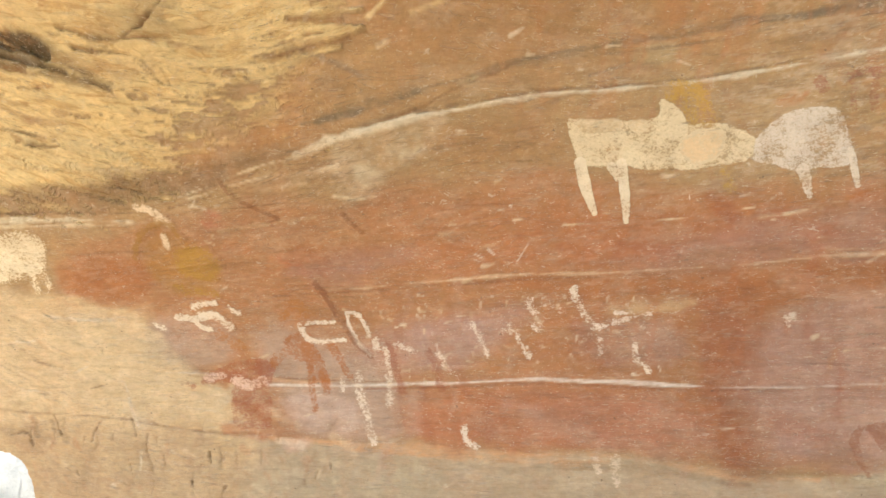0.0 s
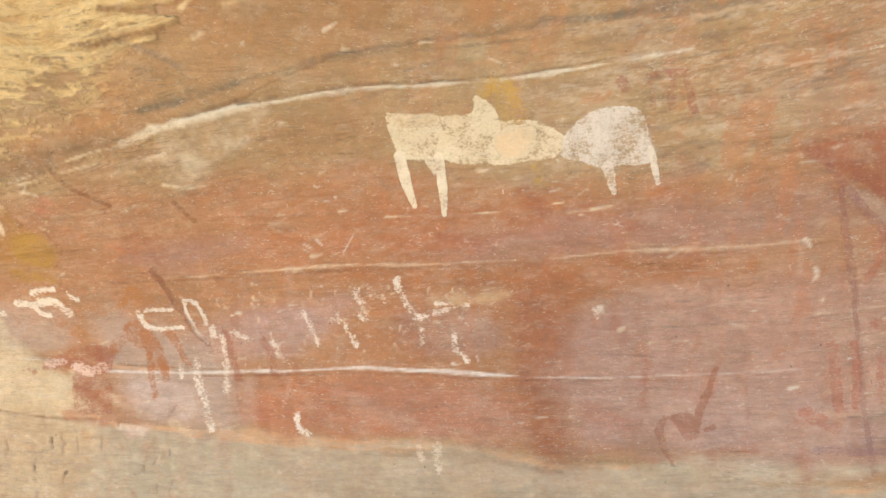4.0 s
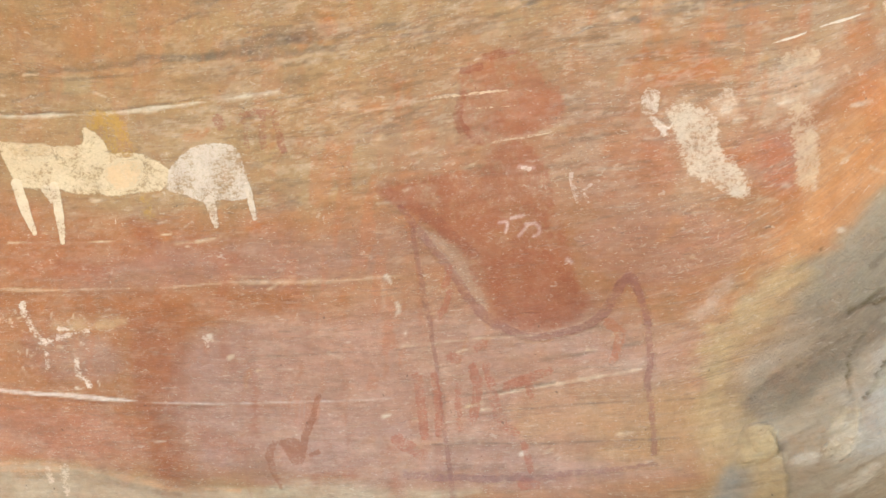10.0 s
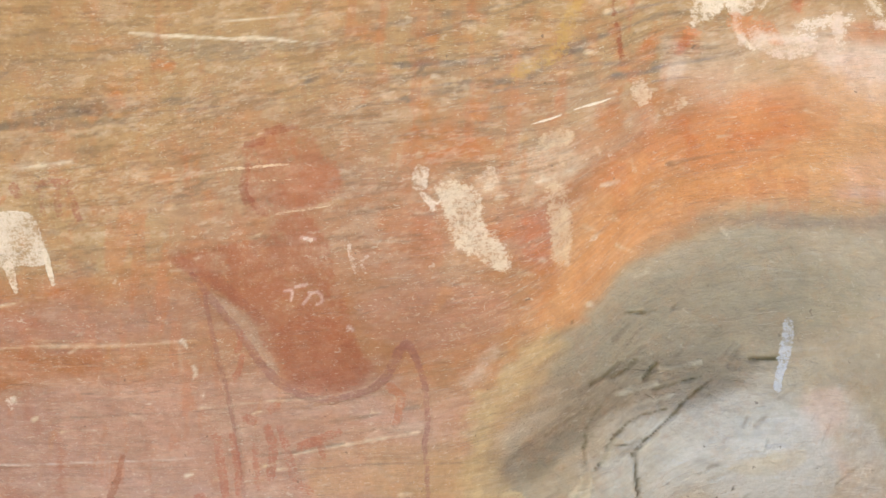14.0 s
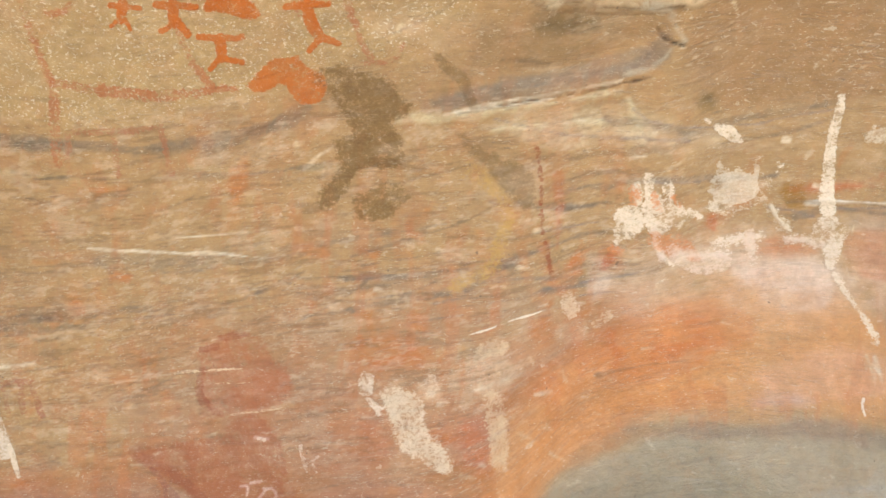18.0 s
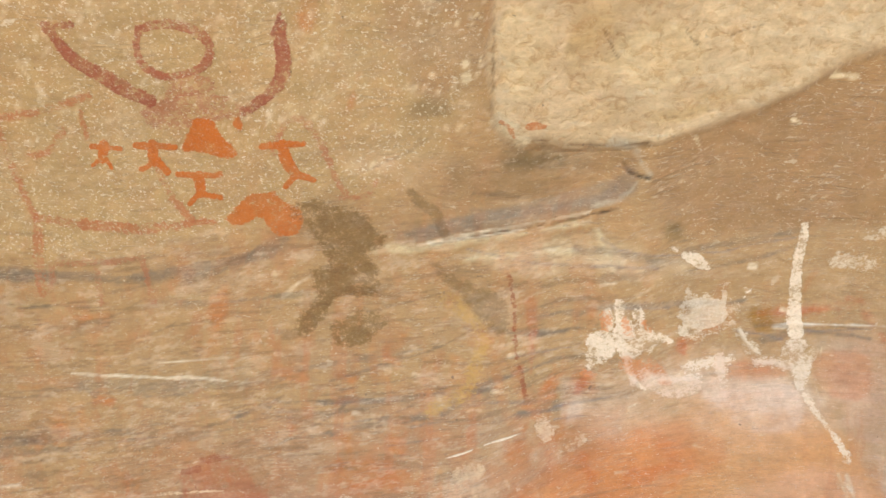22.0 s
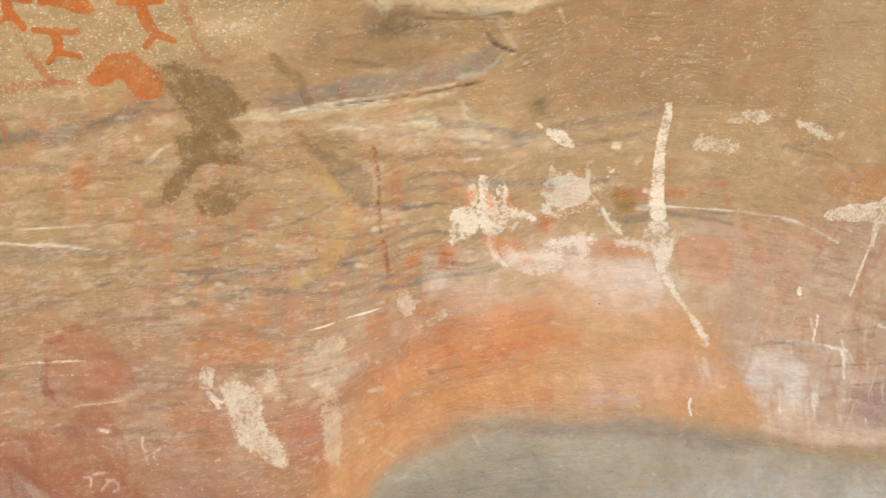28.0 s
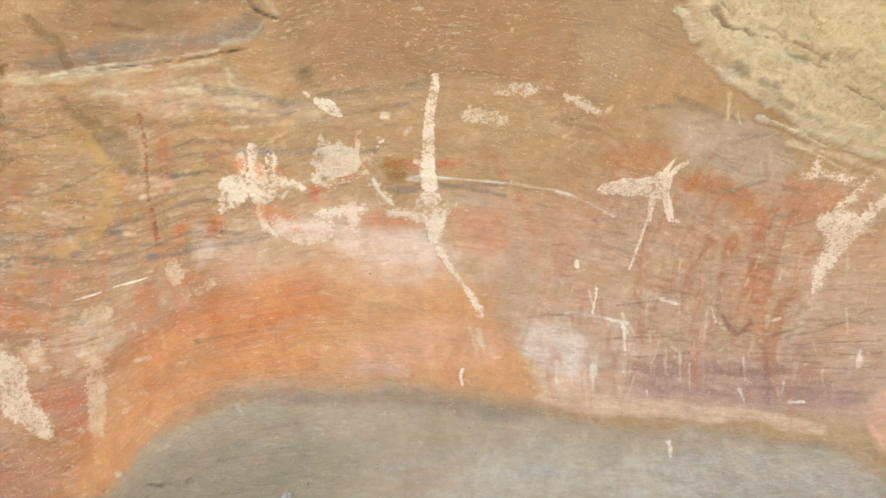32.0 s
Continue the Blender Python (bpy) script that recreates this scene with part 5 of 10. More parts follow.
wash((186, 138, 114), a=0.55, streak=0.3, soft=0.0725, warp=0.0302, k=1.08, areas=[[(-0.271, 1.772), (-0.011, 1.794), (0.276, 1.812), (0.477, 1.787), (0.483, 1.734), (0.164, 1.729), (-0.216, 1.721)]])
wash((198, 152, 128), a=0.5, streak=0.4, soft=0.0626, warp=0.0313, k=1.00, areas=[[(0.044, 1.652), (0.517, 1.648), (0.597, 1.523), (0.546, 1.336), (0.263, 1.309), (0.056, 1.358), (0.024, 1.508)]])
wash((196, 144, 116), a=0.45, blotch=0.3, soft=0.0700, warp=0.0308, k=1.07, areas=[[(-0.474, 1.451), (-0.079, 1.446), (-0.075, 1.318), (-0.355, 1.329)]])
wash((206, 166, 148), a=0.5, blotch=0.3, soft=0.0630, warp=0.0315, k=1.17, areas=[[(-0.93, 1.642), (-0.471, 1.674), (-0.456, 1.622), (-0.615, 1.524), (-0.858, 1.53)]])
wash((184, 112, 72), a=0.45, blotch=0.4, soft=0.0523, warp=0.0246, k=1.12, areas=[[(-0.778, 1.472), (-0.567, 1.467), (-0.269, 1.447), (-0.078, 1.433), (-0.09, 1.356), (-0.475, 1.336), (-0.747, 1.35)]])
wash((170, 104, 68), a=0.5, streak=0.2, blotch=0.3, soft=0.0363, warp=0.0181, k=1.05, areas=[[(-0.085, 1.715), (0.017, 1.711), (0.046, 1.605), (0.025, 1.483), (0.025, 1.306), (-0.055, 1.305), (-0.08, 1.496)]])
wash((186, 118, 64), a=0.5, streak=0.4, soft=0.0309, warp=0.0180, k=1.08, areas=[[(-0.528, 1.728), (-0.085, 1.713), (0.353, 1.719), (0.336, 1.668), (0.044, 1.652), (-0.27, 1.681), (-0.5, 1.695)]])
wash((236, 206, 150), a=0.55, streak=0.6, blotch=0.6, soft=0.0161, warp=0.0107, k=1.09, areas=[[(-0.291, 1.67), (-0.189, 1.674), (-0.097, 1.666), (-0.097, 1.644), (-0.216, 1.636), (-0.284, 1.632)]])
wash((184, 130, 104), a=0.6, blotch=0.2, soft=0.0358, warp=0.0161, k=0.94, areas=[[(0.838, 1.799), (0.953, 1.836), (1.06, 1.826), (1.121, 1.79), (1.113, 1.726), (1.063, 1.705), (0.98, 1.684), (0.899, 1.717), (0.835, 1.75)]])
wash((190, 122, 84), a=0.5, blotch=0.5, soft=0.0358, warp=0.0161, k=0.94, areas=[[(0.809, 1.911), (0.962, 1.963), (0.994, 1.87), (0.953, 1.836), (0.843, 1.837)]])
wash((200, 146, 112), a=0.55, streak=0.5, soft=0.0331, warp=0.0177, k=1.00, areas=[[(0.171, 1.657), (0.533, 1.692), (0.698, 1.598), (0.905, 1.568), (0.982, 1.539), (0.971, 1.409), (0.718, 1.394), (0.508, 1.442), (0.228, 1.502)]])
wash((204, 168, 136), a=0.7, blotch=0.15, soft=0.0106, warp=0.0064, k=1.03, areas=[[(0.522, 1.834), (0.565, 1.818), (0.628, 1.768), (0.669, 1.719), (0.689, 1.674), (0.665, 1.682), (0.615, 1.738), (0.568, 1.789), (0.543, 1.797)]])
wash((206, 160, 104), a=0.5, streak=0.5, soft=0.0236, warp=0.0110, k=0.72, areas=[[(0.744, 1.487), (0.982, 1.539), (1.057, 1.527), (1.046, 1.363), (0.9, 1.37), (0.772, 1.406)]])
wash((198, 118, 66), a=0.5, blotch=0.5, soft=0.0092, warp=0.0092, k=0.92, lines=[[(0.421, 2.115, 0.011), (0.457, 2.082, 0.0131), (0.458, 2.13, 0.0087)], [(0.526, 2.025, 0.0128), (0.55, 1.992, 0.0149)], [(0.781, 1.894, 0.0096), (0.788, 1.934, 0.0076)], [(0.568, 2.158, 0.0052), (0.549, 2.198, 0.0042)], [(0.928, 2.088, 0.0092), (0.957, 2.054, 0.0109), (0.968, 2.022, 0.0072)], [(1.018, 2.107, 0.0162), (1.029, 2.076, 0.0177)], [(0.953, 1.943, 0.0126), (0.946, 1.915, 0.0108)], [(1.071, 1.881, 0.0117), (1.103, 1.896, 0.0114)], [(1.082, 2.06, 0.0087)]])
wash((192, 112, 70), a=0.5, blotch=0.5, soft=0.0347, warp=0.0139, k=0.87, areas=[[(0.932, 1.996), (0.995, 2.019), (1.003, 1.869), (0.94, 1.876)], [(1.059, 1.962), (1.174, 1.947), (1.177, 1.819), (1.105, 1.857)]])
wash((130, 112, 92), a=0.6, broken=0.8, lift=-0.001, soft=0.0026, warp=0.0042, k=0.98, lines=[[(0.384, 2.176, 0.0017), (0.535, 2.18, 0.0021), (0.659, 2.176, 0.0015)], [(0.409, 2.125, 0.0013), (0.518, 2.133, 0.0016), (0.602, 2.13, 0.001)], [(0.795, 1.952, 0.0011), (0.943, 1.97, 0.0014), (0.997, 1.979, 0.0009)], [(0.791, 2.014, 0.0011), (0.885, 2.022, 0.0014), (0.94, 2.036, 0.0009)], [(0.777, 2.086, 0.0012), (0.891, 2.087, 0.0014)], [(1.01, 1.812, 0.0013), (1.077, 1.819, 0.0008)], [(0.225, 1.58, 0.0015), (0.425, 1.591, 0.0018), (0.588, 1.597, 0.0017)], [(0.574, 1.501, 0.0012), (0.721, 1.498, 0.0013), (0.835, 1.518, 0.001)], [(0.735, 1.464, 0.0011), (0.912, 1.48, 0.001), (1.038, 1.476, 0.0006)], [(0.605, 1.394, 0.0012), (0.825, 1.4, 0.0012), (1.02, 1.404, 0.0006)], [(0.248, 1.633, 0.0013), (0.397, 1.64, 0.0012)], [(0.261, 1.9, 0.0012), (0.402, 1.901, 0.0011)], [(0.163, 1.917, 0.0015), (0.333, 1.89, 0.0012)]])
wash((240, 210, 170), a=0.8, broken=0.8, lift=0.001, soft=0.0026, warp=0.0031, k=1.02, lines=[[(0.415, 2.051, 0.0022), (0.524, 2.061, 0.0032), (0.597, 2.068, 0.0031)], [(0.429, 1.998, 0.0022), (0.506, 2.004, 0.0022)], [(0.666, 1.972, 0.002), (0.716, 1.977, 0.0025), (0.774, 1.979, 0.0014)], [(0.527, 1.875, 0.0016), (0.449, 1.877, 0.0023)], [(0.447, 2.061, 0.0017), (0.545, 2.066, 0.0016)], [(0.58, 2.019, 0.0013), (0.662, 2.025, 0.0015)], [(0.799, 2.041, 0.0014), (0.701, 2.045, 0.0015)], [(0.732, 1.498, 0.0016), (0.835, 1.516, 0.0015), (0.975, 1.54, 0.0012)], [(0.519, 1.599, 0.0014), (0.653, 1.61, 0.0013), (0.79, 1.615, 0.0012)]])
wash((244, 222, 190), a=0.85, broken=1.0, soft=0.0042, warp=0.0042, k=1.01, lines=[[(0.48, 1.74, 0.0074), (0.493, 1.723, 0.0063)], [(0.506, 1.686, 0.0053), (0.514, 1.67, 0.0074), (0.505, 1.66, 0.0032)], [(0.093, 1.622, 0.0075), (0.099, 1.614, 0.0038)], [(-0.442, 1.576, 0.0015), (-0.424, 1.569, 0.0015)], [(0.251, 1.435, 0.0019)], [(0.53, 1.625, 0.0021)], [(0.792, 1.381, 0.0038), (0.785, 1.376, 0.0019)], [(0.706, 1.324, 0.0031), (0.729, 1.32, 0.002)], [(0.758, 1.296, 0.004), (0.778, 1.299, 0.002)]])
wash((246, 226, 200), a=0.9, broken=0.3, soft=0.0029, warp=0.0029, k=1.21, lines=[[(-0.516, 1.874, 0.0028), (-0.515, 1.87, 0.0014)], [(-0.142, 1.761, 0.0026), (-0.141, 1.754, 0.0013)], [(-0.565, 1.793, 0.0022), (-0.551, 1.78, 0.0015)], [(-0.579, 1.775, 0.0018), (-0.599, 1.786, 0.0015)], [(-0.472, 1.796, 0.0017), (-0.496, 1.762, 0.0015)], [(-0.693, 1.592, 0.0024), (-0.687, 1.568, 0.0016)], [(-0.444, 1.437, 0.0018)], [(0.232, 1.438, 0.0015)], [(-0.134, 1.554, 0.0013)]])
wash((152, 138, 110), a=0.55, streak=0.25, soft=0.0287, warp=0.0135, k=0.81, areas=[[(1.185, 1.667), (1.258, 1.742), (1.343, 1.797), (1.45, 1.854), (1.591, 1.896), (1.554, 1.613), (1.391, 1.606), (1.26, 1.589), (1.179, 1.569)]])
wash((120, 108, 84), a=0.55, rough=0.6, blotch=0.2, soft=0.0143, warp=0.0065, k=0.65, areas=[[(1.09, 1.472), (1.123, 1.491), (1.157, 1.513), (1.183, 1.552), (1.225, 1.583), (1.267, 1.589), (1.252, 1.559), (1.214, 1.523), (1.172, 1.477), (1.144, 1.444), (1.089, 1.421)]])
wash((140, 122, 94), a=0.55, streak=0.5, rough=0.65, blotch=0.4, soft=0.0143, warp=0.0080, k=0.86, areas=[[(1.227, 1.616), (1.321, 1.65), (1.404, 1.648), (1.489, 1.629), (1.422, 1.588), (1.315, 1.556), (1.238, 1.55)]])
wash((214, 202, 184), a=0.7, blotch=0.4, rough=0.5, soft=0.0309, warp=0.0144, k=1.13, areas=[[(1.281, 1.473), (1.367, 1.515), (1.46, 1.542), (1.546, 1.556), (1.646, 1.47), (1.593, 1.357), (1.296, 1.35)]])
wash((212, 188, 150), a=0.7, blotch=0.5, soft=0.0125, warp=0.0083, k=1.22, areas=[[(1.387, 1.458), (1.468, 1.479), (1.548, 1.493), (1.554, 1.466), (1.454, 1.444)], [(1.322, 1.413), (1.377, 1.419), (1.412, 1.388), (1.326, 1.378)]])
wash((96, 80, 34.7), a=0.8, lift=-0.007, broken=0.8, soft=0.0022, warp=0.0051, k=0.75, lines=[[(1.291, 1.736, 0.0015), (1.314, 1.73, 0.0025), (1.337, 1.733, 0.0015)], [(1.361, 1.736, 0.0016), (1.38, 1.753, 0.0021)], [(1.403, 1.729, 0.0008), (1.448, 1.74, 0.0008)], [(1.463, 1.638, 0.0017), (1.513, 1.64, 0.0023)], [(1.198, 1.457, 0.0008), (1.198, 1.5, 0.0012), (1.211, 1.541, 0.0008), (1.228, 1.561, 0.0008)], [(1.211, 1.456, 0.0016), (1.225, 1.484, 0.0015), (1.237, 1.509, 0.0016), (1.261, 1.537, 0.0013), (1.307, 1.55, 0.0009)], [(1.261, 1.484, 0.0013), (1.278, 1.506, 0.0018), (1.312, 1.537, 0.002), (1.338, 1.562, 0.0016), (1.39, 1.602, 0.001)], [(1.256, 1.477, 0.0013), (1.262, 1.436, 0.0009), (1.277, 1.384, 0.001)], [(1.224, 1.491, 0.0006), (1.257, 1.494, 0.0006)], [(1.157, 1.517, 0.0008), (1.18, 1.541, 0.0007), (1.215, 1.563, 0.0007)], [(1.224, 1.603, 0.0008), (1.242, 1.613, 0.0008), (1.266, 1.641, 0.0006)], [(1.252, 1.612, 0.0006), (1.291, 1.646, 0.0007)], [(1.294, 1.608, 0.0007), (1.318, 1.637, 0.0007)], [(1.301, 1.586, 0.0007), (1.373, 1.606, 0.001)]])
wash((210, 194, 160), a=0.6, lift=0.004, soft=0.0022, warp=0.0029, k=0.77, lines=[[(1.217, 1.465, 0.0019), (1.237, 1.502, 0.0019)], [(1.266, 1.482, 0.0021), (1.292, 1.509, 0.0015)], [(1.251, 1.58, 0.0013), (1.305, 1.597, 0.0015)], [(1.321, 1.623, 0.0015), (1.382, 1.632, 0.0017)], [(1.266, 1.558, 0.0014), (1.321, 1.575, 0.0016)]])
wash((206, 170, 114), a=0.8, blotch=0.5, soft=0.0152, warp=0.0091, k=0.69, lines=[[(1.054, 1.36, 0.0087), (1.052, 1.443, 0.0087), (1.072, 1.528, 0.0106), (1.098, 1.592, 0.0107), (1.14, 1.652, 0.0106), (1.187, 1.709, 0.0091)]])
wash((224, 192, 136), a=0.9, rough=0.8, lift=0.008, blotch=0.2, soft=0.0041, warp=0.0034, k=0.69, areas=[[(1.085, 1.361), (1.085, 1.409), (1.096, 1.425), (1.115, 1.423), (1.124, 1.405), (1.118, 1.363)]])
wash((230, 206, 164), a=0.85, blotch=0.5, rough=0.8, lift=0.006, soft=0.0033, warp=0.0033, k=0.73, lines=[[(1.181, 1.374, 0.0042), (1.182, 1.411, 0.0033), (1.192, 1.439, 0.0019)], [(1.197, 1.374, 0.0049), (1.197, 1.402, 0.004), (1.202, 1.438, 0.0019)]])
wash((56, 46, 34), a=0.9, broken=0.2, soft=0.0016, warp=0.0008, k=0.85, lines=[[(1.214, 1.725, 0.0017), (1.214, 1.724, 0.0015)], [(1.303, 1.43, 0.0017)], [(1.419, 1.425, 0.0028)]])
wash((214, 140, 74), a=0.6, blotch=0.4, soft=0.0263, warp=0.0123, k=0.83, areas=[[(1.201, 1.832), (1.306, 1.938), (1.442, 1.982), (1.603, 1.993), (1.597, 1.949), (1.438, 1.929), (1.312, 1.862), (1.243, 1.775), (1.203, 1.77)]])
wash((212, 124, 62), a=0.5, blotch=0.6, soft=0.0239, warp=0.0110, k=0.85, areas=[[(1.245, 2.03), (1.357, 2.098), (1.497, 2.133), (1.613, 2.165), (1.609, 2.038), (1.442, 1.982), (1.334, 1.968), (1.244, 1.954)]])
wash((226, 192, 152), a=0.65, blotch=0.6, soft=0.0114, warp=0.0095, k=0.90, areas=[[(1.106, 2.034), (1.159, 2.052), (1.226, 2.047), (1.245, 2.019), (1.179, 1.992), (1.133, 1.972), (1.103, 1.997)], [(1.158, 2.084), (1.196, 2.092), (1.216, 2.075), (1.179, 2.046)], [(1.296, 2.112), (1.357, 2.114), (1.347, 2.082), (1.292, 2.086)]])
wash((200, 114, 56), a=0.55, blotch=0.6, soft=0.0087, warp=0.0077, k=0.95, lines=[[(0.961, 2.05, 0.0142), (1.011, 2.068, 0.016), (1.029, 2.087, 0.0099)], [(0.924, 2.147, 0.0051), (0.93, 2.084, 0.0051)], [(0.964, 2.154, 0.0051), (0.974, 2.092, 0.0061)], [(1.176, 2.109, 0.0078), (1.184, 2.15, 0.0079)], [(1.253, 2.115, 0.0057), (1.26, 2.166, 0.0048)], [(1.188, 2.231, 0.0098)], [(1.327, 2.232, 0.0113), (1.338, 2.211, 0.0094)], [(1.272, 2.265, 0.0077), (1.286, 2.215, 0.0057)], [(1.392, 2.248, 0.0093), (1.399, 2.218, 0.0076)], [(1.385, 1.932, 0.0071), (1.396, 1.963, 0.0045)]])
wash((130, 120, 110), a=0.55, broken=0.8, soft=0.0030, warp=0.0040, k=0.98, lines=[[(1.064, 2.168, 0.002), (1.123, 2.175, 0.002)], [(1.161, 2.203, 0.002), (1.238, 2.208, 0.0029), (1.354, 2.203, 0.0019)], [(1.026, 2.135, 0.0015), (1.126, 2.144, 0.0015)], [(1.278, 2.185, 0.0019), (1.467, 2.185, 0.0019)], [(0.9, 2.179, 0.0016), (1.022, 2.192, 0.002)], [(0.886, 2.098, 0.0012), (1.068, 2.117, 0.0015)], [(1.058, 2.239, 0.0015), (1.196, 2.245, 0.0015)]])
wash((176, 140, 98), a=0.75, blotch=0.3, soft=0.0409, warp=0.0164, k=1.77, areas=[[(0.911, 2.826), (1.105, 2.82), (1.131, 2.717), (1.122, 2.687), (1.021, 2.69), (0.951, 2.738)]])
wash((160, 124, 84), a=0.5, blotch=0.3, soft=0.0369, warp=0.0147, k=2.46, areas=[[(1.459, 2.623), (1.577, 2.645), (1.714, 2.687), (1.83, 2.722), (1.936, 2.505), (1.639, 2.5), (1.514, 2.53)]])
wash((208, 172, 112), a=0.6, blotch=0.5, rough=0.95, soft=0.0157, warp=0.0098, k=1.71, areas=[[(1.26, 2.75), (1.318, 2.773), (1.357, 2.752), (1.372, 2.7), (1.33, 2.681), (1.263, 2.7)], [(1.437, 2.668), (1.553, 2.672), (1.507, 2.646), (1.445, 2.648)]])
wash((246, 214, 160), a=0.8, blotch=0.3, rough=0.95, soft=0.0118, warp=0.0079, k=1.75, areas=[[(1.124, 2.774), (1.212, 2.77), (1.241, 2.729), (1.232, 2.676), (1.167, 2.675)], [(1.331, 2.746), (1.456, 2.762), (1.534, 2.719), (1.452, 2.682), (1.372, 2.7)]])
wash((130, 98, 60), a=0.7, broken=0.6, lift=-0.004, soft=0.0029, warp=0.0029, k=1.81, lines=[[(1.119, 2.777, 0.0011), (1.134, 2.728, 0.0018), (1.148, 2.689, 0.0015)], [(1.209, 2.63, 0.0012), (1.334, 2.627, 0.0019), (1.454, 2.624, 0.0018)], [(1.318, 2.752, 0.0014), (1.356, 2.723, 0.0014)], [(1.543, 2.745, 0.0014), (1.597, 2.759, 0.0012)], [(1.464, 2.654, 0.0016), (1.559, 2.663, 0.0012)], [(1.492, 2.735, 0.0011), (1.463, 2.752, 0.0012)]])
wash((238, 214, 170), a=0.9, broken=0.8, fleck=0.6, soft=0.0031, warp=0.0031, k=1.59, lines=[[(1.164, 2.656, 0.0061), (1.2, 2.638, 0.0055), (1.228, 2.629, 0.0033)], [(1.471, 2.634, 0.0041), (1.504, 2.632, 0.0027)], [(1.632, 2.642, 0.0031)], [(1.711, 2.653, 0.0052), (1.727, 2.646, 0.0042)], [(1.54, 2.632, 0.0052), (1.562, 2.61, 0.0053), (1.581, 2.602, 0.0032)], [(1.092, 2.721, 0.0049)], [(1.098, 2.706, 0.004)], [(1.118, 2.727, 0.0029), (1.12, 2.717, 0.0022)], [(1.064, 2.759, 0.0038)], [(1.095, 2.766, 0.0021), (1.117, 2.758, 0.0014)], [(1.101, 2.782, 0.0028), (1.113, 2.783, 0.0014)], [(0.952, 2.612, 0.0052)], [(1.672, 2.623, 0.0032), (1.694, 2.621, 0.0021)], [(1.615, 2.651, 0.003), (1.655, 2.636, 0.0021)], [(1.707, 2.713, 0.003)], [(1.758, 2.705, 0.0078), (1.8, 2.704, 0.0062)], [(1.818, 2.69, 0.0042)], [(1.741, 2.776, 0.0029)]])
wash((150, 136, 118), a=0.6, streak=0.5, soft=0.0107, warp=0.0086, k=1.29, areas=[[(1.013, 2.517), (1.202, 2.542), (1.345, 2.57), (1.385, 2.577), (1.425, 2.583), (1.413, 2.551), (1.31, 2.538), (1.164, 2.518), (1.08, 2.501), (1.015, 2.497)]])
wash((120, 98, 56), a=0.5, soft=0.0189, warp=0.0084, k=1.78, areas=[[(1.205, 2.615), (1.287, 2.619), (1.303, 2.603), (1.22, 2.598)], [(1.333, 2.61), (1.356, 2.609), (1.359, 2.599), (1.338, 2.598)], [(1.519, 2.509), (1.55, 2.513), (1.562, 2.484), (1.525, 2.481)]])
wash((134, 118, 100), a=0.65, streak=0.3, broken=0.8, soft=0.0034, warp=0.0057, k=1.07, lines=[[(0.181, 2.492, 0.0043), (0.336, 2.491, 0.0057), (0.45, 2.482, 0.0058), (0.579, 2.482, 0.0081), (0.683, 2.492, 0.0091), (0.773, 2.498, 0.0067)], [(0.216, 2.442, 0.0017), (0.424, 2.43, 0.0018), (0.684, 2.425, 0.0017), (0.845, 2.426, 0.0014)], [(0.758, 2.289, 0.0023), (0.942, 2.301, 0.0023), (1.122, 2.32, 0.0017)], [(0.689, 2.218, 0.0036), (0.9, 2.226, 0.0035), (1.082, 2.228, 0.0028), (1.237, 2.233, 0.0016)], [(0.164, 2.202, 0.0026), (0.368, 2.203, 0.0025), (0.58, 2.213, 0.0024)], [(0.701, 2.205, 0.0024), (0.76, 2.229, 0.0024), (0.829, 2.274, 0.0017)], [(0.922, 2.247, 0.0017), (1.125, 2.267, 0.0017)], [(1.106, 2.158, 0.0017), (1.238, 2.172, 0.0022), (1.433, 2.2, 0.0021)], [(1.129, 2.111, 0.0013), (1.303, 2.135, 0.0016)], [(0.856, 2.162, 0.0017), (1.016, 2.163, 0.0017)]])
wash((244, 224, 190), a=0.9, lift=0.002, broken=0.7, soft=0.0033, warp=0.0033, k=1.20, lines=[[(0.359, 2.314, 0.0018), (0.445, 2.305, 0.0037), (0.543, 2.296, 0.0042), (0.64, 2.287, 0.0036), (0.723, 2.275, 0.0018)], [(1.194, 2.466, 0.0022), (1.248, 2.469, 0.0022), (1.321, 2.475, 0.0016)], [(1.059, 2.495, 0.0016), (1.144, 2.506, 0.0022), (1.272, 2.519, 0.0022), (1.376, 2.532, 0.0022)], [(0.543, 2.324, 0.0012), (0.71, 2.325, 0.0012)], [(1.124, 2.499, 0.0013), (1.294, 2.513, 0.0013)]])
wash((206, 118, 56), a=0.55, blotch=0.5, soft=0.0090, warp=0.0090, k=1.07, lines=[[(0.944, 2.267, 0.0091), (0.909, 2.28, 0.0069)], [(1.01, 2.316, 0.0068), (1.033, 2.299, 0.009)], [(1.092, 2.258, 0.009), (1.099, 2.214, 0.01)], [(1.05, 2.15, 0.0078), (1.057, 2.104, 0.0089)], [(0.469, 2.231, 0.0062), (0.474, 2.14, 0.0063)], [(0.667, 2.431, 0.0104), (0.671, 2.401, 0.007)], [(0.364, 2.409, 0.0059), (0.4, 2.41, 0.0047)], [(0.831, 2.225, 0.0105)], [(1.183, 2.153, 0.0132), (1.19, 2.119, 0.0098)], [(1.324, 2.222, 0.0151), (1.345, 2.254, 0.0129)], [(1.302, 2.246, 0.0043), (1.308, 2.168, 0.0043)], [(1.018, 2.095, 0.0179), (1.04, 2.06, 0.0156)], [(0.805, 2.286, 0.0058), (0.852, 2.273, 0.0058)], [(0.906, 2.717, 0.0039), (0.901, 2.691, 0.007)], [(0.811, 2.772, 0.0085), (0.817, 2.764, 0.0057)]])
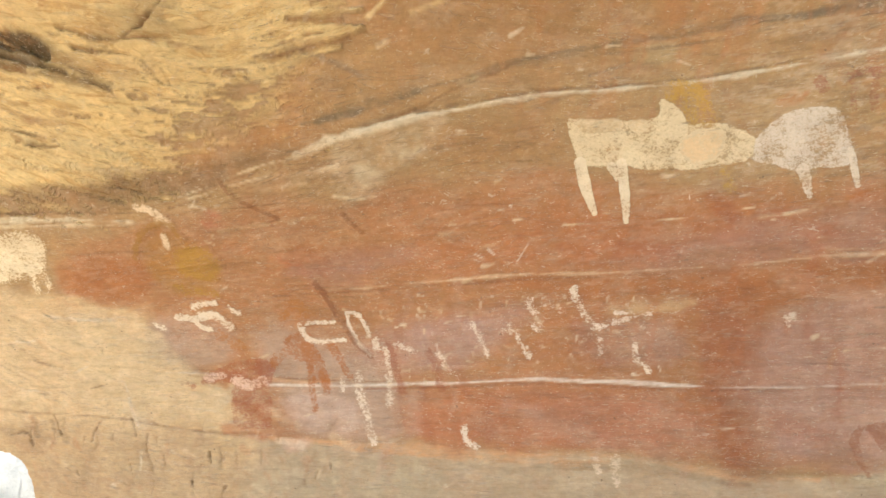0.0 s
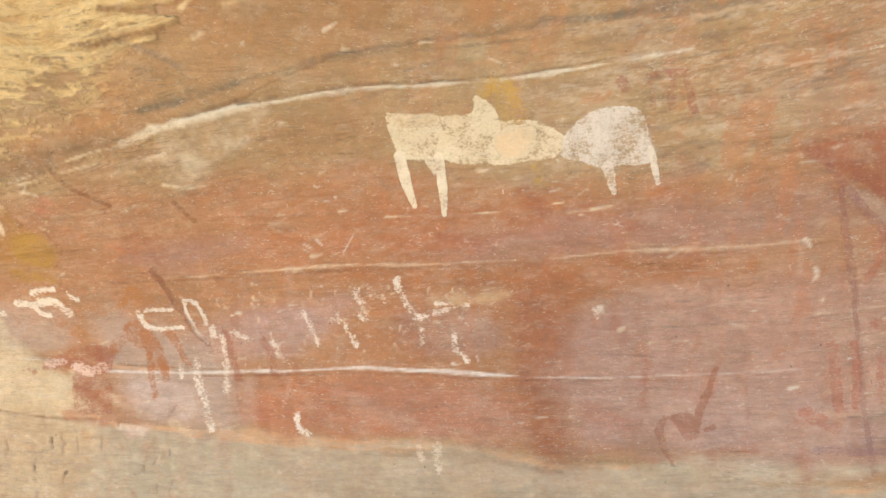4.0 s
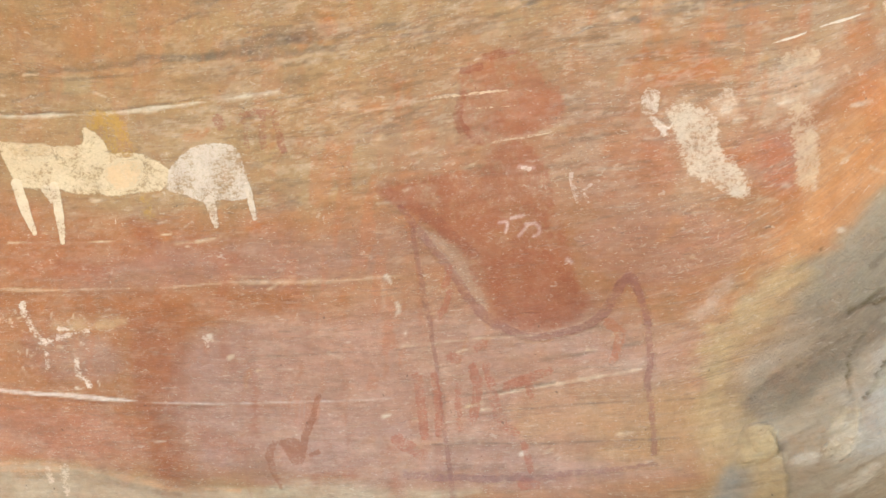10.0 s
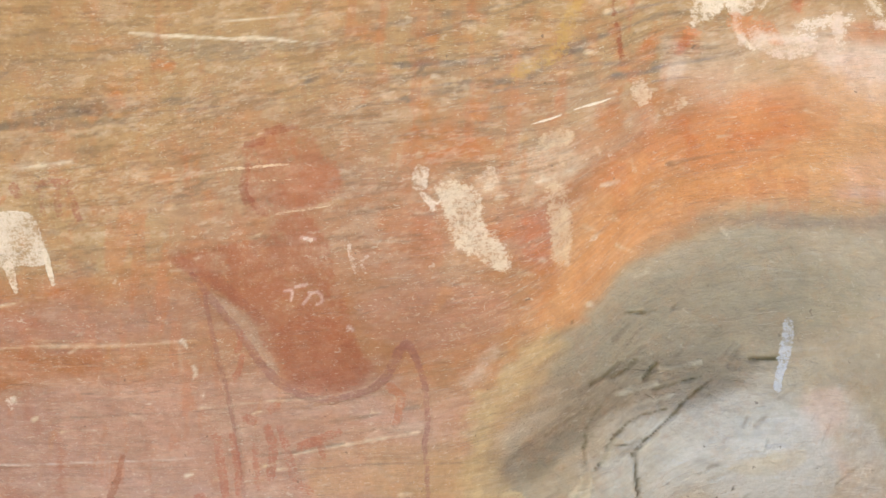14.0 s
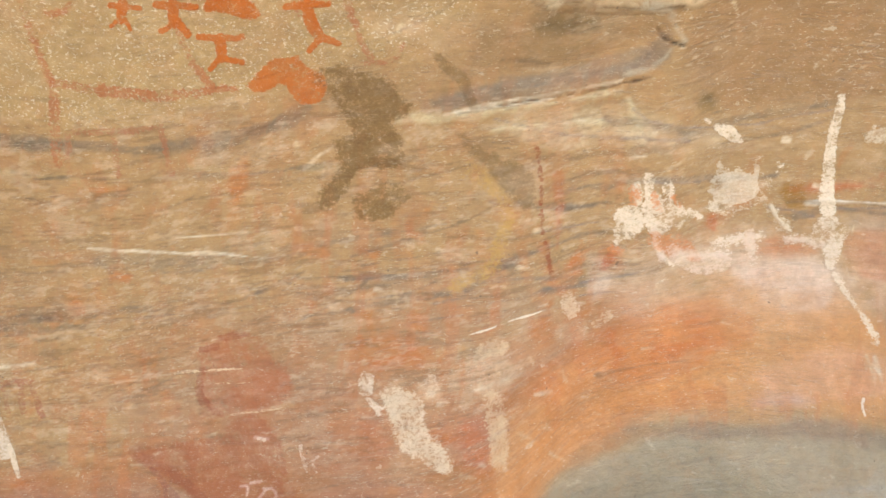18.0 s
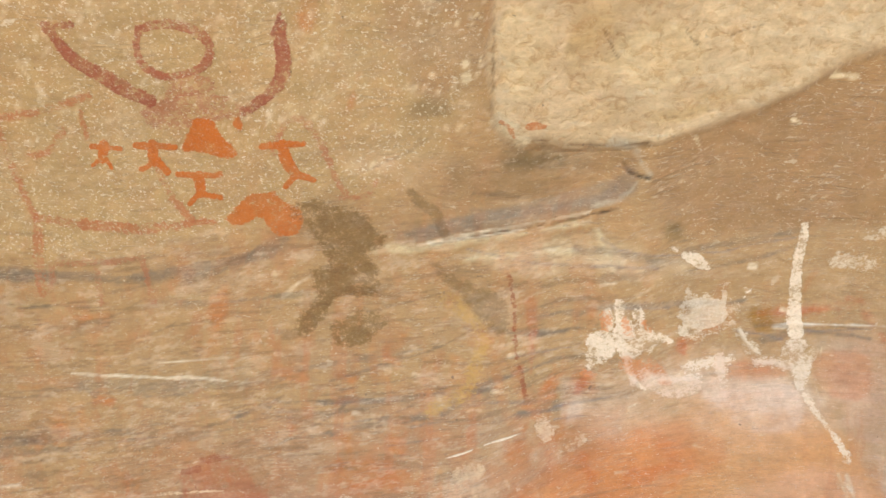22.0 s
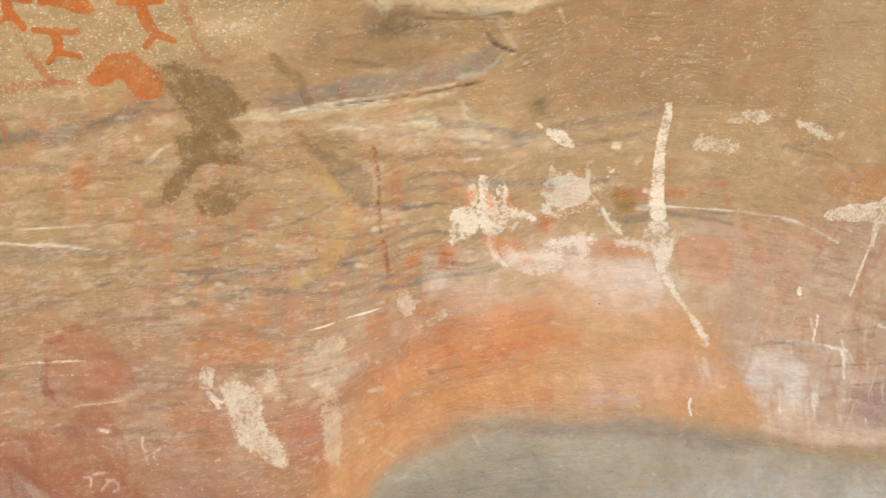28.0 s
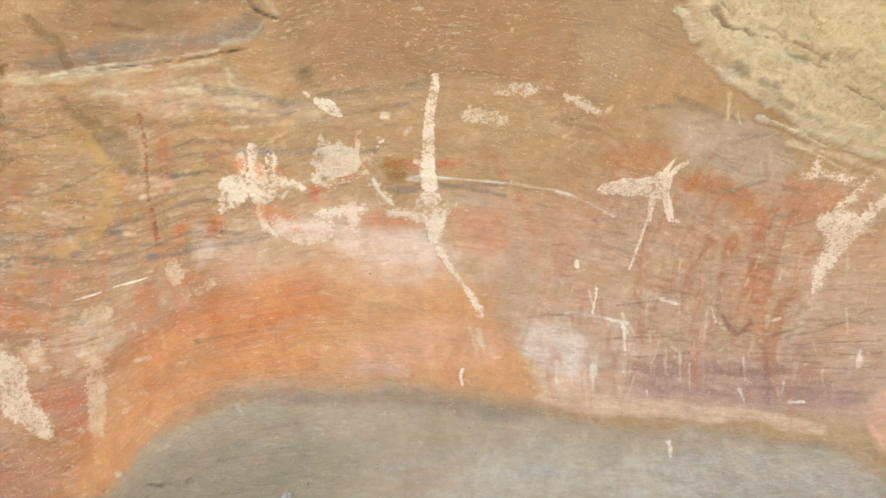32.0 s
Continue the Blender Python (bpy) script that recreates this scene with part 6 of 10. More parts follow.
wash((232, 204, 152), a=0.8, rough=0.9, blotch=0.4, soft=0.0239, warp=0.0149, k=2.07, areas=[[(2.287, 2.615), (2.389, 2.6), (2.576, 2.608), (2.733, 2.584), (2.908, 2.534), (2.713, 2.532), (2.534, 2.548), (2.388, 2.567)]])
wash((122, 94, 54), a=0.75, lift=-0.006, rough=0.9, broken=0.7, soft=0.0066, warp=0.0082, k=2.05, lines=[[(2.324, 2.632, 0.0043), (2.379, 2.617, 0.0058), (2.439, 2.621, 0.0032), (2.536, 2.625, 0.0051)], [(2.572, 2.614, 0.0035), (2.668, 2.616, 0.0047), (2.724, 2.592, 0.0051), (2.784, 2.586, 0.0054), (2.903, 2.566, 0.0088)], [(2.585, 2.677, 0.0035), (2.658, 2.655, 0.003), (2.723, 2.637, 0.0034)], [(2.729, 2.611, 0.0032), (2.778, 2.636, 0.0024)]])
wash((156, 140, 114), a=0.7, blotch=0.5, soft=0.0106, warp=0.0106, k=2.15, lines=[[(2.436, 2.57, 0.0083), (2.47, 2.565, 0.0079)], [(2.582, 2.543, 0.0118), (2.635, 2.54, 0.0103)], [(2.692, 2.53, 0.013), (2.737, 2.524, 0.0094)], [(2.812, 2.521, 0.0114), (2.9, 2.51, 0.0127)], [(2.52, 2.561, 0.0066), (2.567, 2.559, 0.0069)]])
wash((244, 224, 186), a=0.85, rough=0.8, broken=0.7, lift=0.004, soft=0.0059, warp=0.0074, k=2.15, lines=[[(2.369, 2.57, 0.0047), (2.466, 2.555, 0.0053), (2.606, 2.537, 0.0058), (2.737, 2.518, 0.0074), (2.88, 2.498, 0.0053), (2.978, 2.481, 0.0057)], [(2.572, 2.516, 0.0071), (2.684, 2.515, 0.0052), (2.807, 2.495, 0.0051)], [(2.623, 2.691, 0.0168), (2.664, 2.684, 0.0117)], [(2.255, 2.629, 0.0049), (2.316, 2.595, 0.0046)]])
wash((184, 118, 62), a=0.6, blotch=0.2, soft=0.0256, warp=0.0165, k=1.87, lines=[[(2.422, 2.388, 0.0245), (2.537, 2.399, 0.03), (2.62, 2.389, 0.0223), (2.692, 2.363, 0.0144)]])
wash((186, 134, 76), a=0.6, blotch=0.3, soft=0.0202, warp=0.0130, k=1.61, areas=[[(2.162, 2.381), (2.219, 2.413), (2.377, 2.417), (2.299, 2.379), (2.18, 2.371)]])
wash((188, 162, 136), a=0.55, soft=0.0461, warp=0.0213, k=1.98, areas=[[(2.407, 2.472), (2.555, 2.513), (2.717, 2.497), (2.746, 2.44), (2.602, 2.414), (2.478, 2.426)]])
wash((160, 126, 112), a=0.5, streak=0.7, soft=0.0260, warp=0.0146, k=1.16, areas=[[(2.389, 2.037), (2.734, 2.036), (2.892, 2.095), (3.119, 2.089), (3.113, 1.925), (2.856, 1.931), (2.62, 1.947), (2.408, 1.947)]])
wash((110, 88, 80), a=0.6, broken=0.7, soft=0.0029, warp=0.0044, k=1.25, lines=[[(2.893, 2.081, 0.0015), (3.109, 2.087, 0.0017)], [(2.923, 2.05, 0.0019), (3.109, 2.054, 0.0013)], [(2.879, 2.018, 0.0015), (3.084, 2.02, 0.0017)], [(2.936, 1.984, 0.0019), (3.12, 1.993, 0.0013)], [(2.39, 2.022, 0.0018), (2.583, 2.048, 0.0024)], [(2.282, 2.053, 0.0017), (2.501, 2.079, 0.002)], [(1.991, 2.217, 0.0013), (2.154, 2.239, 0.0018)], [(2.169, 2.176, 0.0015), (2.311, 2.192, 0.002)], [(2.324, 2.131, 0.0017), (2.562, 2.177, 0.0019)], [(1.885, 2.212, 0.0013), (2.018, 2.213, 0.0014)]])
wash((190, 112, 66), a=0.6, blotch=0.5, soft=0.0156, warp=0.0139, k=1.51, lines=[[(2.538, 2.276, 0.0097), (2.483, 2.174, 0.0098)], [(2.654, 2.313, 0.0132), (2.645, 2.217, 0.0115)], [(2.713, 2.363, 0.0142), (2.737, 2.261, 0.0124), (2.74, 2.147, 0.0106)], [(2.791, 2.324, 0.01), (2.794, 2.202, 0.01), (2.81, 2.038, 0.0064)], [(2.778, 2.422, 0.0119), (2.747, 2.366, 0.0107)], [(2.599, 2.096, 0.0138), (2.612, 1.96, 0.0134)], [(2.048, 2.264, 0.0123), (2.086, 2.224, 0.0113)], [(1.959, 2.359, 0.0099), (2.041, 2.295, 0.012)], [(1.929, 2.376, 0.0098), (1.964, 2.383, 0.0087)], [(2.374, 2.298, 0.0104), (2.35, 2.229, 0.0086)]])
wash((246, 226, 200), a=0.9, broken=0.9, soft=0.0050, warp=0.0050, k=1.36, lines=[[(2.181, 2.1, 0.0031), (2.277, 2.103, 0.0041), (2.365, 2.096, 0.0027)], [(2.162, 1.994, 0.0062), (2.165, 1.943, 0.0031)], [(2.201, 1.985, 0.0063), (2.211, 1.933, 0.0032)], [(2.267, 1.989, 0.0067), (2.268, 1.936, 0.0033)], [(2.436, 1.949, 0.0076), (2.442, 1.907, 0.0038)], [(2.492, 1.832, 0.0027), (2.498, 1.798, 0.0018)], [(2.466, 2.159, 0.0058), (2.526, 2.156, 0.004)], [(2.348, 2.091, 0.0053), (2.362, 2.06, 0.0036)], [(2.748, 1.966, 0.0051), (2.763, 1.923, 0.0033)], [(2.661, 2.128, 0.0047), (2.64, 2.166, 0.0029)], [(2.886, 1.935, 0.0044)], [(2.234, 2.164, 0.0032), (2.257, 2.125, 0.0033)], [(3.058, 2.021, 0.0039), (3.062, 2.063, 0.0039)]])
wash((204, 174, 150), a=0.6, blotch=0.3, soft=0.0415, warp=0.0192, k=1.19, areas=[[(-1.495, 1.654), (-1.363, 1.666), (-1.224, 1.639), (-1.214, 1.584), (-1.298, 1.543), (-1.461, 1.557)]])
wash((240, 212, 176), a=0.7, blotch=0.6, soft=0.0139, warp=0.0139, k=1.20, lines=[[(-1.594, 1.529, 0.0053), (-1.558, 1.47, 0.007), (-1.542, 1.411, 0.0088), (-1.512, 1.358, 0.0106)], [(-1.754, 1.629, 0.0104), (-1.621, 1.614, 0.0105)], [(-1.5, 1.627, 0.0067), (-1.436, 1.613, 0.0066)], [(-1.112, 1.363, 0.0159), (-1.065, 1.349, 0.0158)]])
wash((140, 96, 64), a=0.7, broken=0.6, soft=0.0031, warp=0.0047, k=1.20, lines=[[(-1.601, 1.541, 0.0021), (-1.43, 1.538, 0.0025), (-1.299, 1.535, 0.0016)], [(-1.124, 1.517, 0.0019), (-0.985, 1.512, 0.0023), (-0.8, 1.507, 0.0018)], [(-1.031, 1.735, 0.0022), (-0.885, 1.725, 0.0018)], [(-1.69, 1.799, 0.002), (-1.495, 1.805, 0.0019), (-1.31, 1.81, 0.0015)], [(-1.29, 1.776, 0.0015), (-1.111, 1.781, 0.0017)]])
wash((184, 116, 66), a=0.5, blotch=0.2, soft=0.0260, warp=0.0162, k=1.36, areas=[[(-1.71, 1.791), (-1.591, 1.803), (-1.468, 1.796), (-1.433, 1.754), (-1.462, 1.705), (-1.569, 1.687), (-1.66, 1.707), (-1.707, 1.746)]])
wash((160, 104, 70), a=0.34, soft=0.0911, warp=0.0253, k=1.01, areas=[[(0.428, 2.172), (0.64, 2.169), (0.841, 2.127), (0.97, 1.972), (0.993, 1.758), (0.94, 1.647), (0.692, 1.64), (0.512, 1.799), (0.421, 1.952)]])
wash((182, 140, 90), a=0.4, streak=0.3, soft=0.0609, warp=0.0203, k=1.04, areas=[[(0.204, 2.176), (0.808, 2.156), (0.815, 2.06), (0.471, 2.062), (0.236, 2.057)]])
wash((236, 208, 156), a=0.6, blotch=0.5, rough=0.9, soft=0.0331, warp=0.0166, k=2.19, areas=[[(2.532, 2.69), (2.753, 2.725), (2.807, 2.675), (2.723, 2.637), (2.608, 2.657)]])
wash((206, 158, 124), a=0.4, blotch=0.5, soft=0.0178, warp=0.0127, k=1.06, lines=[[(0.067, 1.698, 0.0174), (0.168, 1.673, 0.0196), (0.291, 1.648, 0.0167)], [(0.076, 1.508, 0.0205), (0.181, 1.434, 0.0178)], [(0.3, 1.532, 0.0219), (0.422, 1.506, 0.0186)], [(-0.186, 1.433, 0.0191), (-0.104, 1.382, 0.0188)], [(-0.474, 1.411, 0.0185), (-0.326, 1.369, 0.0202)], [(0.157, 1.853, 0.0142), (0.27, 1.887, 0.0135)], [(-0.162, 1.609, 0.0186), (-0.27, 1.575, 0.0166)]])
wash((176, 100, 60), a=0.45, blotch=0.5, soft=0.0152, warp=0.0127, k=1.08, lines=[[(0.122, 1.604, 0.0125), (0.15, 1.556, 0.0151)], [(0.08, 1.409, 0.0207), (0.185, 1.372, 0.0153)], [(0.201, 1.532, 0.0063), (0.214, 1.41, 0.0063)], [(-0.271, 1.772, 0.0215), (-0.164, 1.755, 0.0209)], [(-0.089, 1.867, 0.0177), (-0.037, 1.818, 0.0176)], [(0.193, 1.845, 0.0117), (0.217, 1.836, 0.0093)], [(-0.354, 1.616, 0.0171), (-0.298, 1.538, 0.014)], [(-0.661, 1.58, 0.0128), (-0.615, 1.469, 0.0129)], [(-0.693, 1.581, 0.0081), (-0.665, 1.456, 0.0081)], [(0.127, 1.742, 0.0122), (0.106, 1.675, 0.0112)], [(0.433, 1.324, 0.0165), (0.361, 1.31, 0.0146)], [(-1.033, 1.792, 0.0231), (-0.967, 1.769, 0.0207)], [(0.16, 1.785, 0.0144), (0.113, 1.765, 0.0146)]])
wash((214, 172, 128), a=0.5, blotch=0.6, soft=0.0125, warp=0.0104, k=1.00, lines=[[(0.614, 1.961, 0.0091), (0.589, 2.006, 0.0114)], [(0.771, 1.927, 0.0086), (0.818, 1.881, 0.0084)], [(0.867, 2.079, 0.0125), (0.909, 2.065, 0.0103)], [(0.818, 2.165, 0.0105), (0.88, 2.17, 0.0104)], [(1.109, 2.082, 0.0118), (1.091, 2.041, 0.0098)], [(0.4, 2.007, 0.012), (0.474, 1.982, 0.0095)], [(1.242, 2.136, 0.0097), (1.225, 2.096, 0.0087)], [(1.021, 2.201, 0.0091), (1.121, 2.205, 0.0079)]])
wash((140, 122, 98), a=0.5, broken=0.8, soft=0.0034, warp=0.0067, k=1.10, lines=[[(-0.049, 2.301, 0.0017), (0.184, 2.318, 0.0017), (0.332, 2.308, 0.0017)], [(-0.071, 2.173, 0.0037), (0.116, 2.172, 0.0037), (0.299, 2.184, 0.0036), (0.463, 2.19, 0.0035), (0.576, 2.192, 0.0022)], [(0.39, 2.279, 0.0023), (0.506, 2.241, 0.0023), (0.642, 2.208, 0.0022), (0.739, 2.22, 0.0021)], [(0.749, 2.229, 0.0021), (0.888, 2.199, 0.0021), (1.0, 2.212, 0.002)], [(0.67, 2.126, 0.0013), (0.82, 2.145, 0.0016)], [(0.804, 2.073, 0.0013), (0.907, 2.091, 0.0015)], [(0.915, 2.247, 0.0016), (1.056, 2.258, 0.0015), (1.238, 2.218, 0.0014)], [(0.038, 2.252, 0.0014), (0.252, 2.274, 0.0014)], [(0.571, 1.921, 0.0012), (0.661, 1.936, 0.0011)], [(0.808, 1.564, 0.0014), (0.976, 1.592, 0.0015)], [(0.648, 1.494, 0.0015), (0.835, 1.518, 0.0017)]])
wash((236, 204, 178), a=0.6, blotch=0.6, streak=0.3, soft=0.0186, warp=0.0117, k=1.06, areas=[[(1.665, 2.23), (1.798, 2.241), (1.852, 2.209), (1.853, 2.132), (1.711, 2.13), (1.643, 2.187)], [(1.367, 2.219), (1.345, 2.254), (1.399, 2.24), (1.41, 2.173), (1.357, 2.143)]])
wash((208, 124, 68), a=0.42, blotch=0.4, soft=0.0214, warp=0.0143, k=1.08, areas=[[(1.475, 2.257), (1.539, 2.276), (1.552, 2.244), (1.508, 2.212)], [(1.676, 2.256), (1.796, 2.26), (1.812, 2.23), (1.677, 2.225)], [(1.539, 2.145), (1.675, 2.13), (1.668, 2.053), (1.533, 2.056)], [(1.857, 2.284), (1.997, 2.297), (2.018, 2.191), (1.892, 2.21)]])
wash((196, 100, 54), a=0.6, blotch=0.3, soft=0.0080, warp=0.0068, k=1.11, lines=[[(1.83, 2.36, 0.006), (1.902, 2.364, 0.0075), (1.948, 2.374, 0.0075)], [(1.784, 2.355, 0.0035), (1.736, 2.355, 0.0035)], [(1.291, 2.392, 0.0033), (1.298, 2.257, 0.0033)], [(1.586, 2.306, 0.0088), (1.592, 2.282, 0.008)], [(1.41, 2.25, 0.0097), (1.389, 2.218, 0.0086)]])
wash((160, 112, 42), a=0.6, soft=0.0105, warp=0.0070, k=1.16, lines=[[(1.727, 2.355, 0.0139), (1.752, 2.345, 0.0118)]])
wash((126, 120, 124), a=0.5, broken=0.7, soft=0.0033, warp=0.0055, k=1.16, lines=[[(1.445, 2.369, 0.0022), (1.554, 2.367, 0.0022)], [(1.694, 2.325, 0.0023), (1.79, 2.309, 0.0024)], [(1.838, 2.323, 0.0025), (1.988, 2.332, 0.0026)], [(1.256, 2.291, 0.0016), (1.386, 2.305, 0.0016)], [(1.347, 2.193, 0.0032), (1.454, 2.204, 0.0021)], [(1.346, 2.166, 0.0021), (1.432, 2.172, 0.0021)], [(1.148, 2.484, 0.0016), (1.327, 2.448, 0.0021), (1.522, 2.439, 0.0022)], [(1.405, 2.49, 0.0016), (1.453, 2.466, 0.0022), (1.606, 2.455, 0.0016), (1.753, 2.484, 0.0016), (1.909, 2.487, 0.0017)]])
wash((232, 202, 162), a=0.7, blotch=0.7, soft=0.0116, warp=0.0097, k=0.92, areas=[[(1.1, 2.051), (1.158, 2.068), (1.216, 2.054), (1.217, 1.989), (1.161, 1.982), (1.133, 1.953), (1.103, 1.987)], [(1.033, 2.013), (1.082, 2.031), (1.094, 1.977), (1.055, 1.969)], [(1.282, 2.102), (1.357, 2.129), (1.357, 2.086), (1.301, 2.069)], [(1.512, 2.234), (1.58, 2.254), (1.611, 2.215), (1.544, 2.193)]])
wash((206, 112, 50), a=0.6, blotch=0.5, soft=0.0102, warp=0.0092, k=0.97, lines=[[(0.951, 2.046, 0.0122), (1.011, 2.068, 0.018), (1.029, 2.087, 0.0119)], [(1.134, 1.937, 0.013), (1.154, 1.877, 0.0129)], [(1.081, 2.052, 0.0069), (1.088, 2.094, 0.0069)], [(1.281, 2.005, 0.0145), (1.284, 1.94, 0.0142)], [(0.923, 2.157, 0.0051), (0.935, 2.074, 0.0061)], [(1.398, 2.084, 0.0093), (1.41, 2.029, 0.0092)], [(1.485, 2.048, 0.0189), (1.563, 2.069, 0.0199)], [(0.465, 2.139, 0.0058), (0.481, 2.057, 0.007)], [(0.088, 2.044, 0.0077), (0.062, 2.023, 0.0077)], [(0.575, 2.212, 0.0045), (0.542, 2.205, 0.0034)], [(0.449, 2.248, 0.0114), (0.414, 2.259, 0.0114)], [(0.824, 2.214, 0.0063), (0.832, 2.154, 0.0052)], [(0.322, 2.216, 0.0059), (0.334, 2.197, 0.0059)]])
wash((244, 212, 162), a=0.6, rough=0.7, blotch=0.2, soft=0.0331, warp=0.0166, k=1.23, areas=[[(-2.018, 1.702), (-1.656, 1.668), (-1.462, 1.654), (-1.38, 1.543), (-1.27, 1.485), (-1.29, 1.412), (-1.618, 1.418), (-2.117, 1.449)]])
wash((218, 184, 138), a=0.5, rough=0.68, blotch=0.2, soft=0.0365, warp=0.0183, k=1.21, areas=[[(-2.125, 1.426), (-1.619, 1.403), (-1.275, 1.361), (-1.308, 1.172), (-2.244, 1.07)]])
wash((126, 94, 60), a=0.75, lift=-0.006, broken=0.6, soft=0.0055, warp=0.0073, k=1.21, lines=[[(-1.971, 1.362, 0.0031), (-1.906, 1.378, 0.0037), (-1.897, 1.331, 0.0031)], [(-1.812, 1.417, 0.0038), (-1.793, 1.364, 0.0038)], [(-1.699, 1.349, 0.0037), (-1.665, 1.395, 0.0037), (-1.652, 1.403, 0.0018)], [(-1.52, 1.32, 0.0027), (-1.512, 1.366, 0.0027)], [(-1.379, 1.246, 0.0053), (-1.368, 1.216, 0.0035)], [(-1.324, 1.323, 0.0025), (-1.32, 1.293, 0.0025)], [(-1.613, 1.241, 0.0028), (-1.58, 1.226, 0.0029)], [(-1.698, 1.485, 0.0022), (-1.625, 1.5, 0.0021)], [(-1.846, 1.559, 0.0022), (-1.759, 1.544, 0.0022)], [(-1.504, 1.243, 0.0027), (-1.509, 1.204, 0.0028)], [(-1.627, 1.586, 0.0017), (-1.624, 1.558, 0.0017)], [(-1.284, 1.203, 0.0034), (-1.275, 1.233, 0.0034)]])
wash((246, 222, 184), a=0.8, broken=0.7, rough=0.9, soft=0.0053, warp=0.0071, k=1.22, lines=[[(-1.727, 1.53, 0.0036), (-1.668, 1.551, 0.0035)], [(-1.909, 1.603, 0.0056), (-1.832, 1.611, 0.0037)], [(-1.776, 1.67, 0.0053), (-1.66, 1.655, 0.0051), (-1.54, 1.667, 0.005)], [(-1.902, 1.486, 0.0039), (-1.809, 1.48, 0.0038)], [(-1.431, 1.528, 0.0034), (-1.299, 1.523, 0.0033)], [(-1.572, 1.5, 0.0053), (-1.558, 1.441, 0.0053), (-1.54, 1.381, 0.0054)], [(-1.638, 1.225, 0.0057), (-1.607, 1.241, 0.0038)], [(-1.526, 1.586, 0.0034), (-1.475, 1.578, 0.0035)], [(-1.389, 1.441, 0.0034), (-1.305, 1.427, 0.0033)], [(-1.537, 1.32, 0.0036), (-1.543, 1.273, 0.0037)]])
wash((206, 126, 70), a=0.5, blotch=0.5, soft=0.0124, warp=0.0108, k=1.19, lines=[[(-1.727, 1.708, 0.0101), (-1.635, 1.688, 0.0082), (-1.485, 1.693, 0.0065)], [(-1.282, 1.383, 0.01), (-1.161, 1.37, 0.0098)], [(-1.226, 1.339, 0.0049), (-1.209, 1.325, 0.0049)], [(-1.096, 1.691, 0.012), (-1.038, 1.665, 0.012)], [(-1.11, 1.787, 0.0145), (-1.04, 1.776, 0.0116)], [(-1.221, 1.81, 0.0088), (-1.163, 1.81, 0.0087)], [(-1.015, 1.529, 0.0062), (-0.985, 1.501, 0.0062)]])

# small runs, nicks and cracks with no order of their own
dice = random.Random(11)


def scatter(count, x0, x1, z0, z1, colours, length, lean, width, a, skip=None, **more):
    """Short strokes strewn over a stretch of the face; lean: degrees from level."""
    for _ in range(count):
        x, z = dice.uniform(x0, x1), dice.uniform(z0, z1)
        if skip and skip(x, z):
            continue
        n, way = dice.uniform(*length), math.radians(lean(x, z) if callable(lean) else dice.uniform(*lean))
        bend, r = dice.uniform(-0.25, 0.25), dice.uniform(*width)
        pts = [(x + math.cos(way + bend * t) * n * t, z + math.sin(way + bend * t) * n * t, r * (1 - 0.5 * t)) for t in (0, 0.35, 0.7, 1.0)]
        wash(dice.choice(colours), dice.uniform(*a), r * 1.6, r * 1.5, 1.0, [pts], **more)


def on_grey(x, z):
    return x > 0.95 and z < 1.72 + 0.25 * min(1.0, max(0.0, (x - 1.2) / 0.5))


ORANGES = ((198, 122, 54), (190, 112, 50), (178, 106, 56), (204, 138, 70))
NICKS = ((238, 210, 168), (232, 200, 154), (244, 220, 184))


def below_cream(x, z):
    return z < 2.02 + 0.25 * (x + 1.3)


def along_fan(x, z):
    return math.degrees(math.atan(0.62 * (x + 1.2))) + dice.uniform(-9, 9)


scatter(130, -0.7, 1.7, 1.45, 2.42, ORANGES, (0.03, 0.12), (-100, -80), (0.004, 0.010), (0.16, 0.40), on_grey)
scatter(50, -0.9, 0.9, 1.3, 1.75, ((176, 104, 66), (164, 98, 66), (214, 176, 148)), (0.04, 0.16), (-98, -82), (0.005, 0.014), (0.15, 0.32), on_grey)
scatter(110, 0.1, 2.9, 1.7, 2.45, ORANGES, (0.01, 0.04), (-130, -50), (0.005, 0.014), (0.2, 0.42), on_grey)
scatter(260, -1.3, 2.9, 1.35, 2.5, NICKS, (0.004, 0.035), (-12, 22), (0.0018, 0.0036), (0.4, 0.85), on_grey)
scatter(150, 0.9, 2.95, 1.75, 2.3, NICKS, (0.004, 0.03), (-110, 20), (0.0018, 0.004), (0.3, 0.7), on_grey)
scatter(110, -1.2, 2.9, 1.8, 2.6, ((120, 104, 84), (108, 90, 70), (136, 118, 98)), (0.05, 0.22), (-6, 16), (0.0016, 0.0034), (0.3, 0.62), on_grey, lift=-0.0015)
scatter(38, 1.1, 1.7, 1.36, 1.72, ((120, 100, 74), (130, 110, 84), (110, 92, 68)), (0.015, 0.06), (20, 65), (0.0014, 0.003), (0.2, 0.5), lift=-0.003)
scatter(40, 1.25, 2.9, 1.45, 1.9, ((156, 140, 116), (200, 188, 168), (140, 124, 102)), (0.04, 0.16), (-4, 10), (0.002, 0.006), (0.2, 0.42), lambda x, z: not on_grey(x, z))
scatter(240, -1.95, -0.6, 1.95, 2.6, ((190, 138, 80), (168, 118, 66), (150, 104, 58), (204, 152, 92)), (0.02, 0.10), along_fan, (0.0014, 0.0030), (0.35, 0.8), below_cream, lift=-0.0015)
scatter(240, -1.95, -0.55, 1.95, 2.6, ((248, 218, 152), (244, 208, 140), (236, 196, 126)), (0.02, 0.12), along_fan, (0.0014, 0.0034), (0.4, 0.9), below_cream, lift=0.0015)
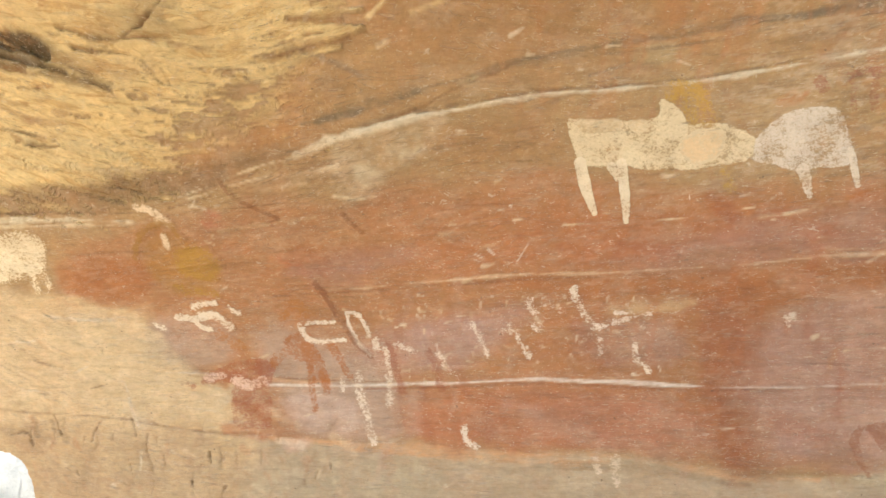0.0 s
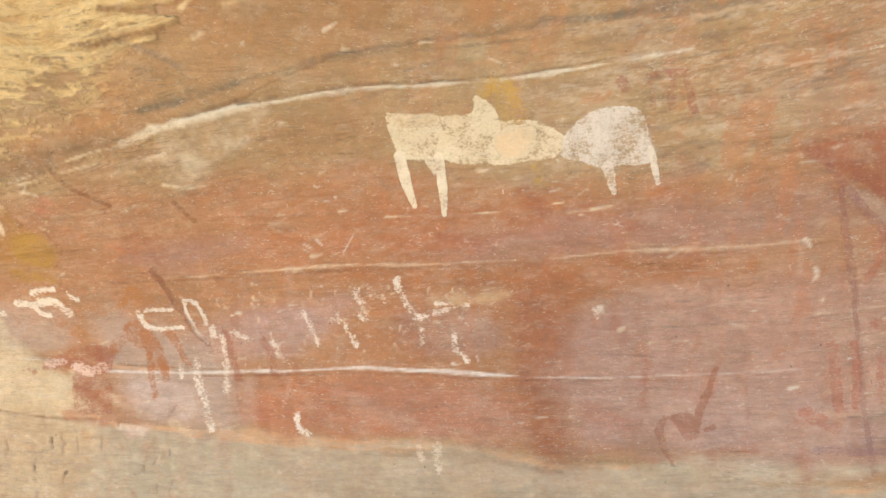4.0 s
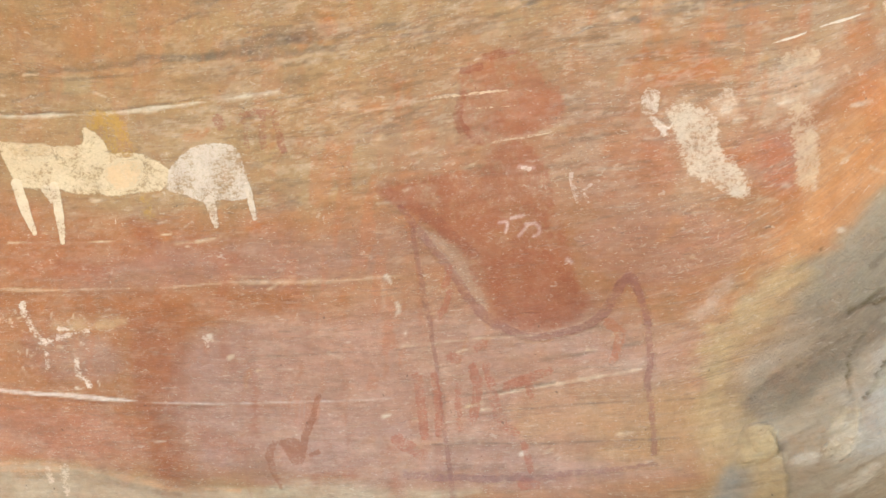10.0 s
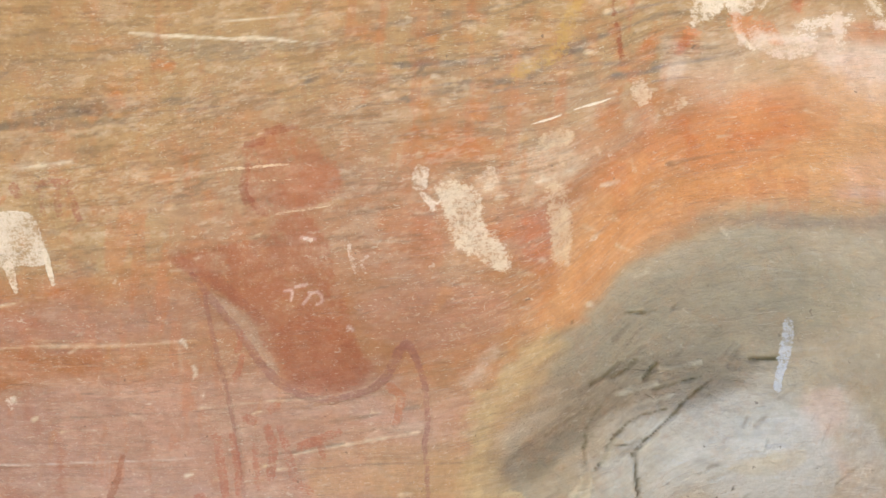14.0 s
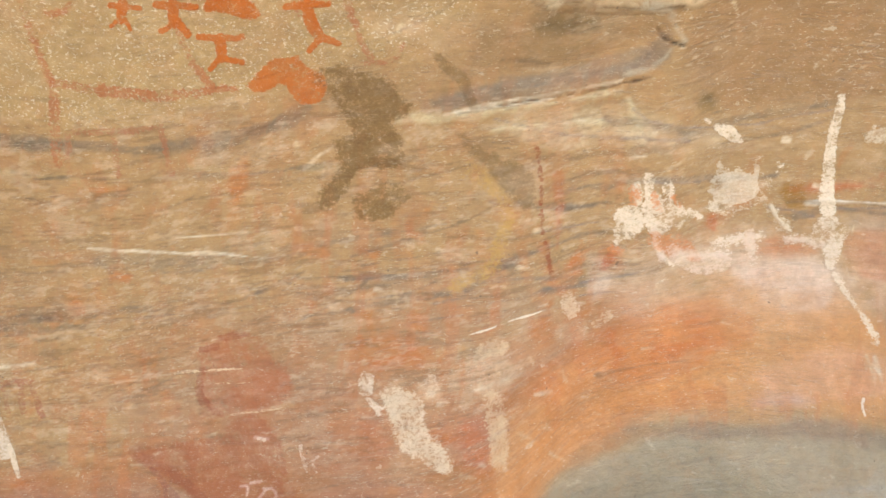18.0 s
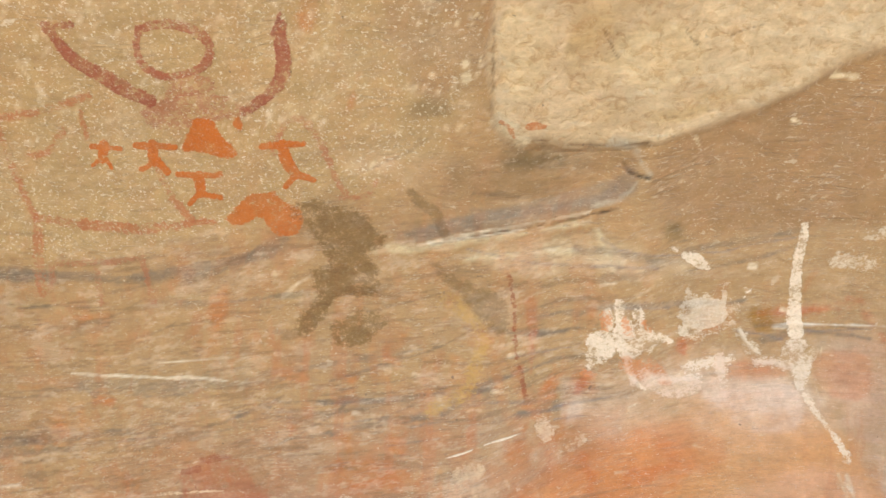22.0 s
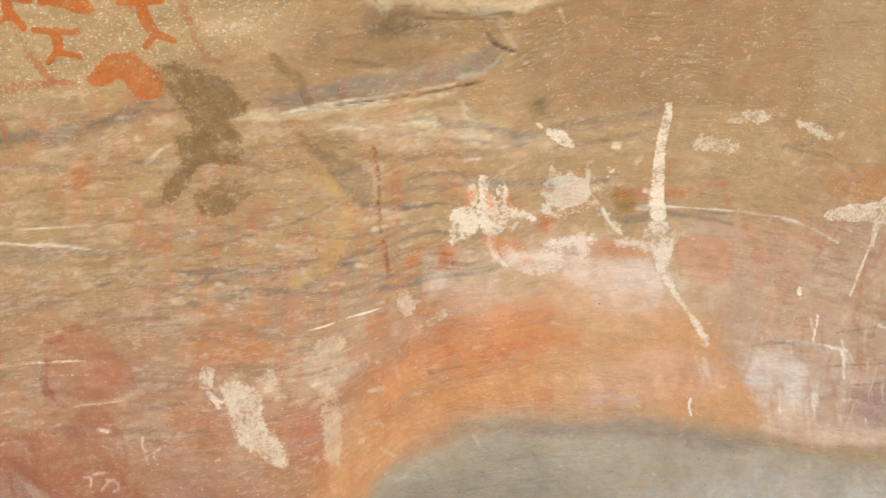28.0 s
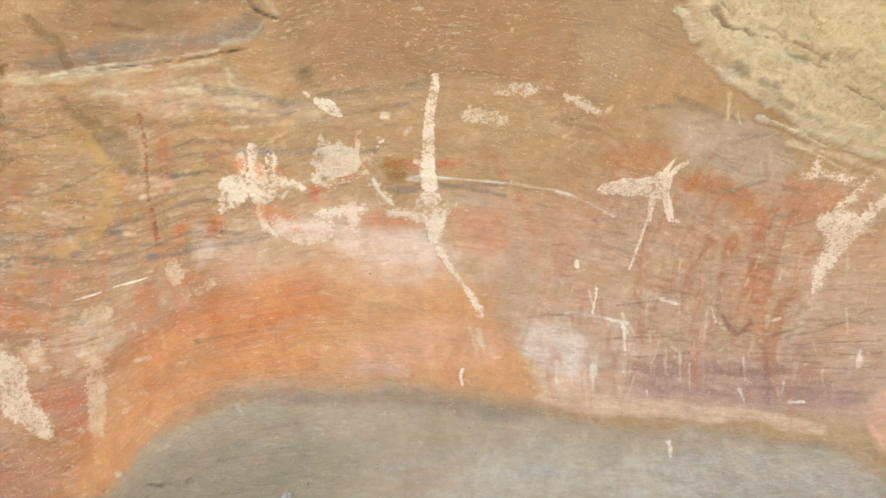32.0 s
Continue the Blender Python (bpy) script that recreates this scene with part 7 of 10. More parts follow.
scatter(40, -1.95, -0.8, 1.98, 2.6, ((112, 80, 46), (96, 70, 42)), (0.012, 0.05), along_fan, (0.0012, 0.0024), (0.4, 0.8), below_cream, lift=-0.004)
scatter(34, -2.0, -0.95, 1.12, 1.42, ((122, 92, 58), (146, 108, 68), (108, 82, 54)), (0.012, 0.05), (-125, -60), (0.0014, 0.0032), (0.25, 0.55), lift=-0.004)
scatter(60, -2.0, -0.9, 1.12, 1.7, ((240, 210, 166), (232, 194, 146), (206, 160, 112)), (0.02, 0.09), (-60, 30), (0.003, 0.009), (0.25, 0.55), lambda x, z: x > -1.3 and z > 1.4)
scatter(90, -2.0, -0.9, 1.12, 1.42, ((236, 206, 160), (150, 112, 74), (206, 150, 104)), (0.01, 0.04), (-130, -50), (0.003, 0.008), (0.2, 0.45))
scatter(80, 2.1, 3.1, 1.95, 2.45, ((180, 108, 60), (190, 118, 66), (168, 104, 74)), (0.04, 0.18), (-115, -75), (0.003, 0.008), (0.2, 0.42))
scatter(90, 1.9, 3.1, 1.8, 2.3, NICKS, (0.015, 0.08), (-110, -70), (0.0018, 0.0042), (0.3, 0.7), on_grey)
scatter(70, 2.35, 3.1, 2.45, 2.8, ((166, 138, 88), (150, 122, 76), (244, 220, 170), (238, 210, 156)), (0.012, 0.06), (-50, -10), (0.0016, 0.004), (0.3, 0.65), lambda x, z: z < 2.4 + 0.35 * (2.75 - x))

scatter(110, -0.95, -0.12, 1.50, 1.69, NICKS, (0.003, 0.016), (-110, 20), (0.0014, 0.0032), (0.5, 0.9))
scatter(170, 0.30, 0.86, 2.66, 2.80, NICKS, (0.003, 0.012), (-40, 40), (0.0014, 0.0034), (0.4, 0.9))
scatter(70, 0.40, 0.79, 2.75, 2.82, NICKS, (0.003, 0.012), (-15, 20), (0.0014, 0.003), (0.4, 0.9))
scatter(60, 0.99, 1.18, 2.64, 2.80, NICKS, (0.002, 0.008), (-20, 20), (0.0012, 0.0026), (0.4, 0.9))
scatter(80, 1.46, 1.90, 2.54, 2.61, NICKS, (0.003, 0.012), (-20, 20), (0.0014, 0.003), (0.4, 0.9))

# mottling: worn pale plaster, red blotches, grey skin and dark threads along the beds, at two scales
THREADED = sstep(-0.4, 0.3, X) * (1 - sstep(1.35, 1.8, X)) * sstep(1.80, 1.95, Z) * (1 - sstep(2.50, 2.58, Z))
THREADED = 0.40 + 0.5 * THREADED + 0.25 * sstep(2.0, 2.3, X) * sstep(1.92, 2.0, Z) * (1 - sstep(2.35, 2.45, Z))
THREADED = THREADED * (1 - 0.65 * sstep(1.15, 1.3, X) * (1 - sstep(2.0, 2.2, X)) * (1 - sstep(2.12, 2.24, Z)))
THREADED = THREADED * (1 - 0.6 * sstep(2.42, 2.52, Z) * sstep(1.3, 1.5, X))
for rgb, field, lo, hi, a in (((206, 128, 72), fbm(X, Z, 0.11, 0.09, 2, 5, 0.75), 0.51, 0.64, 0.24), ((196, 118, 66), fbm(X, Z, 0.035, 0.05, 3, 4, 0.75), 0.56, 0.66, 0.26),
                              ((148, 122, 102), fbm(X, BED, 0.20, 0.05, 4, 5, 0.75), 0.53, 0.66, 0.30), ((230, 202, 166), fbm(X, BED, 0.10, 0.035, 6, 5, 0.8), 0.55, 0.66, 0.34),
                              ((236, 208, 174), fbm(X, BED, 0.045, 0.012, 1, 4, 0.8), 0.58, 0.67, 0.34), ((118, 92, 66), fbm(X, BED, 0.11, 0.011, 5, 4, 0.8), 0.57, 0.66, 0.46)):
    q = (sstep(lo, hi, field) * a * (1 - 0.6 * ROUGH) * THREADED)[..., None]
    COLOUR[:] = COLOUR * (1 - q) + lin(rgb) * q
runs = sstep(0.54, 0.66, fbm(X + 0.03 * MISC, Z + 0.1 * GRIT, 0.030, 0.10, 3, 4)) * sstep(0.46, 0.62, fbm(X, Z, 0.3, 0.25, 5, 2))
runs *= sstep(-0.9, 0.3, X) * (1 - sstep(1.6, 2.6, X)) * sstep(1.25, 1.5, Z) * (1 - sstep(2.3, 2.5, Z)) * (1 - sstep(0.4, 0.5, ROUGH))
COLOUR[:] = COLOUR * (1 - 0.30 * runs[..., None]) + lin((200, 118, 66)) * 0.30 * runs[..., None]

# the grain of the cream rock follows its feathering
weave = (1 - sstep(-0.6, -0.3, X)) * sstep(0.55, 0.85, ROUGH) * sstep(1.75, 1.95, Z)
BED += weave * (Z - 0.31 * (X + 1.2) ** 2 + 0.1 - BED)

# relief: beds in low steps, flaky skin where the rock is bare
Y += -LIFT
Y -= 0.010 * (fbm(X, S, 0.5, 0.05, 3, 3) - 0.5) * (1 - 0.5 * ROUGH) + 0.05 * (fbm(X, Z, 0.5, 0.4, 1, 2) - 0.5) * np.clip(ROUGH, 0.2, 1)
left = 1 - sstep(-0.6, -0.3, X)
flake = left * (FAN - 0.5) * 1.3 + (1 - left) * (np.abs(fbm(X + 0.3 * Z, Z, 0.14, 0.07, 2, 5, 0.62) - 0.5) * -2.2 + 0.3)
Y -= np.clip(ROUGH - 0.45, 0, 1) * 0.055 * flake
Y -= 0.004 * (FINE - 0.5) * (0.3 + ROUGH)
gx, gz = np.gradient(Y, XS, axis=0), np.gradient(Y, ZS, axis=1)
NL = np.sqrt(gx * gx + 1 + gz * gz)
NX, NY, NZ = gx / NL, -1 / NL, gz / NL


# ---- materials ----
def material(name):
    m = bpy.data.materials.new(name)
    m.use_nodes = True
    return m, m.node_tree.nodes, m.node_tree.links, m.node_tree.nodes["Principled BSDF"]


def attribute(nodes, name):
    n = nodes.new("ShaderNodeAttribute")
    n.attribute_name = name
    return n


def noise_node(nodes, links, vector, scale, detail=4.0, rough=0.6, stretch=(1, 1, 1), warp=0.0):
    mp = nodes.new("ShaderNodeMapping")
    mp.inputs["Scale"].default_value = stretch
    links.new(vector, mp.inputs["Vector"])
    n = nodes.new("ShaderNodeTexNoise")
    n.inputs["Scale"].default_value, n.inputs["Detail"].default_value, n.inputs["Roughness"].default_value = scale, detail, rough
    n.inputs["Distortion"].default_value = warp
    links.new(mp.outputs[0], n.inputs["Vector"])
    return n.outputs["Fac"]


def ramp(nodes, links, value, lo, hi, out_lo=0.0, out_hi=1.0):
    n = nodes.new("ShaderNodeMapRange")
    n.interpolation_type = "SMOOTHSTEP"
    for key, v in zip(("From Min", "From Max", "To Min", "To Max"), (lo, hi, out_lo, out_hi)):
        n.inputs[key].default_value = v
    links.new(value, n.inputs["Value"])
    return n.outputs[0]


def maths(nodes, links, op, a, b=0.0, clamp=False):
    n = nodes.new("ShaderNodeMath")
    n.operation, n.use_clamp = op, clamp
    for slot, v in zip(n.inputs, (a, b)):
        if isinstance(v, (int, float)):
            slot.default_value = v
        else:
            links.new(v, slot)
    return n.outputs[0]


def mixed(nodes, links, fac, a, b, mode="MIX"):
    n = nodes.new("ShaderNodeMix")
    n.data_type, n.blend_type = "RGBA", mode
    for slot, v in zip((n.inputs[0], n.inputs[6], n.inputs[7]), (fac, a, b)):
        if isinstance(v, (int, float)):
            slot.default_value = v
        elif isinstance(v, tuple):
            slot.default_value = (*v[:3], 1)
        else:
            links.new(v, slot)
    return n.outputs[2]


def rock_surface(nodes, links):
    """What wall and paint share: the weathered rock's colour, the grain for a coat of paint, and the relief."""
    bed = attribute(nodes, "bed").outputs["Vector"]
    geo = nodes.new("ShaderNodeNewGeometry").outputs["Position"]
    col = attribute(nodes, "pigment").outputs["Color"]
    rough = attribute(nodes, "rough").outputs["Fac"]
    fleck = attribute(nodes, "fleck").outputs["Fac"]

    def noisy(vector, *more):
        return noise_node(nodes, links, vector, *more)

    def times(a, b):
        return maths(nodes, links, "MULTIPLY", a, b)

    streak = noisy(bed, 1.0, 6.0, 0.65, (22, 95, 1), 0.8)
    hair = noisy(bed, 1.0, 5.0, 0.6, (40, 420, 1), 0.5)
    grain = noisy(geo, 180.0, 4.0, 0.7)
    patch = noisy(geo, 11.0, 6.0, 0.65)
    smooth = maths(nodes, links, "SUBTRACT", 1.0, rough, True)
    tone = times(ramp(nodes, links, streak, 0.38, 0.62, 0.965, 1.03), ramp(nodes, links, hair, 0.38, 0.62, 0.975, 1.02))
    tone = times(tone, ramp(nodes, links, patch, 0.38, 0.62, 0.94, 1.05))
    mottle = noisy(geo, 44.0, 5.0, 0.62, (1, 1, 1.25), 0.4)
    tone = times(tone, ramp(nodes, links, mottle, 0.40, 0.60, 0.96, 1.035))
    tone = times(tone, ramp(nodes, links, grain, 0.30, 0.70, 0.965, 1.035))
    grey = nodes.new("ShaderNodeCombineColor")
    for k in range(3):
        links.new(tone, grey.inputs[k])
    col = mixed(nodes, links, 1.0, col, grey.outputs[0], "MULTIPLY")
    warm = noisy(geo, 26.0, 6.0, 0.75)
    col = mixed(nodes, links, ramp(nodes, links, warm, 0.51, 0.63, 0.0, 0.13), col, (0.44, 0.21, 0.085))
    cool = noisy(bed, 1.0, 6.0, 0.75, (26, 52, 1), 0.9)
    col = mixed(nodes, links, ramp(nodes, links, cool, 0.52, 0.64, 0.0, 0.10), col, (0.36, 0.27, 0.20))
    where = times(ramp(nodes, links, noisy(geo, 5.0, 3.0, 0.6), 0.40, 0.60), ramp(nodes, links, fleck, 0.08, 0.28, 0.15, 1.0))
    pale = noisy(bed, 1.0, 5.0, 0.7, (65, 230, 1), 0.9)
    col = mixed(nodes, links, times(ramp(nodes, links, pale, 0.585, 0.63, 0.0, 0.42), where), col, (0.62, 0.49, 0.34))
    dark = noisy(bed, 1.0, 5.0, 0.7, (38, 360, 1), 0.9)
    col = mixed(nodes, links, times(ramp(nodes, links, dark, 0.585, 0.63, 0.0, 0.42), where), col, (0.17, 0.125, 0.09))
    # hairline bedding seams, broken, with a pale lip
    swell = noisy(bed, 1.0, 3.0, 0.55, (2.2, 19, 1), 0.0)
    turn = maths(nodes, links, "FRACT", times(swell, 24.0))
    gate = times(ramp(nodes, links, noisy(bed, 1.0, 4.0, 0.7, (9, 30, 1), 0.3), 0.46, 0.60), smooth)
    seam = times(ramp(nodes, links, turn, 0.0, 0.13, 1.0, 0.0), gate)
    rim = times(ramp(nodes, links, turn, 0.84, 0.99), gate)
    col = mixed(nodes, links, times(rim, 0.26), col, (0.64, 0.53, 0.38))
    col = mixed(nodes, links, times(seam, 0.42), col, (0.19, 0.15, 0.125))
    # small pale chips, each a few millimetres, thick on the sandy parts
    dash = noisy(bed, 1.0, 2.0, 0.5, (75, 330, 1), 0.3)
    dashes = times(ramp(nodes, links, dash, 0.68, 0.715), ramp(nodes, links, patch, 0.40, 0.55))
    fine = noisy(geo, 150.0, 3.0, 0.6, (1, 1, 1.6))
    spots = times(ramp(nodes, links, maths(nodes, links, "ADD", fine, times(fleck, 0.135)), 0.69, 0.76), ramp(nodes, links, warm, 0.30, 0.62, 0.35, 1.0))
    crumbs = times(ramp(nodes, links, noisy(geo, 46.0, 4.0, 0.6, (1, 1, 2.0), 0.6), 0.635, 0.675), ramp(nodes, links, patch, 0.44, 0.58))
    chips = maths(nodes, links, "MAXIMUM", maths(nodes, links, "MAXIMUM", spots, dashes), times(crumbs, 0.8))
    col = mixed(nodes, links, maths(nodes, links, "MULTIPLY", chips, maths(nodes, links, "ADD", times(fleck, 0.62), 0.14), True), col, (0.76, 0.65, 0.48))
    pits = ramp(nodes, links, noisy(geo, 60.0, 2.0, 0.5), 0.74, 0.78)
    col = mixed(nodes, links, times(pits, 0.6), col, (0.13, 0.09, 0.06))
    apart = nodes.new("ShaderNodeSeparateXYZ")
    links.new(geo, apart.inputs[0])
    east = ramp(nodes, links, apart.outputs[0], -0.6, -0.3)
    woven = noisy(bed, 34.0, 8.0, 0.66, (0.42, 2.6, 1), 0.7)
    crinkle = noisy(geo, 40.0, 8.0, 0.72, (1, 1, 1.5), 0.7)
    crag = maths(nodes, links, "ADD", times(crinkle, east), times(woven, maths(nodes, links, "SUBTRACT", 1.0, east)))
    # shade in the crag's low spots, mixed into the colour where rock is rough
    hollow_shade = times(ramp(nodes, links, crag, 0.38, 0.50, 0.6, 0.0), ramp(nodes, links, rough, 0.70, 0.95))
    col = mixed(nodes, links, hollow_shade, col, mixed(nodes, links, 1.0, col, (0.74, 0.61, 0.47), "MULTIPLY"))
    h = maths(nodes, links, "ADD", times(cool, 0.45), times(grain, 0.22))
    h = maths(nodes, links, "ADD", h, times(maths(nodes, links, "SUBTRACT", rim, seam), 0.35))
    h = maths(nodes, links, "ADD", h, times(chips, times(fleck, 0.5)))
    h = maths(nodes, links, "ADD", h, times(times(crag, maths(nodes, links, "POWER", rough, 1.5)), 6.5))
    return col, h, (bed, geo, fine, patch, grain)


def finish(nodes, links, bsdf, col, h, rough):
    links.new(col, bsdf.inputs["Base Color"])
    bsdf.inputs["Roughness"].default_value = rough
    bsdf.inputs["Specular IOR Level"].default_value = 0.25
    bump = nodes.new("ShaderNodeBump")
    bump.inputs["Strength"].default_value, bump.inputs["Distance"].default_value = 0.6, 0.008
    links.new(h, bump.inputs["Height"])
    links.new(bump.outputs[0], bsdf.inputs["Normal"])


def rock_material():
    m, nodes, links, bsdf = material("painted_sandstone")
    col, h, _ = rock_surface(nodes, links)
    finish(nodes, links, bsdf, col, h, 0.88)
    return m


PAINTS = {}


def paint(rgb, opacity=0.85, ragged=0.6, wear=0.4):
    """A worn mineral pigment soaked into the rock, which shows where the coat is thin or has flaked off."""
    key = (tuple(rgb), opacity, ragged, wear)
    if key in PAINTS:
        return PAINTS[key]
    m, nodes, links, bsdf = material("mineral_paint")
    col, h, (bed, geo, fine, patch, grain) = rock_surface(nodes, links)
    cover = attribute(nodes, "cover").outputs["Fac"]

    def times(a, b):
        return maths(nodes, links, "MULTIPLY", a, b)

    flake = noise_node(nodes, links, bed, 1.0, 6.0, 0.7, (95, 210, 1), 0.6)
    chip = noise_node(nodes, links, geo, 130.0, 5.0, 0.7)
    big = noise_node(nodes, links, geo, 16.0, 5.0, 0.7)
    rag = maths(nodes, links, "ADD", times(flake, 0.4), maths(nodes, links, "ADD", times(chip, 0.4), times(big, 0.2)))
    edge = maths(nodes, links, "ADD", cover, times(maths(nodes, links, "SUBTRACT", rag, 0.5), ragged * 4.5))
    a = times(ramp(nodes, links, edge, 0.28, 0.70), ramp(nodes, links, cover, 0.03, 0.22))
    holes = times(ramp(nodes, links, rag, 0.40 + 0.14 * wear, 0.44 + 0.14 * wear, 1.0, 0.0), ramp(nodes, links, big, 0.44, 0.58, 1.0, 0.35))
    a = times(a, maths(nodes, links, "SUBTRACT", 1.0, times(holes, min(1.0, 0.35 + wear))))
    thin = ramp(nodes, links, big, 0.42, 0.58, 0.95 - 0.6 * wear, 0.98)
    grit = ramp(nodes, links, fine, 0.56, 0.64, 1.0, 1.0 - 0.5 * wear)
    a = times(times(a, times(thin, grit)), opacity)
    c = tuple(float(v) for v in lin(rgb))
    tone = times(ramp(nodes, links, patch, 0.28, 0.72, 0.93, 1.06), ramp(nodes, links, grain, 0.25, 0.75, 0.93, 1.07))
    grey = nodes.new("ShaderNodeCombineColor")
    for k in range(3):
        links.new(tone, grey.inputs[k])
    coat = mixed(nodes, links, 1.0, c, grey.outputs[0], "MULTIPLY")
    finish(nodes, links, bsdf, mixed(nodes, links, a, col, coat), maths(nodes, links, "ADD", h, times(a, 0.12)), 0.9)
    PAINTS[key] = m
    return m


def plain_rock(name, rgb, scale=6.0):
    m, nodes, links, bsdf = material(name)
    geo = nodes.new("ShaderNodeNewGeometry").outputs["Position"]
    big, small = noise_node(nodes, links, geo, scale, 8.0, 0.65), noise_node(nodes, links, geo, scale * 14, 6.0, 0.7)
    c = tuple(float(v) for v in lin(rgb))
    col = mixed(nodes, links, ramp(nodes, links, big, 0.3, 0.7), tuple(v * 0.7 for v in c), tuple(min(v * 1.15, 0.9) for v in c))
    col = mixed(nodes, links, ramp(nodes, links, small, 0.5, 0.75, 0, 0.5), col, tuple(v * 0.55 for v in c))
    links.new(col, bsdf.inputs["Base Color"])
    bsdf.inputs["Roughness"].default_value = 0.9
    bump = nodes.new("ShaderNodeBump")
    bump.inputs["Strength"].default_value, bump.inputs["Distance"].default_value = 0.7, 0.03
    links.new(maths(nodes, links, "ADD", big, maths(nodes, links, "MULTIPLY", small, 0.3)), bump.inputs["Height"])
    links.new(bump.outputs[0], bsdf.inputs["Normal"])
    return m


ROCK = rock_material()
BARE = plain_rock("bare_sandstone", (195, 172, 140))
PALE = plain_rock("pale_rock", (240, 232, 215))
SOIL = plain_rock("dry_soil", (205, 190, 165), 1.5)


def sheet(name, co, quads, mat, floats=(), colours=(), vectors=()):
    """One mesh from arrays of corners and quads, with values at its corners."""
    me = bpy.data.meshes.new(name)
    me.vertices.add(len(co))
    me.vertices.foreach_set("co", np.ascontiguousarray(co, np.float32).ravel())
    me.loops.add(quads.size)
    me.loops.foreach_set("vertex_index", np.ascontiguousarray(quads, np.int32).ravel())
    me.polygons.add(len(quads))
    me.polygons.foreach_set("loop_start", np.arange(0, quads.size, 4, dtype=np.int32))
    me.polygons.foreach_set("use_smooth", np.ones(len(quads), bool))
    me.update(calc_edges=True)
    for key, v in floats:
        me.attributes.new(key, "FLOAT", "POINT").data.foreach_set("value", np.ascontiguousarray(v, np.float32).ravel())
    for key, v in colours:
        v = np.c_[v.reshape(-1, 3), np.ones(len(co))]
        me.attributes.new(key, "FLOAT_COLOR", "POINT").data.foreach_set("color", np.ascontiguousarray(v, np.float32).ravel())
    for key, v in vectors:
        me.attributes.new(key, "FLOAT_VECTOR", "POINT").data.foreach_set("vector", np.ascontiguousarray(v, np.float32).ravel())
    me.materials.append(mat)
    return me


def grid_quads(nx, nz, keep=None):
    i = np.arange(nx * nz).reshape(nx, nz)
    q = np.stack([i[:-1, :-1], i[1:, :-1], i[1:, 1:], i[:-1, 1:]], -1)
    return q[keep] if keep is not None else q.reshape(-1, 4)


# ---- the rock face and the rest of the shelter ----
MOUTH = [(-1.925, 1.182), (-1.930, 1.234), (-1.951, 1.286), (-1.988, 1.310), (-2.031, 1.314), (-2.164, 1.339), (-2.327, 1.314), (-2.385, 1.169), (-2.445, 0.948), (-1.912, 0.984)]
MOUTH_TOP = max(p[1] for p in MOUTH)
open_x = X + 0.03 * (fbm(X, Z, 0.1, 0.08, 2) - 0.5)
mouth = area_gap(open_x, Z, MOUTH, 1.0) < 0
cells = ~(mouth[:-1, :-1] | mouth[1:, :-1] | mouth[:-1, 1:] | mouth[1:, 1:])
shell = new("rock_wall", sheet("rock_wall", np.stack([X, Y, Z], -1).reshape(-1, 3), grid_quads(*X.shape, cells), ROCK,
            [("rough", ROUGH), ("fleck", FLECK)], [("pigment", COLOUR)], [("bed", np.stack([X, BED, 0 * X], -1))]))
tagged(shell, "leaning sandstone shelter wall, banded tan, ochre red and grey, with old paint", "rock wall", kind="structure")

# the back and the roof of the rock mass, coarse
bx, bz = np.r_[XS[0], np.arange(-2.7, XS[-1] - 0.1, 0.2), XS[-1]], np.arange(-0.15, 3.7, 0.15)
QX, QZ = np.meshgrid(bx, bz, indexing="ij")
QY = np.interp(QX, XS, np.maximum(Y[:, ::40].max(1), 0.2)) + 0.55 + 0.25 * fbm(QX, QZ, 1.2, 0.9, 2)
back_open = area_gap(QX, QZ, MOUTH, 1.0) < 0.7
cells = ~(back_open[:-1, :-1] & back_open[1:, 1:])
back = new("rock_back", sheet("rock_back", np.stack([QX, QY, QZ], -1).reshape(-1, 3), grid_quads(*QX.shape, cells)[:, ::-1], BARE))
tagged(back, "rough weathered sandstone behind the painted face", "rock", kind="structure")
EZ, ET = np.meshgrid(np.linspace(-0.15, 3.05, 60), np.linspace(0, 1, 8), indexing="ij")
for side, column in ((-1, 0), (1, -1)):
    e0, e1 = np.interp(EZ, ZS, Y[column]), np.interp(EZ, bz, QY[column])
    EY = e0 + (e1 - e0) * ET
    EX = XS[column] + side * 0.35 * np.sin(ET * 3.1416) * (0.6 + 0.8 * fbm(EY, EZ, 0.4, 0.3, 3))
    end_open = (EZ > MOUTH_TOP - 0.8) & (EZ < MOUTH_TOP) & (side < 0)
    cells = ~(end_open[:-1, :-1] & end_open[1:, 1:])
    end = new("rock_end", sheet("rock_end", np.stack([EX, EY, EZ], -1).reshape(-1, 3), grid_quads(*EZ.shape, cells), BARE))
    tagged(end, "weathered end of the sandstone mass where the shelter opens", "rock", kind="structure")
ct = np.linspace(0, 1, 30)
CX, CT = np.meshgrid(XS[::12], ct, indexing="ij")
y0, z0 = np.repeat(Y[::12, -1:], 30, 1), ZS[-1]
CY = y0 + (-2.5 - y0) * CT
CZ = z0 + 0.55 * CT**0.8 + 0.12 * (fbm(CX, CY, 0.6, 0.5, 1) - 0.5) * np.minimum(CT * 4, 1)
roof_under = np.stack([CX, CY, CZ], -1)
TT = np.linspace(0, 1, 12)
lipx, lipz = CX[:, -1], CZ[:, -1]
over = np.stack([np.repeat(lipx[:, None], 12, 1), -2.5 + 5.8 * TT[None] + 0 * lipx[:, None],
                 lipz[:, None] + 0.35 * np.sin(TT * 3.1)[None] + 0.25 * TT[None]], -1)
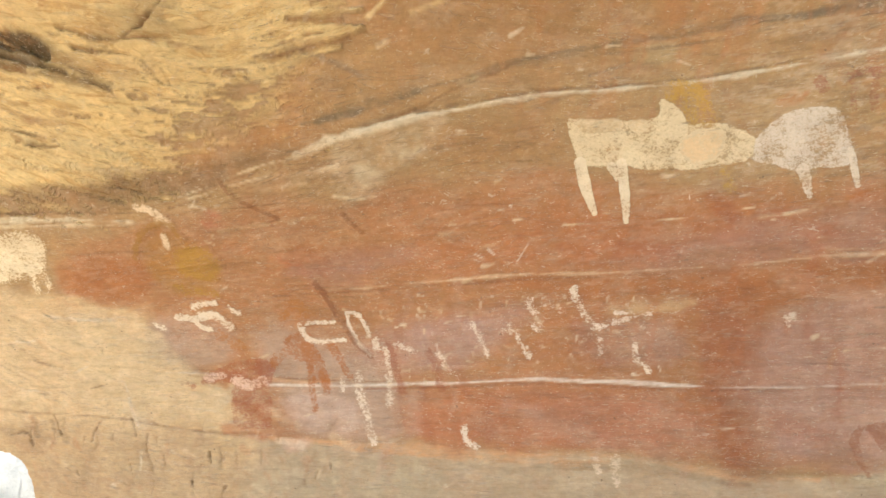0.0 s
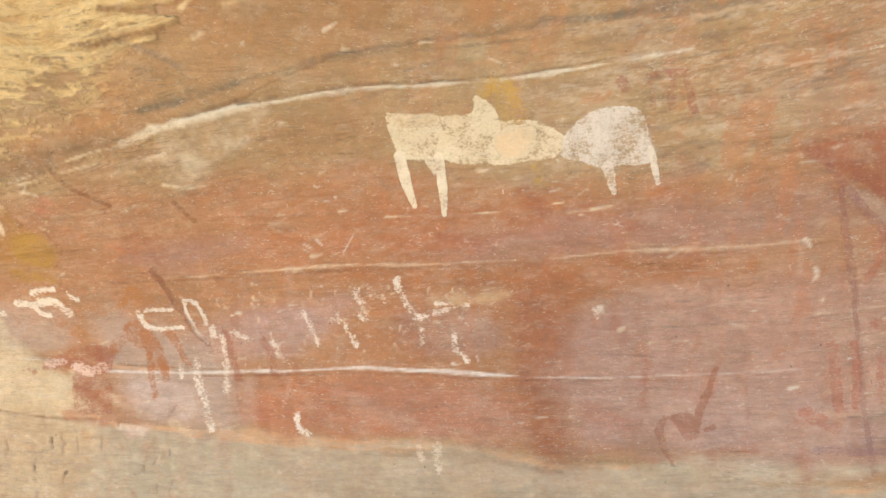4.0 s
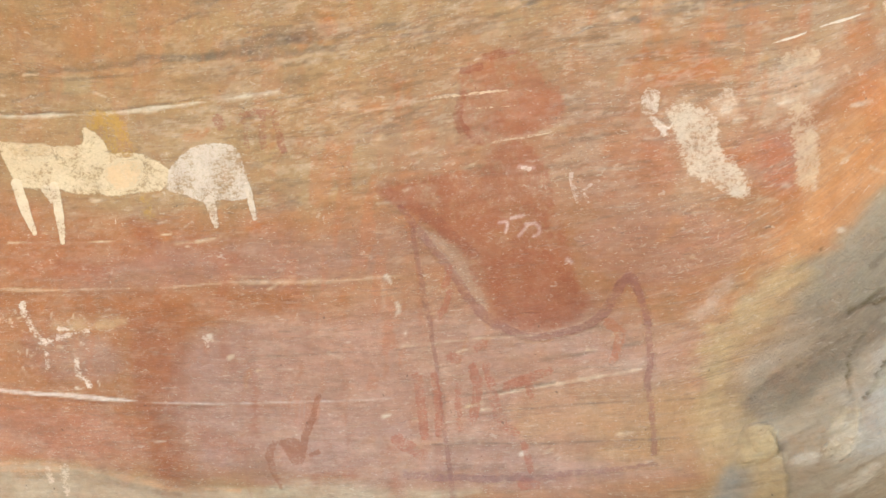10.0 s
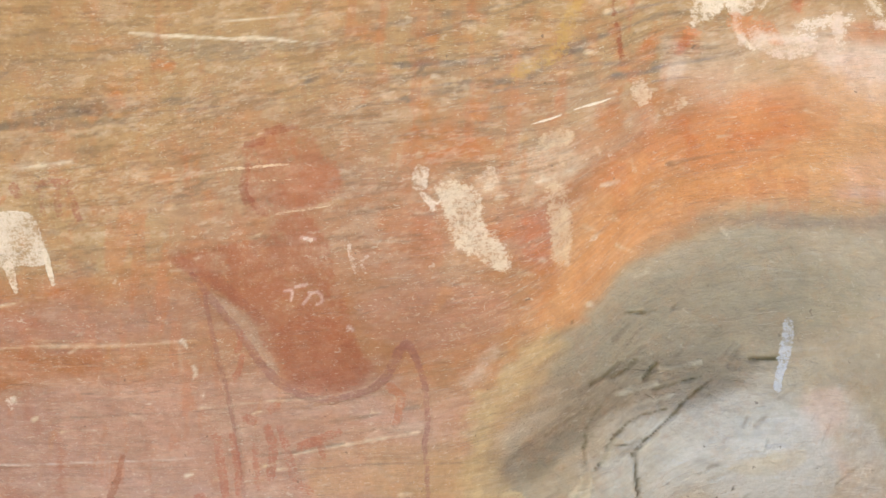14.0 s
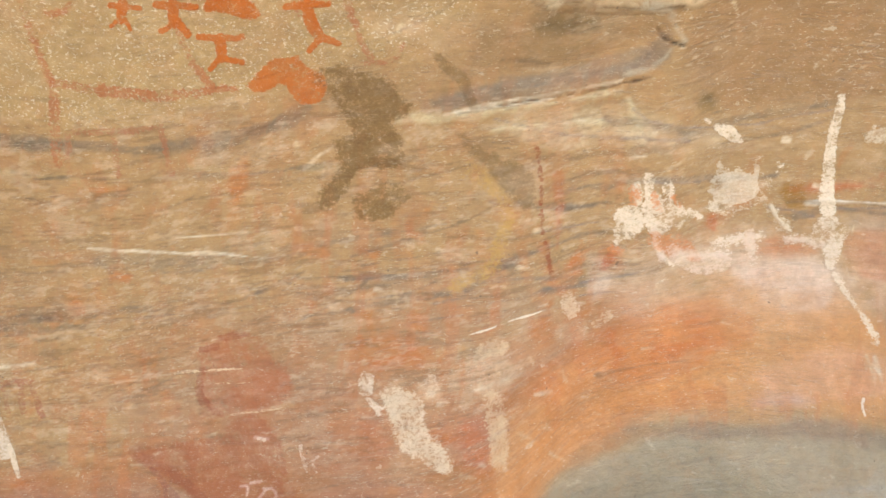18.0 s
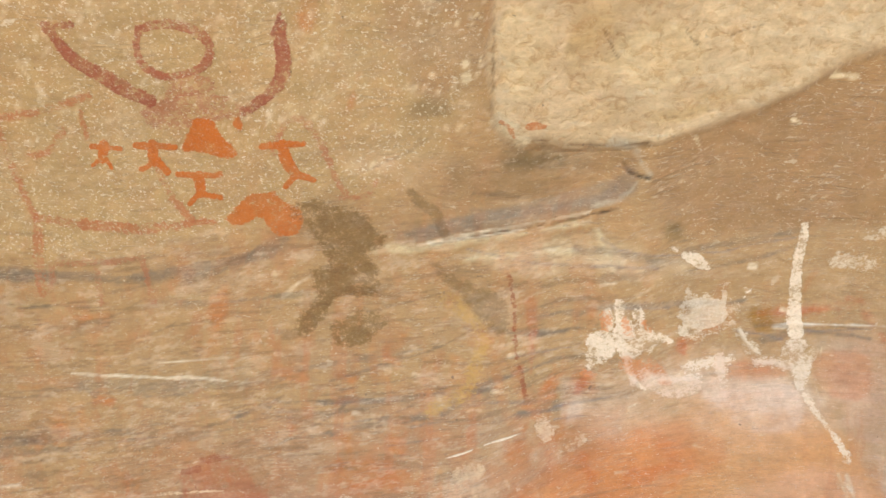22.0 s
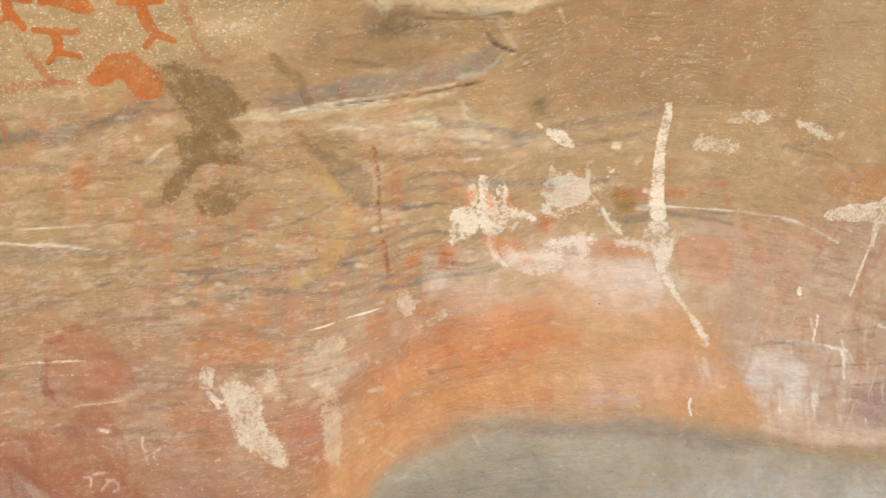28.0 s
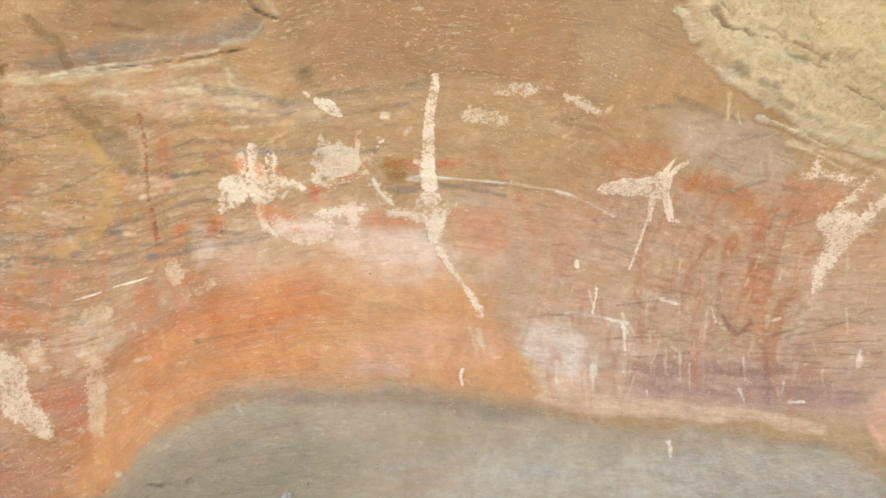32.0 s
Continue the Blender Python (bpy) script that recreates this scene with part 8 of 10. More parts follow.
roof = new("ceiling", sheet("ceiling", np.concatenate([roof_under, over], 1).reshape(-1, 3), grid_quads(CX.shape[0], 42), BARE))
tagged(roof, "overhanging sandstone roof of the rock shelter", "rock ceiling", kind="structure")

gx_, gy_ = np.r_[-400, -120, -40, np.arange(-14, 14.1, 0.4), 40, 120, 400], np.r_[-400, -120, -40, np.arange(-14, 14.1, 0.4), 40, 120, 400]
GX, GY = np.meshgrid(gx_, gy_, indexing="ij")
GZ = 0.08 * (fbm(GX, GY, 1.5, 1.5, 2) - 0.5)
ground = new("ground", sheet("ground", np.stack([GX, GY, GZ], -1).reshape(-1, 3), grid_quads(*GX.shape), SOIL))
tagged(ground, "dry sandy soil in front of the rock shelter", "ground", kind="structure")


def boulder(name, label, at, size, mat, seed):
    bm = bmesh.new()
    bmesh.ops.create_icosphere(bm, subdivisions=5, radius=1)
    for v in bm.verts:
        p = v.co.copy()
        n = noise.fractal(p * 1.3 + Vector((seed, 0, 0)), 0.9, 2.0, 5)
        c = noise.cell_vector(p * 1.7 + Vector((seed, 3, 1)))
        p = p * (1 + 0.22 * n) + 0.12 * (c - Vector((0.5, 0.5, 0.5)))
        v.co = Vector((p.x * size[0], p.y * size[1], p.z * size[2]))
    me = bpy.data.meshes.new(name)
    bm.to_mesh(me)
    bm.free()
    for p in me.polygons:
        p.use_smooth = True
    me.materials.append(mat)
    ob = new(name, me)
    ob.location = at
    return tagged(ob, label, "boulder")


boulder("boulder", "sunlit pale boulder seen past the foot of the rock wall", (-3.71, 4.70, 0.20), (1.9, 1.0, 1.60), PALE, 3)

# ---- the paintings ----
GROUPS = collections.Counter()


COATS = []


def patch_mesh(name, k, lines, areas, mat, layer, soft, warp, rgb, strength):
    """A thin coat that follows the rock, over the box of its strokes; it carries the colour of what lies under it."""
    pts = [p for some in (*lines, *areas) for p in some]
    m = soft + warp + max((p[2] for some in lines for p in some), default=0) + 0.006
    step = 0.0028
    box = (min(p[0] for p in pts) - m, max(p[0] for p in pts) + m, min(p[1] for p in pts) - m / k, max(p[1] for p in pts) + m / k)
    xs, zs = np.arange(box[0], box[1], step), np.arange(box[2], box[3], step / max(1.0, k))
    fi, fj = np.interp(xs, XS, np.arange(len(XS))), np.interp(zs, ZS, np.arange(len(ZS)))
    i, j = np.minimum(fi.astype(int), len(XS) - 2), np.minimum(fj.astype(int), len(ZS) - 2)
    a, b = (fi - i)[:, None], (fj - j)[None]

    def at(v):
        return ((v[np.ix_(i, j)] * (1 - a) + v[np.ix_(i + 1, j)] * a) * (1 - b)
                + (v[np.ix_(i, j + 1)] * (1 - a) + v[np.ix_(i + 1, j + 1)] * a) * b)

    px, pz = np.meshgrid(xs, zs, indexing="ij")

    def coverage(k, lines, areas, soft, warp):
        d = gap(px + warp * 2 * (fbm(px, pz, 0.05, 0.04, 3, 3) - 0.5), pz + warp * 2 * (fbm(px, pz, 0.05, 0.04, 5, 3) - 0.5) / k, k, lines, areas)
        return np.clip(0.5 - d / soft, 0, 1)

    cover = coverage(k, lines, areas, soft, warp)
    near = cover > 0.02
    under = np.stack([at(COLOUR[..., c]) for c in range(3)], -1)
    for other, other_layer, shape, other_rgb, share in COATS:
        if other[0] < box[1] and other[1] > box[0] and other[2] < box[3] and other[3] > box[2]:
            lower = coverage(*shape)
            if (lower[near] > 0.02).any():
                layer = max(layer, other_layer + 1)
                q = (sstep(0.25, 0.8, lower) * share)[..., None]
                under = under * (1 - q) + lin(other_rgb) * q
    COATS.append((box, layer, (k, lines, areas, soft, warp), rgb, strength))
    keep = near[:-1, :-1] | near[1:, :-1] | near[:-1, 1:] | near[1:, 1:]
    q = grid_quads(*px.shape, keep)
    used, q = np.unique(q, return_inverse=True)
    rim = sstep(0.03, 0.2, cover)
    off = (0.0007 + 0.0002 * layer) * rim - 0.0010 * (1 - rim)
    co = np.stack([px + NXs(at, 0) * off, at(Y) + NXs(at, 1) * off, pz + NXs(at, 2) * off], -1).reshape(-1, 3)[used]
    bed = np.stack([px, at(BED), 0 * px], -1).reshape(-1, 3)[used]
    floats = [("cover", cover.ravel()[used]), ("rough", at(ROUGH).ravel()[used]), ("fleck", at(FLECK).ravel()[used])]
    return sheet(name, co, q.reshape(-1, 4), mat, floats, [("pigment", under.reshape(-1, 3)[used])], [("bed", bed)])


def NXs(at, n):
    return at((NX, NY, NZ)[n])


def clusters(lines, areas, reach):
    """Strokes that touch belong together: groups of (lines, areas), the largest first."""
    items = [("line", p) for p in lines] + [("area", p) for p in areas]
    dense = []
    for _, pts in items:
        q = []
        for a, b in zip(pts, pts[1:] + pts[:1] if _ == "area" else (pts[1:] or pts)):
            q += [(a[0] + (b[0] - a[0]) * t, a[1] + (b[1] - a[1]) * t) for t in np.linspace(0, 1, 8)]
        dense.append(np.array(q))
    wide = [max((p[2] for p in pts), default=0) if kind == "line" else 0.004 for kind, pts in items]
    home = list(range(len(items)))
    for i in range(len(items)):
        for j in range(i):
            d = np.hypot(dense[i][:, None, 0] - dense[j][None, :, 0], dense[i][:, None, 1] - dense[j][None, :, 1]).min()
            if d < wide[i] + wide[j] + reach:
                old, home_j = home[i], home[j]
                home = [home_j if h == old else h for h in home]
    out = [[it for it, h in zip(items, home) if h == g] for g in sorted(set(home))]
    out.sort(key=lambda g: -sum(len(p) for _, p in g))
    return [([p for kind, p in g if kind == "line"], [p for kind, p in g if kind == "area"]) for g in out]


def painted(name, label, rgb, k=1.0, lines=(), areas=(), opacity=0.85, ragged=0.6, wear=0.4, layer=0, soft=0.008, warp=0.006, group="", category="rock painting", parent=None):
    """A painting as one thing; strokes that stand apart from its main shape are parts of it."""
    mat, top = paint(rgb, opacity, ragged, wear), parent
    for n, (some_lines, some_areas) in enumerate(clusters(lines, areas, soft)):
        kind = name if n == 0 else "stroke"
        ob = new(kind, patch_mesh(kind, k, some_lines, some_areas, mat, layer, soft, warp, rgb, opacity * (1 - 0.4 * wear)))
        if top is None:
            top = tagged(ob, label, category, group)
        else:
            ob.parent = top
            if label and n == 0:
                tagged(ob, label)
    return top


painted("white_tick", "tiny white painted tick under the belly of the cream animal", (252, 228, 196), opacity=0.93, wear=0.2, soft=0.0042, warp=0.0032, k=1.03, lines=[[(-0.132, 1.869, 0.0014), (-0.130, 1.859, 0.0014)]])
painted("white_tick", "thin white painted hook beside the daub", (252, 228, 196), opacity=0.90, wear=0.3, soft=0.0042, warp=0.0028, k=0.93, lines=[[(0.963, 1.972, 0.0014), (0.975, 1.962, 0.0014), (0.981, 1.970, 0.0014)]])
painted("white_dash", "bright white painted dash", (252, 228, 196), opacity=0.93, wear=0.05, ragged=0.3, soft=0.0030, warp=0.0027, layer=1, k=0.91, lines=[[(1.137, 2.102, 0.0008), (1.168, 2.107, 0.0023), (1.190, 2.116, 0.0010)]])
painted("white_dash", "bright white painted dash", (252, 228, 196), opacity=0.93, wear=0.05, ragged=0.3, soft=0.0030, warp=0.0026, layer=1, k=0.91, lines=[[(1.212, 2.123, 0.0010), (1.247, 2.133, 0.0025), (1.281, 2.144, 0.0009)]])
painted("red_bird", "dark red painted bird with pale breast", (172, 88, 56), opacity=0.62, ragged=0.7, wear=0.45, soft=0.0135, warp=0.0113, k=1.12, lines=[[(-1.400, 1.498, 0.0042), (-1.359, 1.495, 0.0041)]], areas=[[(-1.347, 1.498), (-1.319, 1.524), (-1.292, 1.537), (-1.212, 1.565), (-1.132, 1.567), (-1.129, 1.529), (-1.145, 1.486), (-1.141, 1.391), (-1.144, 1.389), (-1.249, 1.388), (-1.258, 1.468), (-1.243, 1.494), (-1.275, 1.504)]])
painted("ochre_animal", "brownish yellow painted animal with long legs", (184, 108, 46), opacity=0.78, ragged=0.7, wear=0.45, soft=0.0146, warp=0.0108, k=1.11, lines=[[(-1.033, 1.563, 0.0092), (-1.029, 1.487, 0.0093), (-1.024, 1.441, 0.0047)], [(-1.017, 1.578, 0.0138), (-1.000, 1.530, 0.0139), (-0.986, 1.484, 0.0109)], [(-0.970, 1.596, 0.0122), (-0.950, 1.558, 0.0123), (-0.926, 1.518, 0.0092)], [(-1.132, 1.557, 0.0109), (-1.098, 1.582, 0.0108)]], areas=[[(-1.105, 1.596), (-1.079, 1.626), (-1.033, 1.629), (-1.016, 1.604), (-1.012, 1.558), (-1.049, 1.558), (-1.084, 1.569)]])
painted("ochre_daub", "short yellow ochre painted strokes", (190, 120, 50), opacity=0.68, ragged=0.9, wear=0.5, soft=0.0191, warp=0.0106, k=1.16, lines=[[(-1.271, 1.623, 0.0142), (-1.247, 1.612, 0.0141), (-1.227, 1.596, 0.0141)], [(-1.100, 1.666, 0.0091), (-1.066, 1.698, 0.0090), (-1.030, 1.681, 0.0090)], [(-1.062, 1.666, 0.0091), (-1.014, 1.676, 0.0090)]])
painted("palm_print", "white painted palm print with orange stain", (252, 228, 196), opacity=0.86, ragged=1.0, wear=0.45, soft=0.0119, warp=0.0061, layer=1, k=1.06, lines=[[(1.456, 2.380, 0.0097), (1.461, 2.345, 0.0086)], [(1.434, 2.365, 0.0064), (1.444, 2.337, 0.0065)], [(1.498, 2.359, 0.0108), (1.501, 2.357, 0.0108)], [(1.505, 2.348, 0.0076), (1.499, 2.322, 0.0076)], [(1.519, 2.318, 0.0087), (1.548, 2.313, 0.0055)], [(1.557, 2.308, 0.0044), (1.564, 2.305, 0.0044)], [(1.536, 2.302, 0.0044), (1.524, 2.289, 0.0044)], [(1.479, 2.263, 0.0054), (1.497, 2.238, 0.0054), (1.520, 2.223, 0.0033)]], areas=[[(1.404, 2.323), (1.427, 2.335), (1.453, 2.329), (1.463, 2.295), (1.449, 2.279), (1.424, 2.267), (1.409, 2.257), (1.403, 2.288)], [(1.448, 2.341), (1.468, 2.357), (1.495, 2.340), (1.515, 2.318), (1.511, 2.287), (1.486, 2.270), (1.463, 2.287)]])
painted("ochre_stain", "orange ochre stain over the palm print", (222, 138, 76), opacity=0.81, ragged=1.1, wear=0.6, soft=0.0114, warp=0.0091, layer=2, k=1.04, lines=[[(1.431, 2.361, 0.0064), (1.439, 2.339, 0.0065)], [(1.473, 2.349, 0.0065), (1.482, 2.322, 0.0065)], [(1.513, 2.340, 0.0054), (1.518, 2.328, 0.0054)], [(1.479, 2.266, 0.0152), (1.518, 2.252, 0.0153)], [(1.528, 2.263, 0.0110), (1.557, 2.236, 0.0111)], [(1.404, 2.255, 0.0065), (1.420, 2.250, 0.0065)]])
painted("white_dash", "small ragged white painted bar", (252, 228, 196), opacity=0.91, ragged=0.9, wear=0.4, soft=0.0068, warp=0.0060, k=1.20, lines=[[(1.571, 2.461, 0.0065), (1.588, 2.455, 0.0097), (1.611, 2.442, 0.0087), (1.621, 2.435, 0.0044)], [(1.545, 2.473, 0.0027), (1.555, 2.467, 0.0027)]])
painted("white_scrawl", "worn white scrawl of crossing strokes", (250, 228, 196), opacity=0.68, ragged=1.2, wear=0.75, soft=0.0211, warp=0.0125, k=1.14, lines=[[(1.661, 2.402, 0.0044), (1.662, 2.381, 0.0044)], [(1.710, 2.395, 0.0027), (1.703, 2.383, 0.0027)]], areas=[[(1.592, 2.379), (1.625, 2.390), (1.670, 2.387), (1.699, 2.375), (1.701, 2.347), (1.678, 2.328), (1.634, 2.320), (1.590, 2.315), (1.580, 2.323), (1.603, 2.346)]])
painted("white_stroke", "short white painted nicks beside the staff", (252, 228, 196), opacity=0.90, ragged=0.9, wear=0.3, soft=0.0047, warp=0.0047, k=1.17, lines=[[(1.714, 2.399, 0.0018), (1.708, 2.393, 0.0018)], [(1.704, 2.387, 0.0018), (1.702, 2.382, 0.0018)]])
staff = painted("white_staff", "tall white painted staff with an arrow foot", (252, 228, 196), opacity=0.93, ragged=0.8, wear=0.42, soft=0.0083, warp=0.0064, layer=2, k=1.24, lines=[[(1.791, 2.500, 0.0077), (1.795, 2.476, 0.0089), (1.793, 2.450, 0.0102), (1.796, 2.427, 0.0103), (1.806, 2.376, 0.0128), (1.820, 2.321, 0.0156)]])
painted("arrow_foot", "thinner pinkish arrow foot", (250, 226, 196), parent=staff, opacity=0.78, ragged=1.0, wear=0.55, soft=0.0129, warp=0.0086, layer=2, k=1.16, areas=[[(1.801, 2.303), (1.840, 2.314), (1.852, 2.294), (1.874, 2.293), (1.862, 2.259), (1.859, 2.223), (1.839, 2.216), (1.825, 2.258), (1.800, 2.276)]])
painted("white_goat", "white painted horned goat with thin legs", (252, 228, 196), opacity=0.93, ragged=0.8, wear=0.4, soft=0.0085, warp=0.0091, layer=1, k=1.74, lines=[[(2.366, 2.386, 0.0096), (2.374, 2.405, 0.0064), (2.385, 2.423, 0.0032)], [(2.384, 2.391, 0.0081), (2.403, 2.409, 0.0065), (2.425, 2.424, 0.0033)], [(2.351, 2.358, 0.0096), (2.358, 2.334, 0.0098), (2.364, 2.308, 0.0066)], [(2.390, 2.363, 0.0131), (2.410, 2.340, 0.0135), (2.427, 2.319, 0.0121)], [(2.425, 2.315, 0.0052), (2.454, 2.317, 0.0053)], [(2.361, 2.304, 0.0041), (2.353, 2.263, 0.0042), (2.346, 2.207, 0.0026)]], areas=[[(2.200, 2.342), (2.203, 2.342), (2.209, 2.355), (2.245, 2.364), (2.326, 2.379), (2.360, 2.395), (2.393, 2.398), (2.403, 2.368), (2.416, 2.345), (2.394, 2.350), (2.366, 2.350), (2.318, 2.345), (2.256, 2.340), (2.224, 2.335)]])
painted("ochre_smear", "yellow ochre smear above the back of the white animal", (206, 158, 64), opacity=0.81, wear=0.5, soft=0.0414, warp=0.0158, k=1.08, lines=[[(-0.173, 2.063, 0.0160), (-0.127, 2.055, 0.0158), (-0.094, 2.017, 0.0156), (-0.117, 2.009, 0.0158), (-0.142, 2.036, 0.0159)], [(-0.060, 1.903, 0.0089), (-0.053, 1.880, 0.0089)]])
painted("comb_mark", "dark red painted comb of four upright strokes", (160, 88, 66), opacity=0.65, wear=0.5, soft=0.0142, warp=0.0069, k=1.17, lines=[[(0.152, 2.063, 0.0062), (0.231, 2.061, 0.0060)], [(0.158, 2.061, 0.0062), (0.166, 2.004, 0.0062)], [(0.197, 2.060, 0.0073), (0.204, 2.002, 0.0074)], [(0.231, 2.058, 0.0060), (0.239, 2.014, 0.0061), (0.246, 1.987, 0.0061)], [(0.102, 2.059, 0.0112), (0.109, 2.048, 0.0113)]])
painted("scratched_mark", "pale scratched marks on the chest of the large red figure", (250, 217, 196), opacity=0.86, wear=0.29, ragged=0.80, soft=0.0069, warp=0.0043, layer=2, k=1.00, lines=[[(0.696, 1.822, 0.0031), (0.711, 1.825, 0.0031), (0.709, 1.805, 0.0031)], [(0.716, 1.830, 0.0031), (0.736, 1.833, 0.0031)], [(0.747, 1.817, 0.0031), (0.734, 1.795, 0.0031)], [(0.742, 1.817, 0.0031), (0.764, 1.818, 0.0030), (0.770, 1.797, 0.0030), (0.760, 1.792, 0.0031)], [(0.721, 1.923, 0.0031), (0.749, 1.916, 0.0030)], [(0.824, 1.746, 0.0030), (0.834, 1.739, 0.0030)]])
painted("white_animal", "ragged white painted patch at the edge of the red panel", (252, 228, 186), opacity=0.93, ragged=1.10, wear=0.33, soft=0.0280, warp=0.0233, k=1.39, lines=[[(-1.769, 1.771, 0.0065), (-1.782, 1.731, 0.0066)], [(-1.749, 1.770, 0.0065), (-1.735, 1.731, 0.0065)]], areas=[[(-1.934, 1.846), (-1.791, 1.854), (-1.734, 1.839), (-1.705, 1.816), (-1.730, 1.782), (-1.757, 1.758), (-1.844, 1.754), (-1.989, 1.751)]])
painted("white_cross", "pale crossed strokes over the yellow ring", (246, 215, 174), opacity=0.93, wear=0.37, ragged=0.80, soft=0.0172, warp=0.0082, k=1.47, lines=[[(-1.425, 1.888, 0.0088), (-1.395, 1.883, 0.0087), (-1.370, 1.865, 0.0088), (-1.353, 1.853, 0.0088)], [(-1.370, 1.865, 0.0073), (-1.384, 1.858, 0.0074)], [(-1.377, 1.832, 0.0089), (-1.379, 1.811, 0.0090)]])
painted("ochre_ring", "yellow ochre painted ring with a dark rim", (176, 126, 52), opacity=0.76, wear=0.35, soft=0.0218, warp=0.0104, k=1.43, lines=[[(-1.471, 1.795, 0.0077), (-1.444, 1.833, 0.0076), (-1.401, 1.853, 0.0074), (-1.353, 1.855, 0.0073), (-1.332, 1.832, 0.0074)]])
painted("ochre_daub", "yellow ochre painted daub", (192, 144, 52), opacity=0.76, wear=0.4, soft=0.0416, warp=0.0171, k=1.27, lines=[[(-1.366, 1.723, 0.0078), (-1.322, 1.714, 0.0077), (-1.267, 1.717, 0.0076)]], areas=[[(-1.370, 1.811), (-1.277, 1.821), (-1.231, 1.776), (-1.285, 1.741), (-1.358, 1.754)]])
painted("white_animal", "small white painted animal with arched back", (252, 228, 194), opacity=0.93, ragged=0.91, wear=0.33, soft=0.0132, warp=0.0088, k=1.20, lines=[[(-1.387, 1.666, 0.0074), (-1.347, 1.663, 0.0074), (-1.319, 1.639, 0.0074), (-1.296, 1.636, 0.0074)], [(-1.331, 1.666, 0.0098), (-1.276, 1.666, 0.0098), (-1.241, 1.642, 0.0098)], [(-1.343, 1.685, 0.0049), (-1.279, 1.694, 0.0048)], [(-1.238, 1.685, 0.0048), (-1.218, 1.672, 0.0048)], [(-1.455, 1.646, 0.0038), (-1.425, 1.633, 0.0038), (-1.431, 1.642, 0.0037)]])
painted("pale_breast", "pale flaking patch on the breast of the red bird", (250, 207, 174), opacity=0.90, wear=0.44, ragged=0.80, soft=0.0188, warp=0.0112, layer=1, k=1.12, lines=[[(-1.244, 1.507, 0.0128), (-1.205, 1.493, 0.0127), (-1.160, 1.508, 0.0126)], [(-1.317, 1.514, 0.0098), (-1.284, 1.521, 0.0097)]])
painted("white_animal", "white painted open figure of bent strokes", (252, 228, 196), opacity=0.93, wear=0.29, ragged=0.80, soft=0.0128, warp=0.0085, layer=1, k=1.14, lines=[[(-1.059, 1.646, 0.0059), (-1.043, 1.615, 0.0059), (-1.013, 1.604, 0.0059), (-0.936, 1.610, 0.0059)], [(-1.040, 1.650, 0.0048), (-0.964, 1.655, 0.0047)], [(-1.056, 1.650, 0.0036), (-1.049, 1.639, 0.0036)]])
painted("white_animal", "white painted narrow loop of two strokes", (252, 228, 196), opacity=0.93, wear=0.29, ragged=0.80, soft=0.0127, warp=0.0084, layer=1, k=1.13, lines=[[(-0.930, 1.672, 0.0047), (-0.920, 1.639, 0.0047), (-0.891, 1.598, 0.0048), (-0.869, 1.571, 0.0048)], [(-0.930, 1.672, 0.0047), (-0.900, 1.670, 0.0047), (-0.878, 1.645, 0.0047), (-0.868, 1.622, 0.0047)], [(-0.853, 1.611, 0.0083), (-0.849, 1.587, 0.0083)]])
painted("dark_stroke", "long dark brown slanting brush stroke", (140, 88, 58), opacity=0.59, wear=0.4, soft=0.0111, warp=0.0084, layer=2, k=1.14, lines=[[(-1.009, 1.741, 0.0074), (-0.963, 1.679, 0.0075), (-0.921, 1.626, 0.0076), (-0.869, 1.568, 0.0076)]])
painted("dark_stroke", "short dark brown slanting brush stroke", (140, 88, 54), opacity=0.59, wear=0.4, soft=0.0101, warp=0.0077, k=1.45, lines=[[(-1.202, 1.928, 0.0054), (-1.190, 1.905, 0.0055), (-1.129, 1.882, 0.0055), (-1.078, 1.868, 0.0056)]])
painted("dark_stroke", "short dark brown slanting brush stroke", (140, 88, 54), opacity=0.59, wear=0.4, soft=0.0102, warp=0.0078, k=1.35, lines=[[(-0.918, 1.873, 0.0055), (-0.874, 1.840, 0.0056)]])
painted("red_streak", "dark red vertical painted streak", (160, 86, 54), opacity=0.59, wear=0.4, soft=0.0222, warp=0.0106, k=1.10, lines=[[(-0.816, 1.597, 0.0090), (-0.801, 1.542, 0.0091), (-0.783, 1.486, 0.0091)]])
painted("red_streak", "dark red vertical painted streak", (160, 86, 54), opacity=0.54, wear=0.4, soft=0.0216, warp=0.0103, k=1.09, lines=[[(-0.714, 1.573, 0.0074), (-0.697, 1.539, 0.0073), (-0.674, 1.484, 0.0073)]])
painted("white_streak", "white dripping painted streak", (252, 228, 196), opacity=0.90, ragged=1.10, wear=0.52, soft=0.0181, warp=0.0108, k=1.08, lines=[[(-0.900, 1.529, 0.0060), (-0.893, 1.473, 0.0084), (-0.878, 1.424, 0.0096), (-0.858, 1.359, 0.0096)]])
painted("white_streak", "white dripping painted streak", (252, 227, 194), opacity=0.78, ragged=1.10, wear=0.56, soft=0.0178, warp=0.0106, k=1.10, lines=[[(-0.826, 1.583, 0.0059), (-0.819, 1.529, 0.0059), (-0.816, 1.452, 0.0059)]])
painted("white_streak", "white splashed painted streak", (252, 228, 196), opacity=0.90, ragged=1.10, wear=0.52, soft=0.0145, warp=0.0101, k=1.05, lines=[[(-0.622, 1.394, 0.0045), (-0.613, 1.353, 0.0079), (-0.586, 1.340, 0.0044)], [(-0.947, 1.509, 0.0048), (-0.942, 1.487, 0.0048)]])
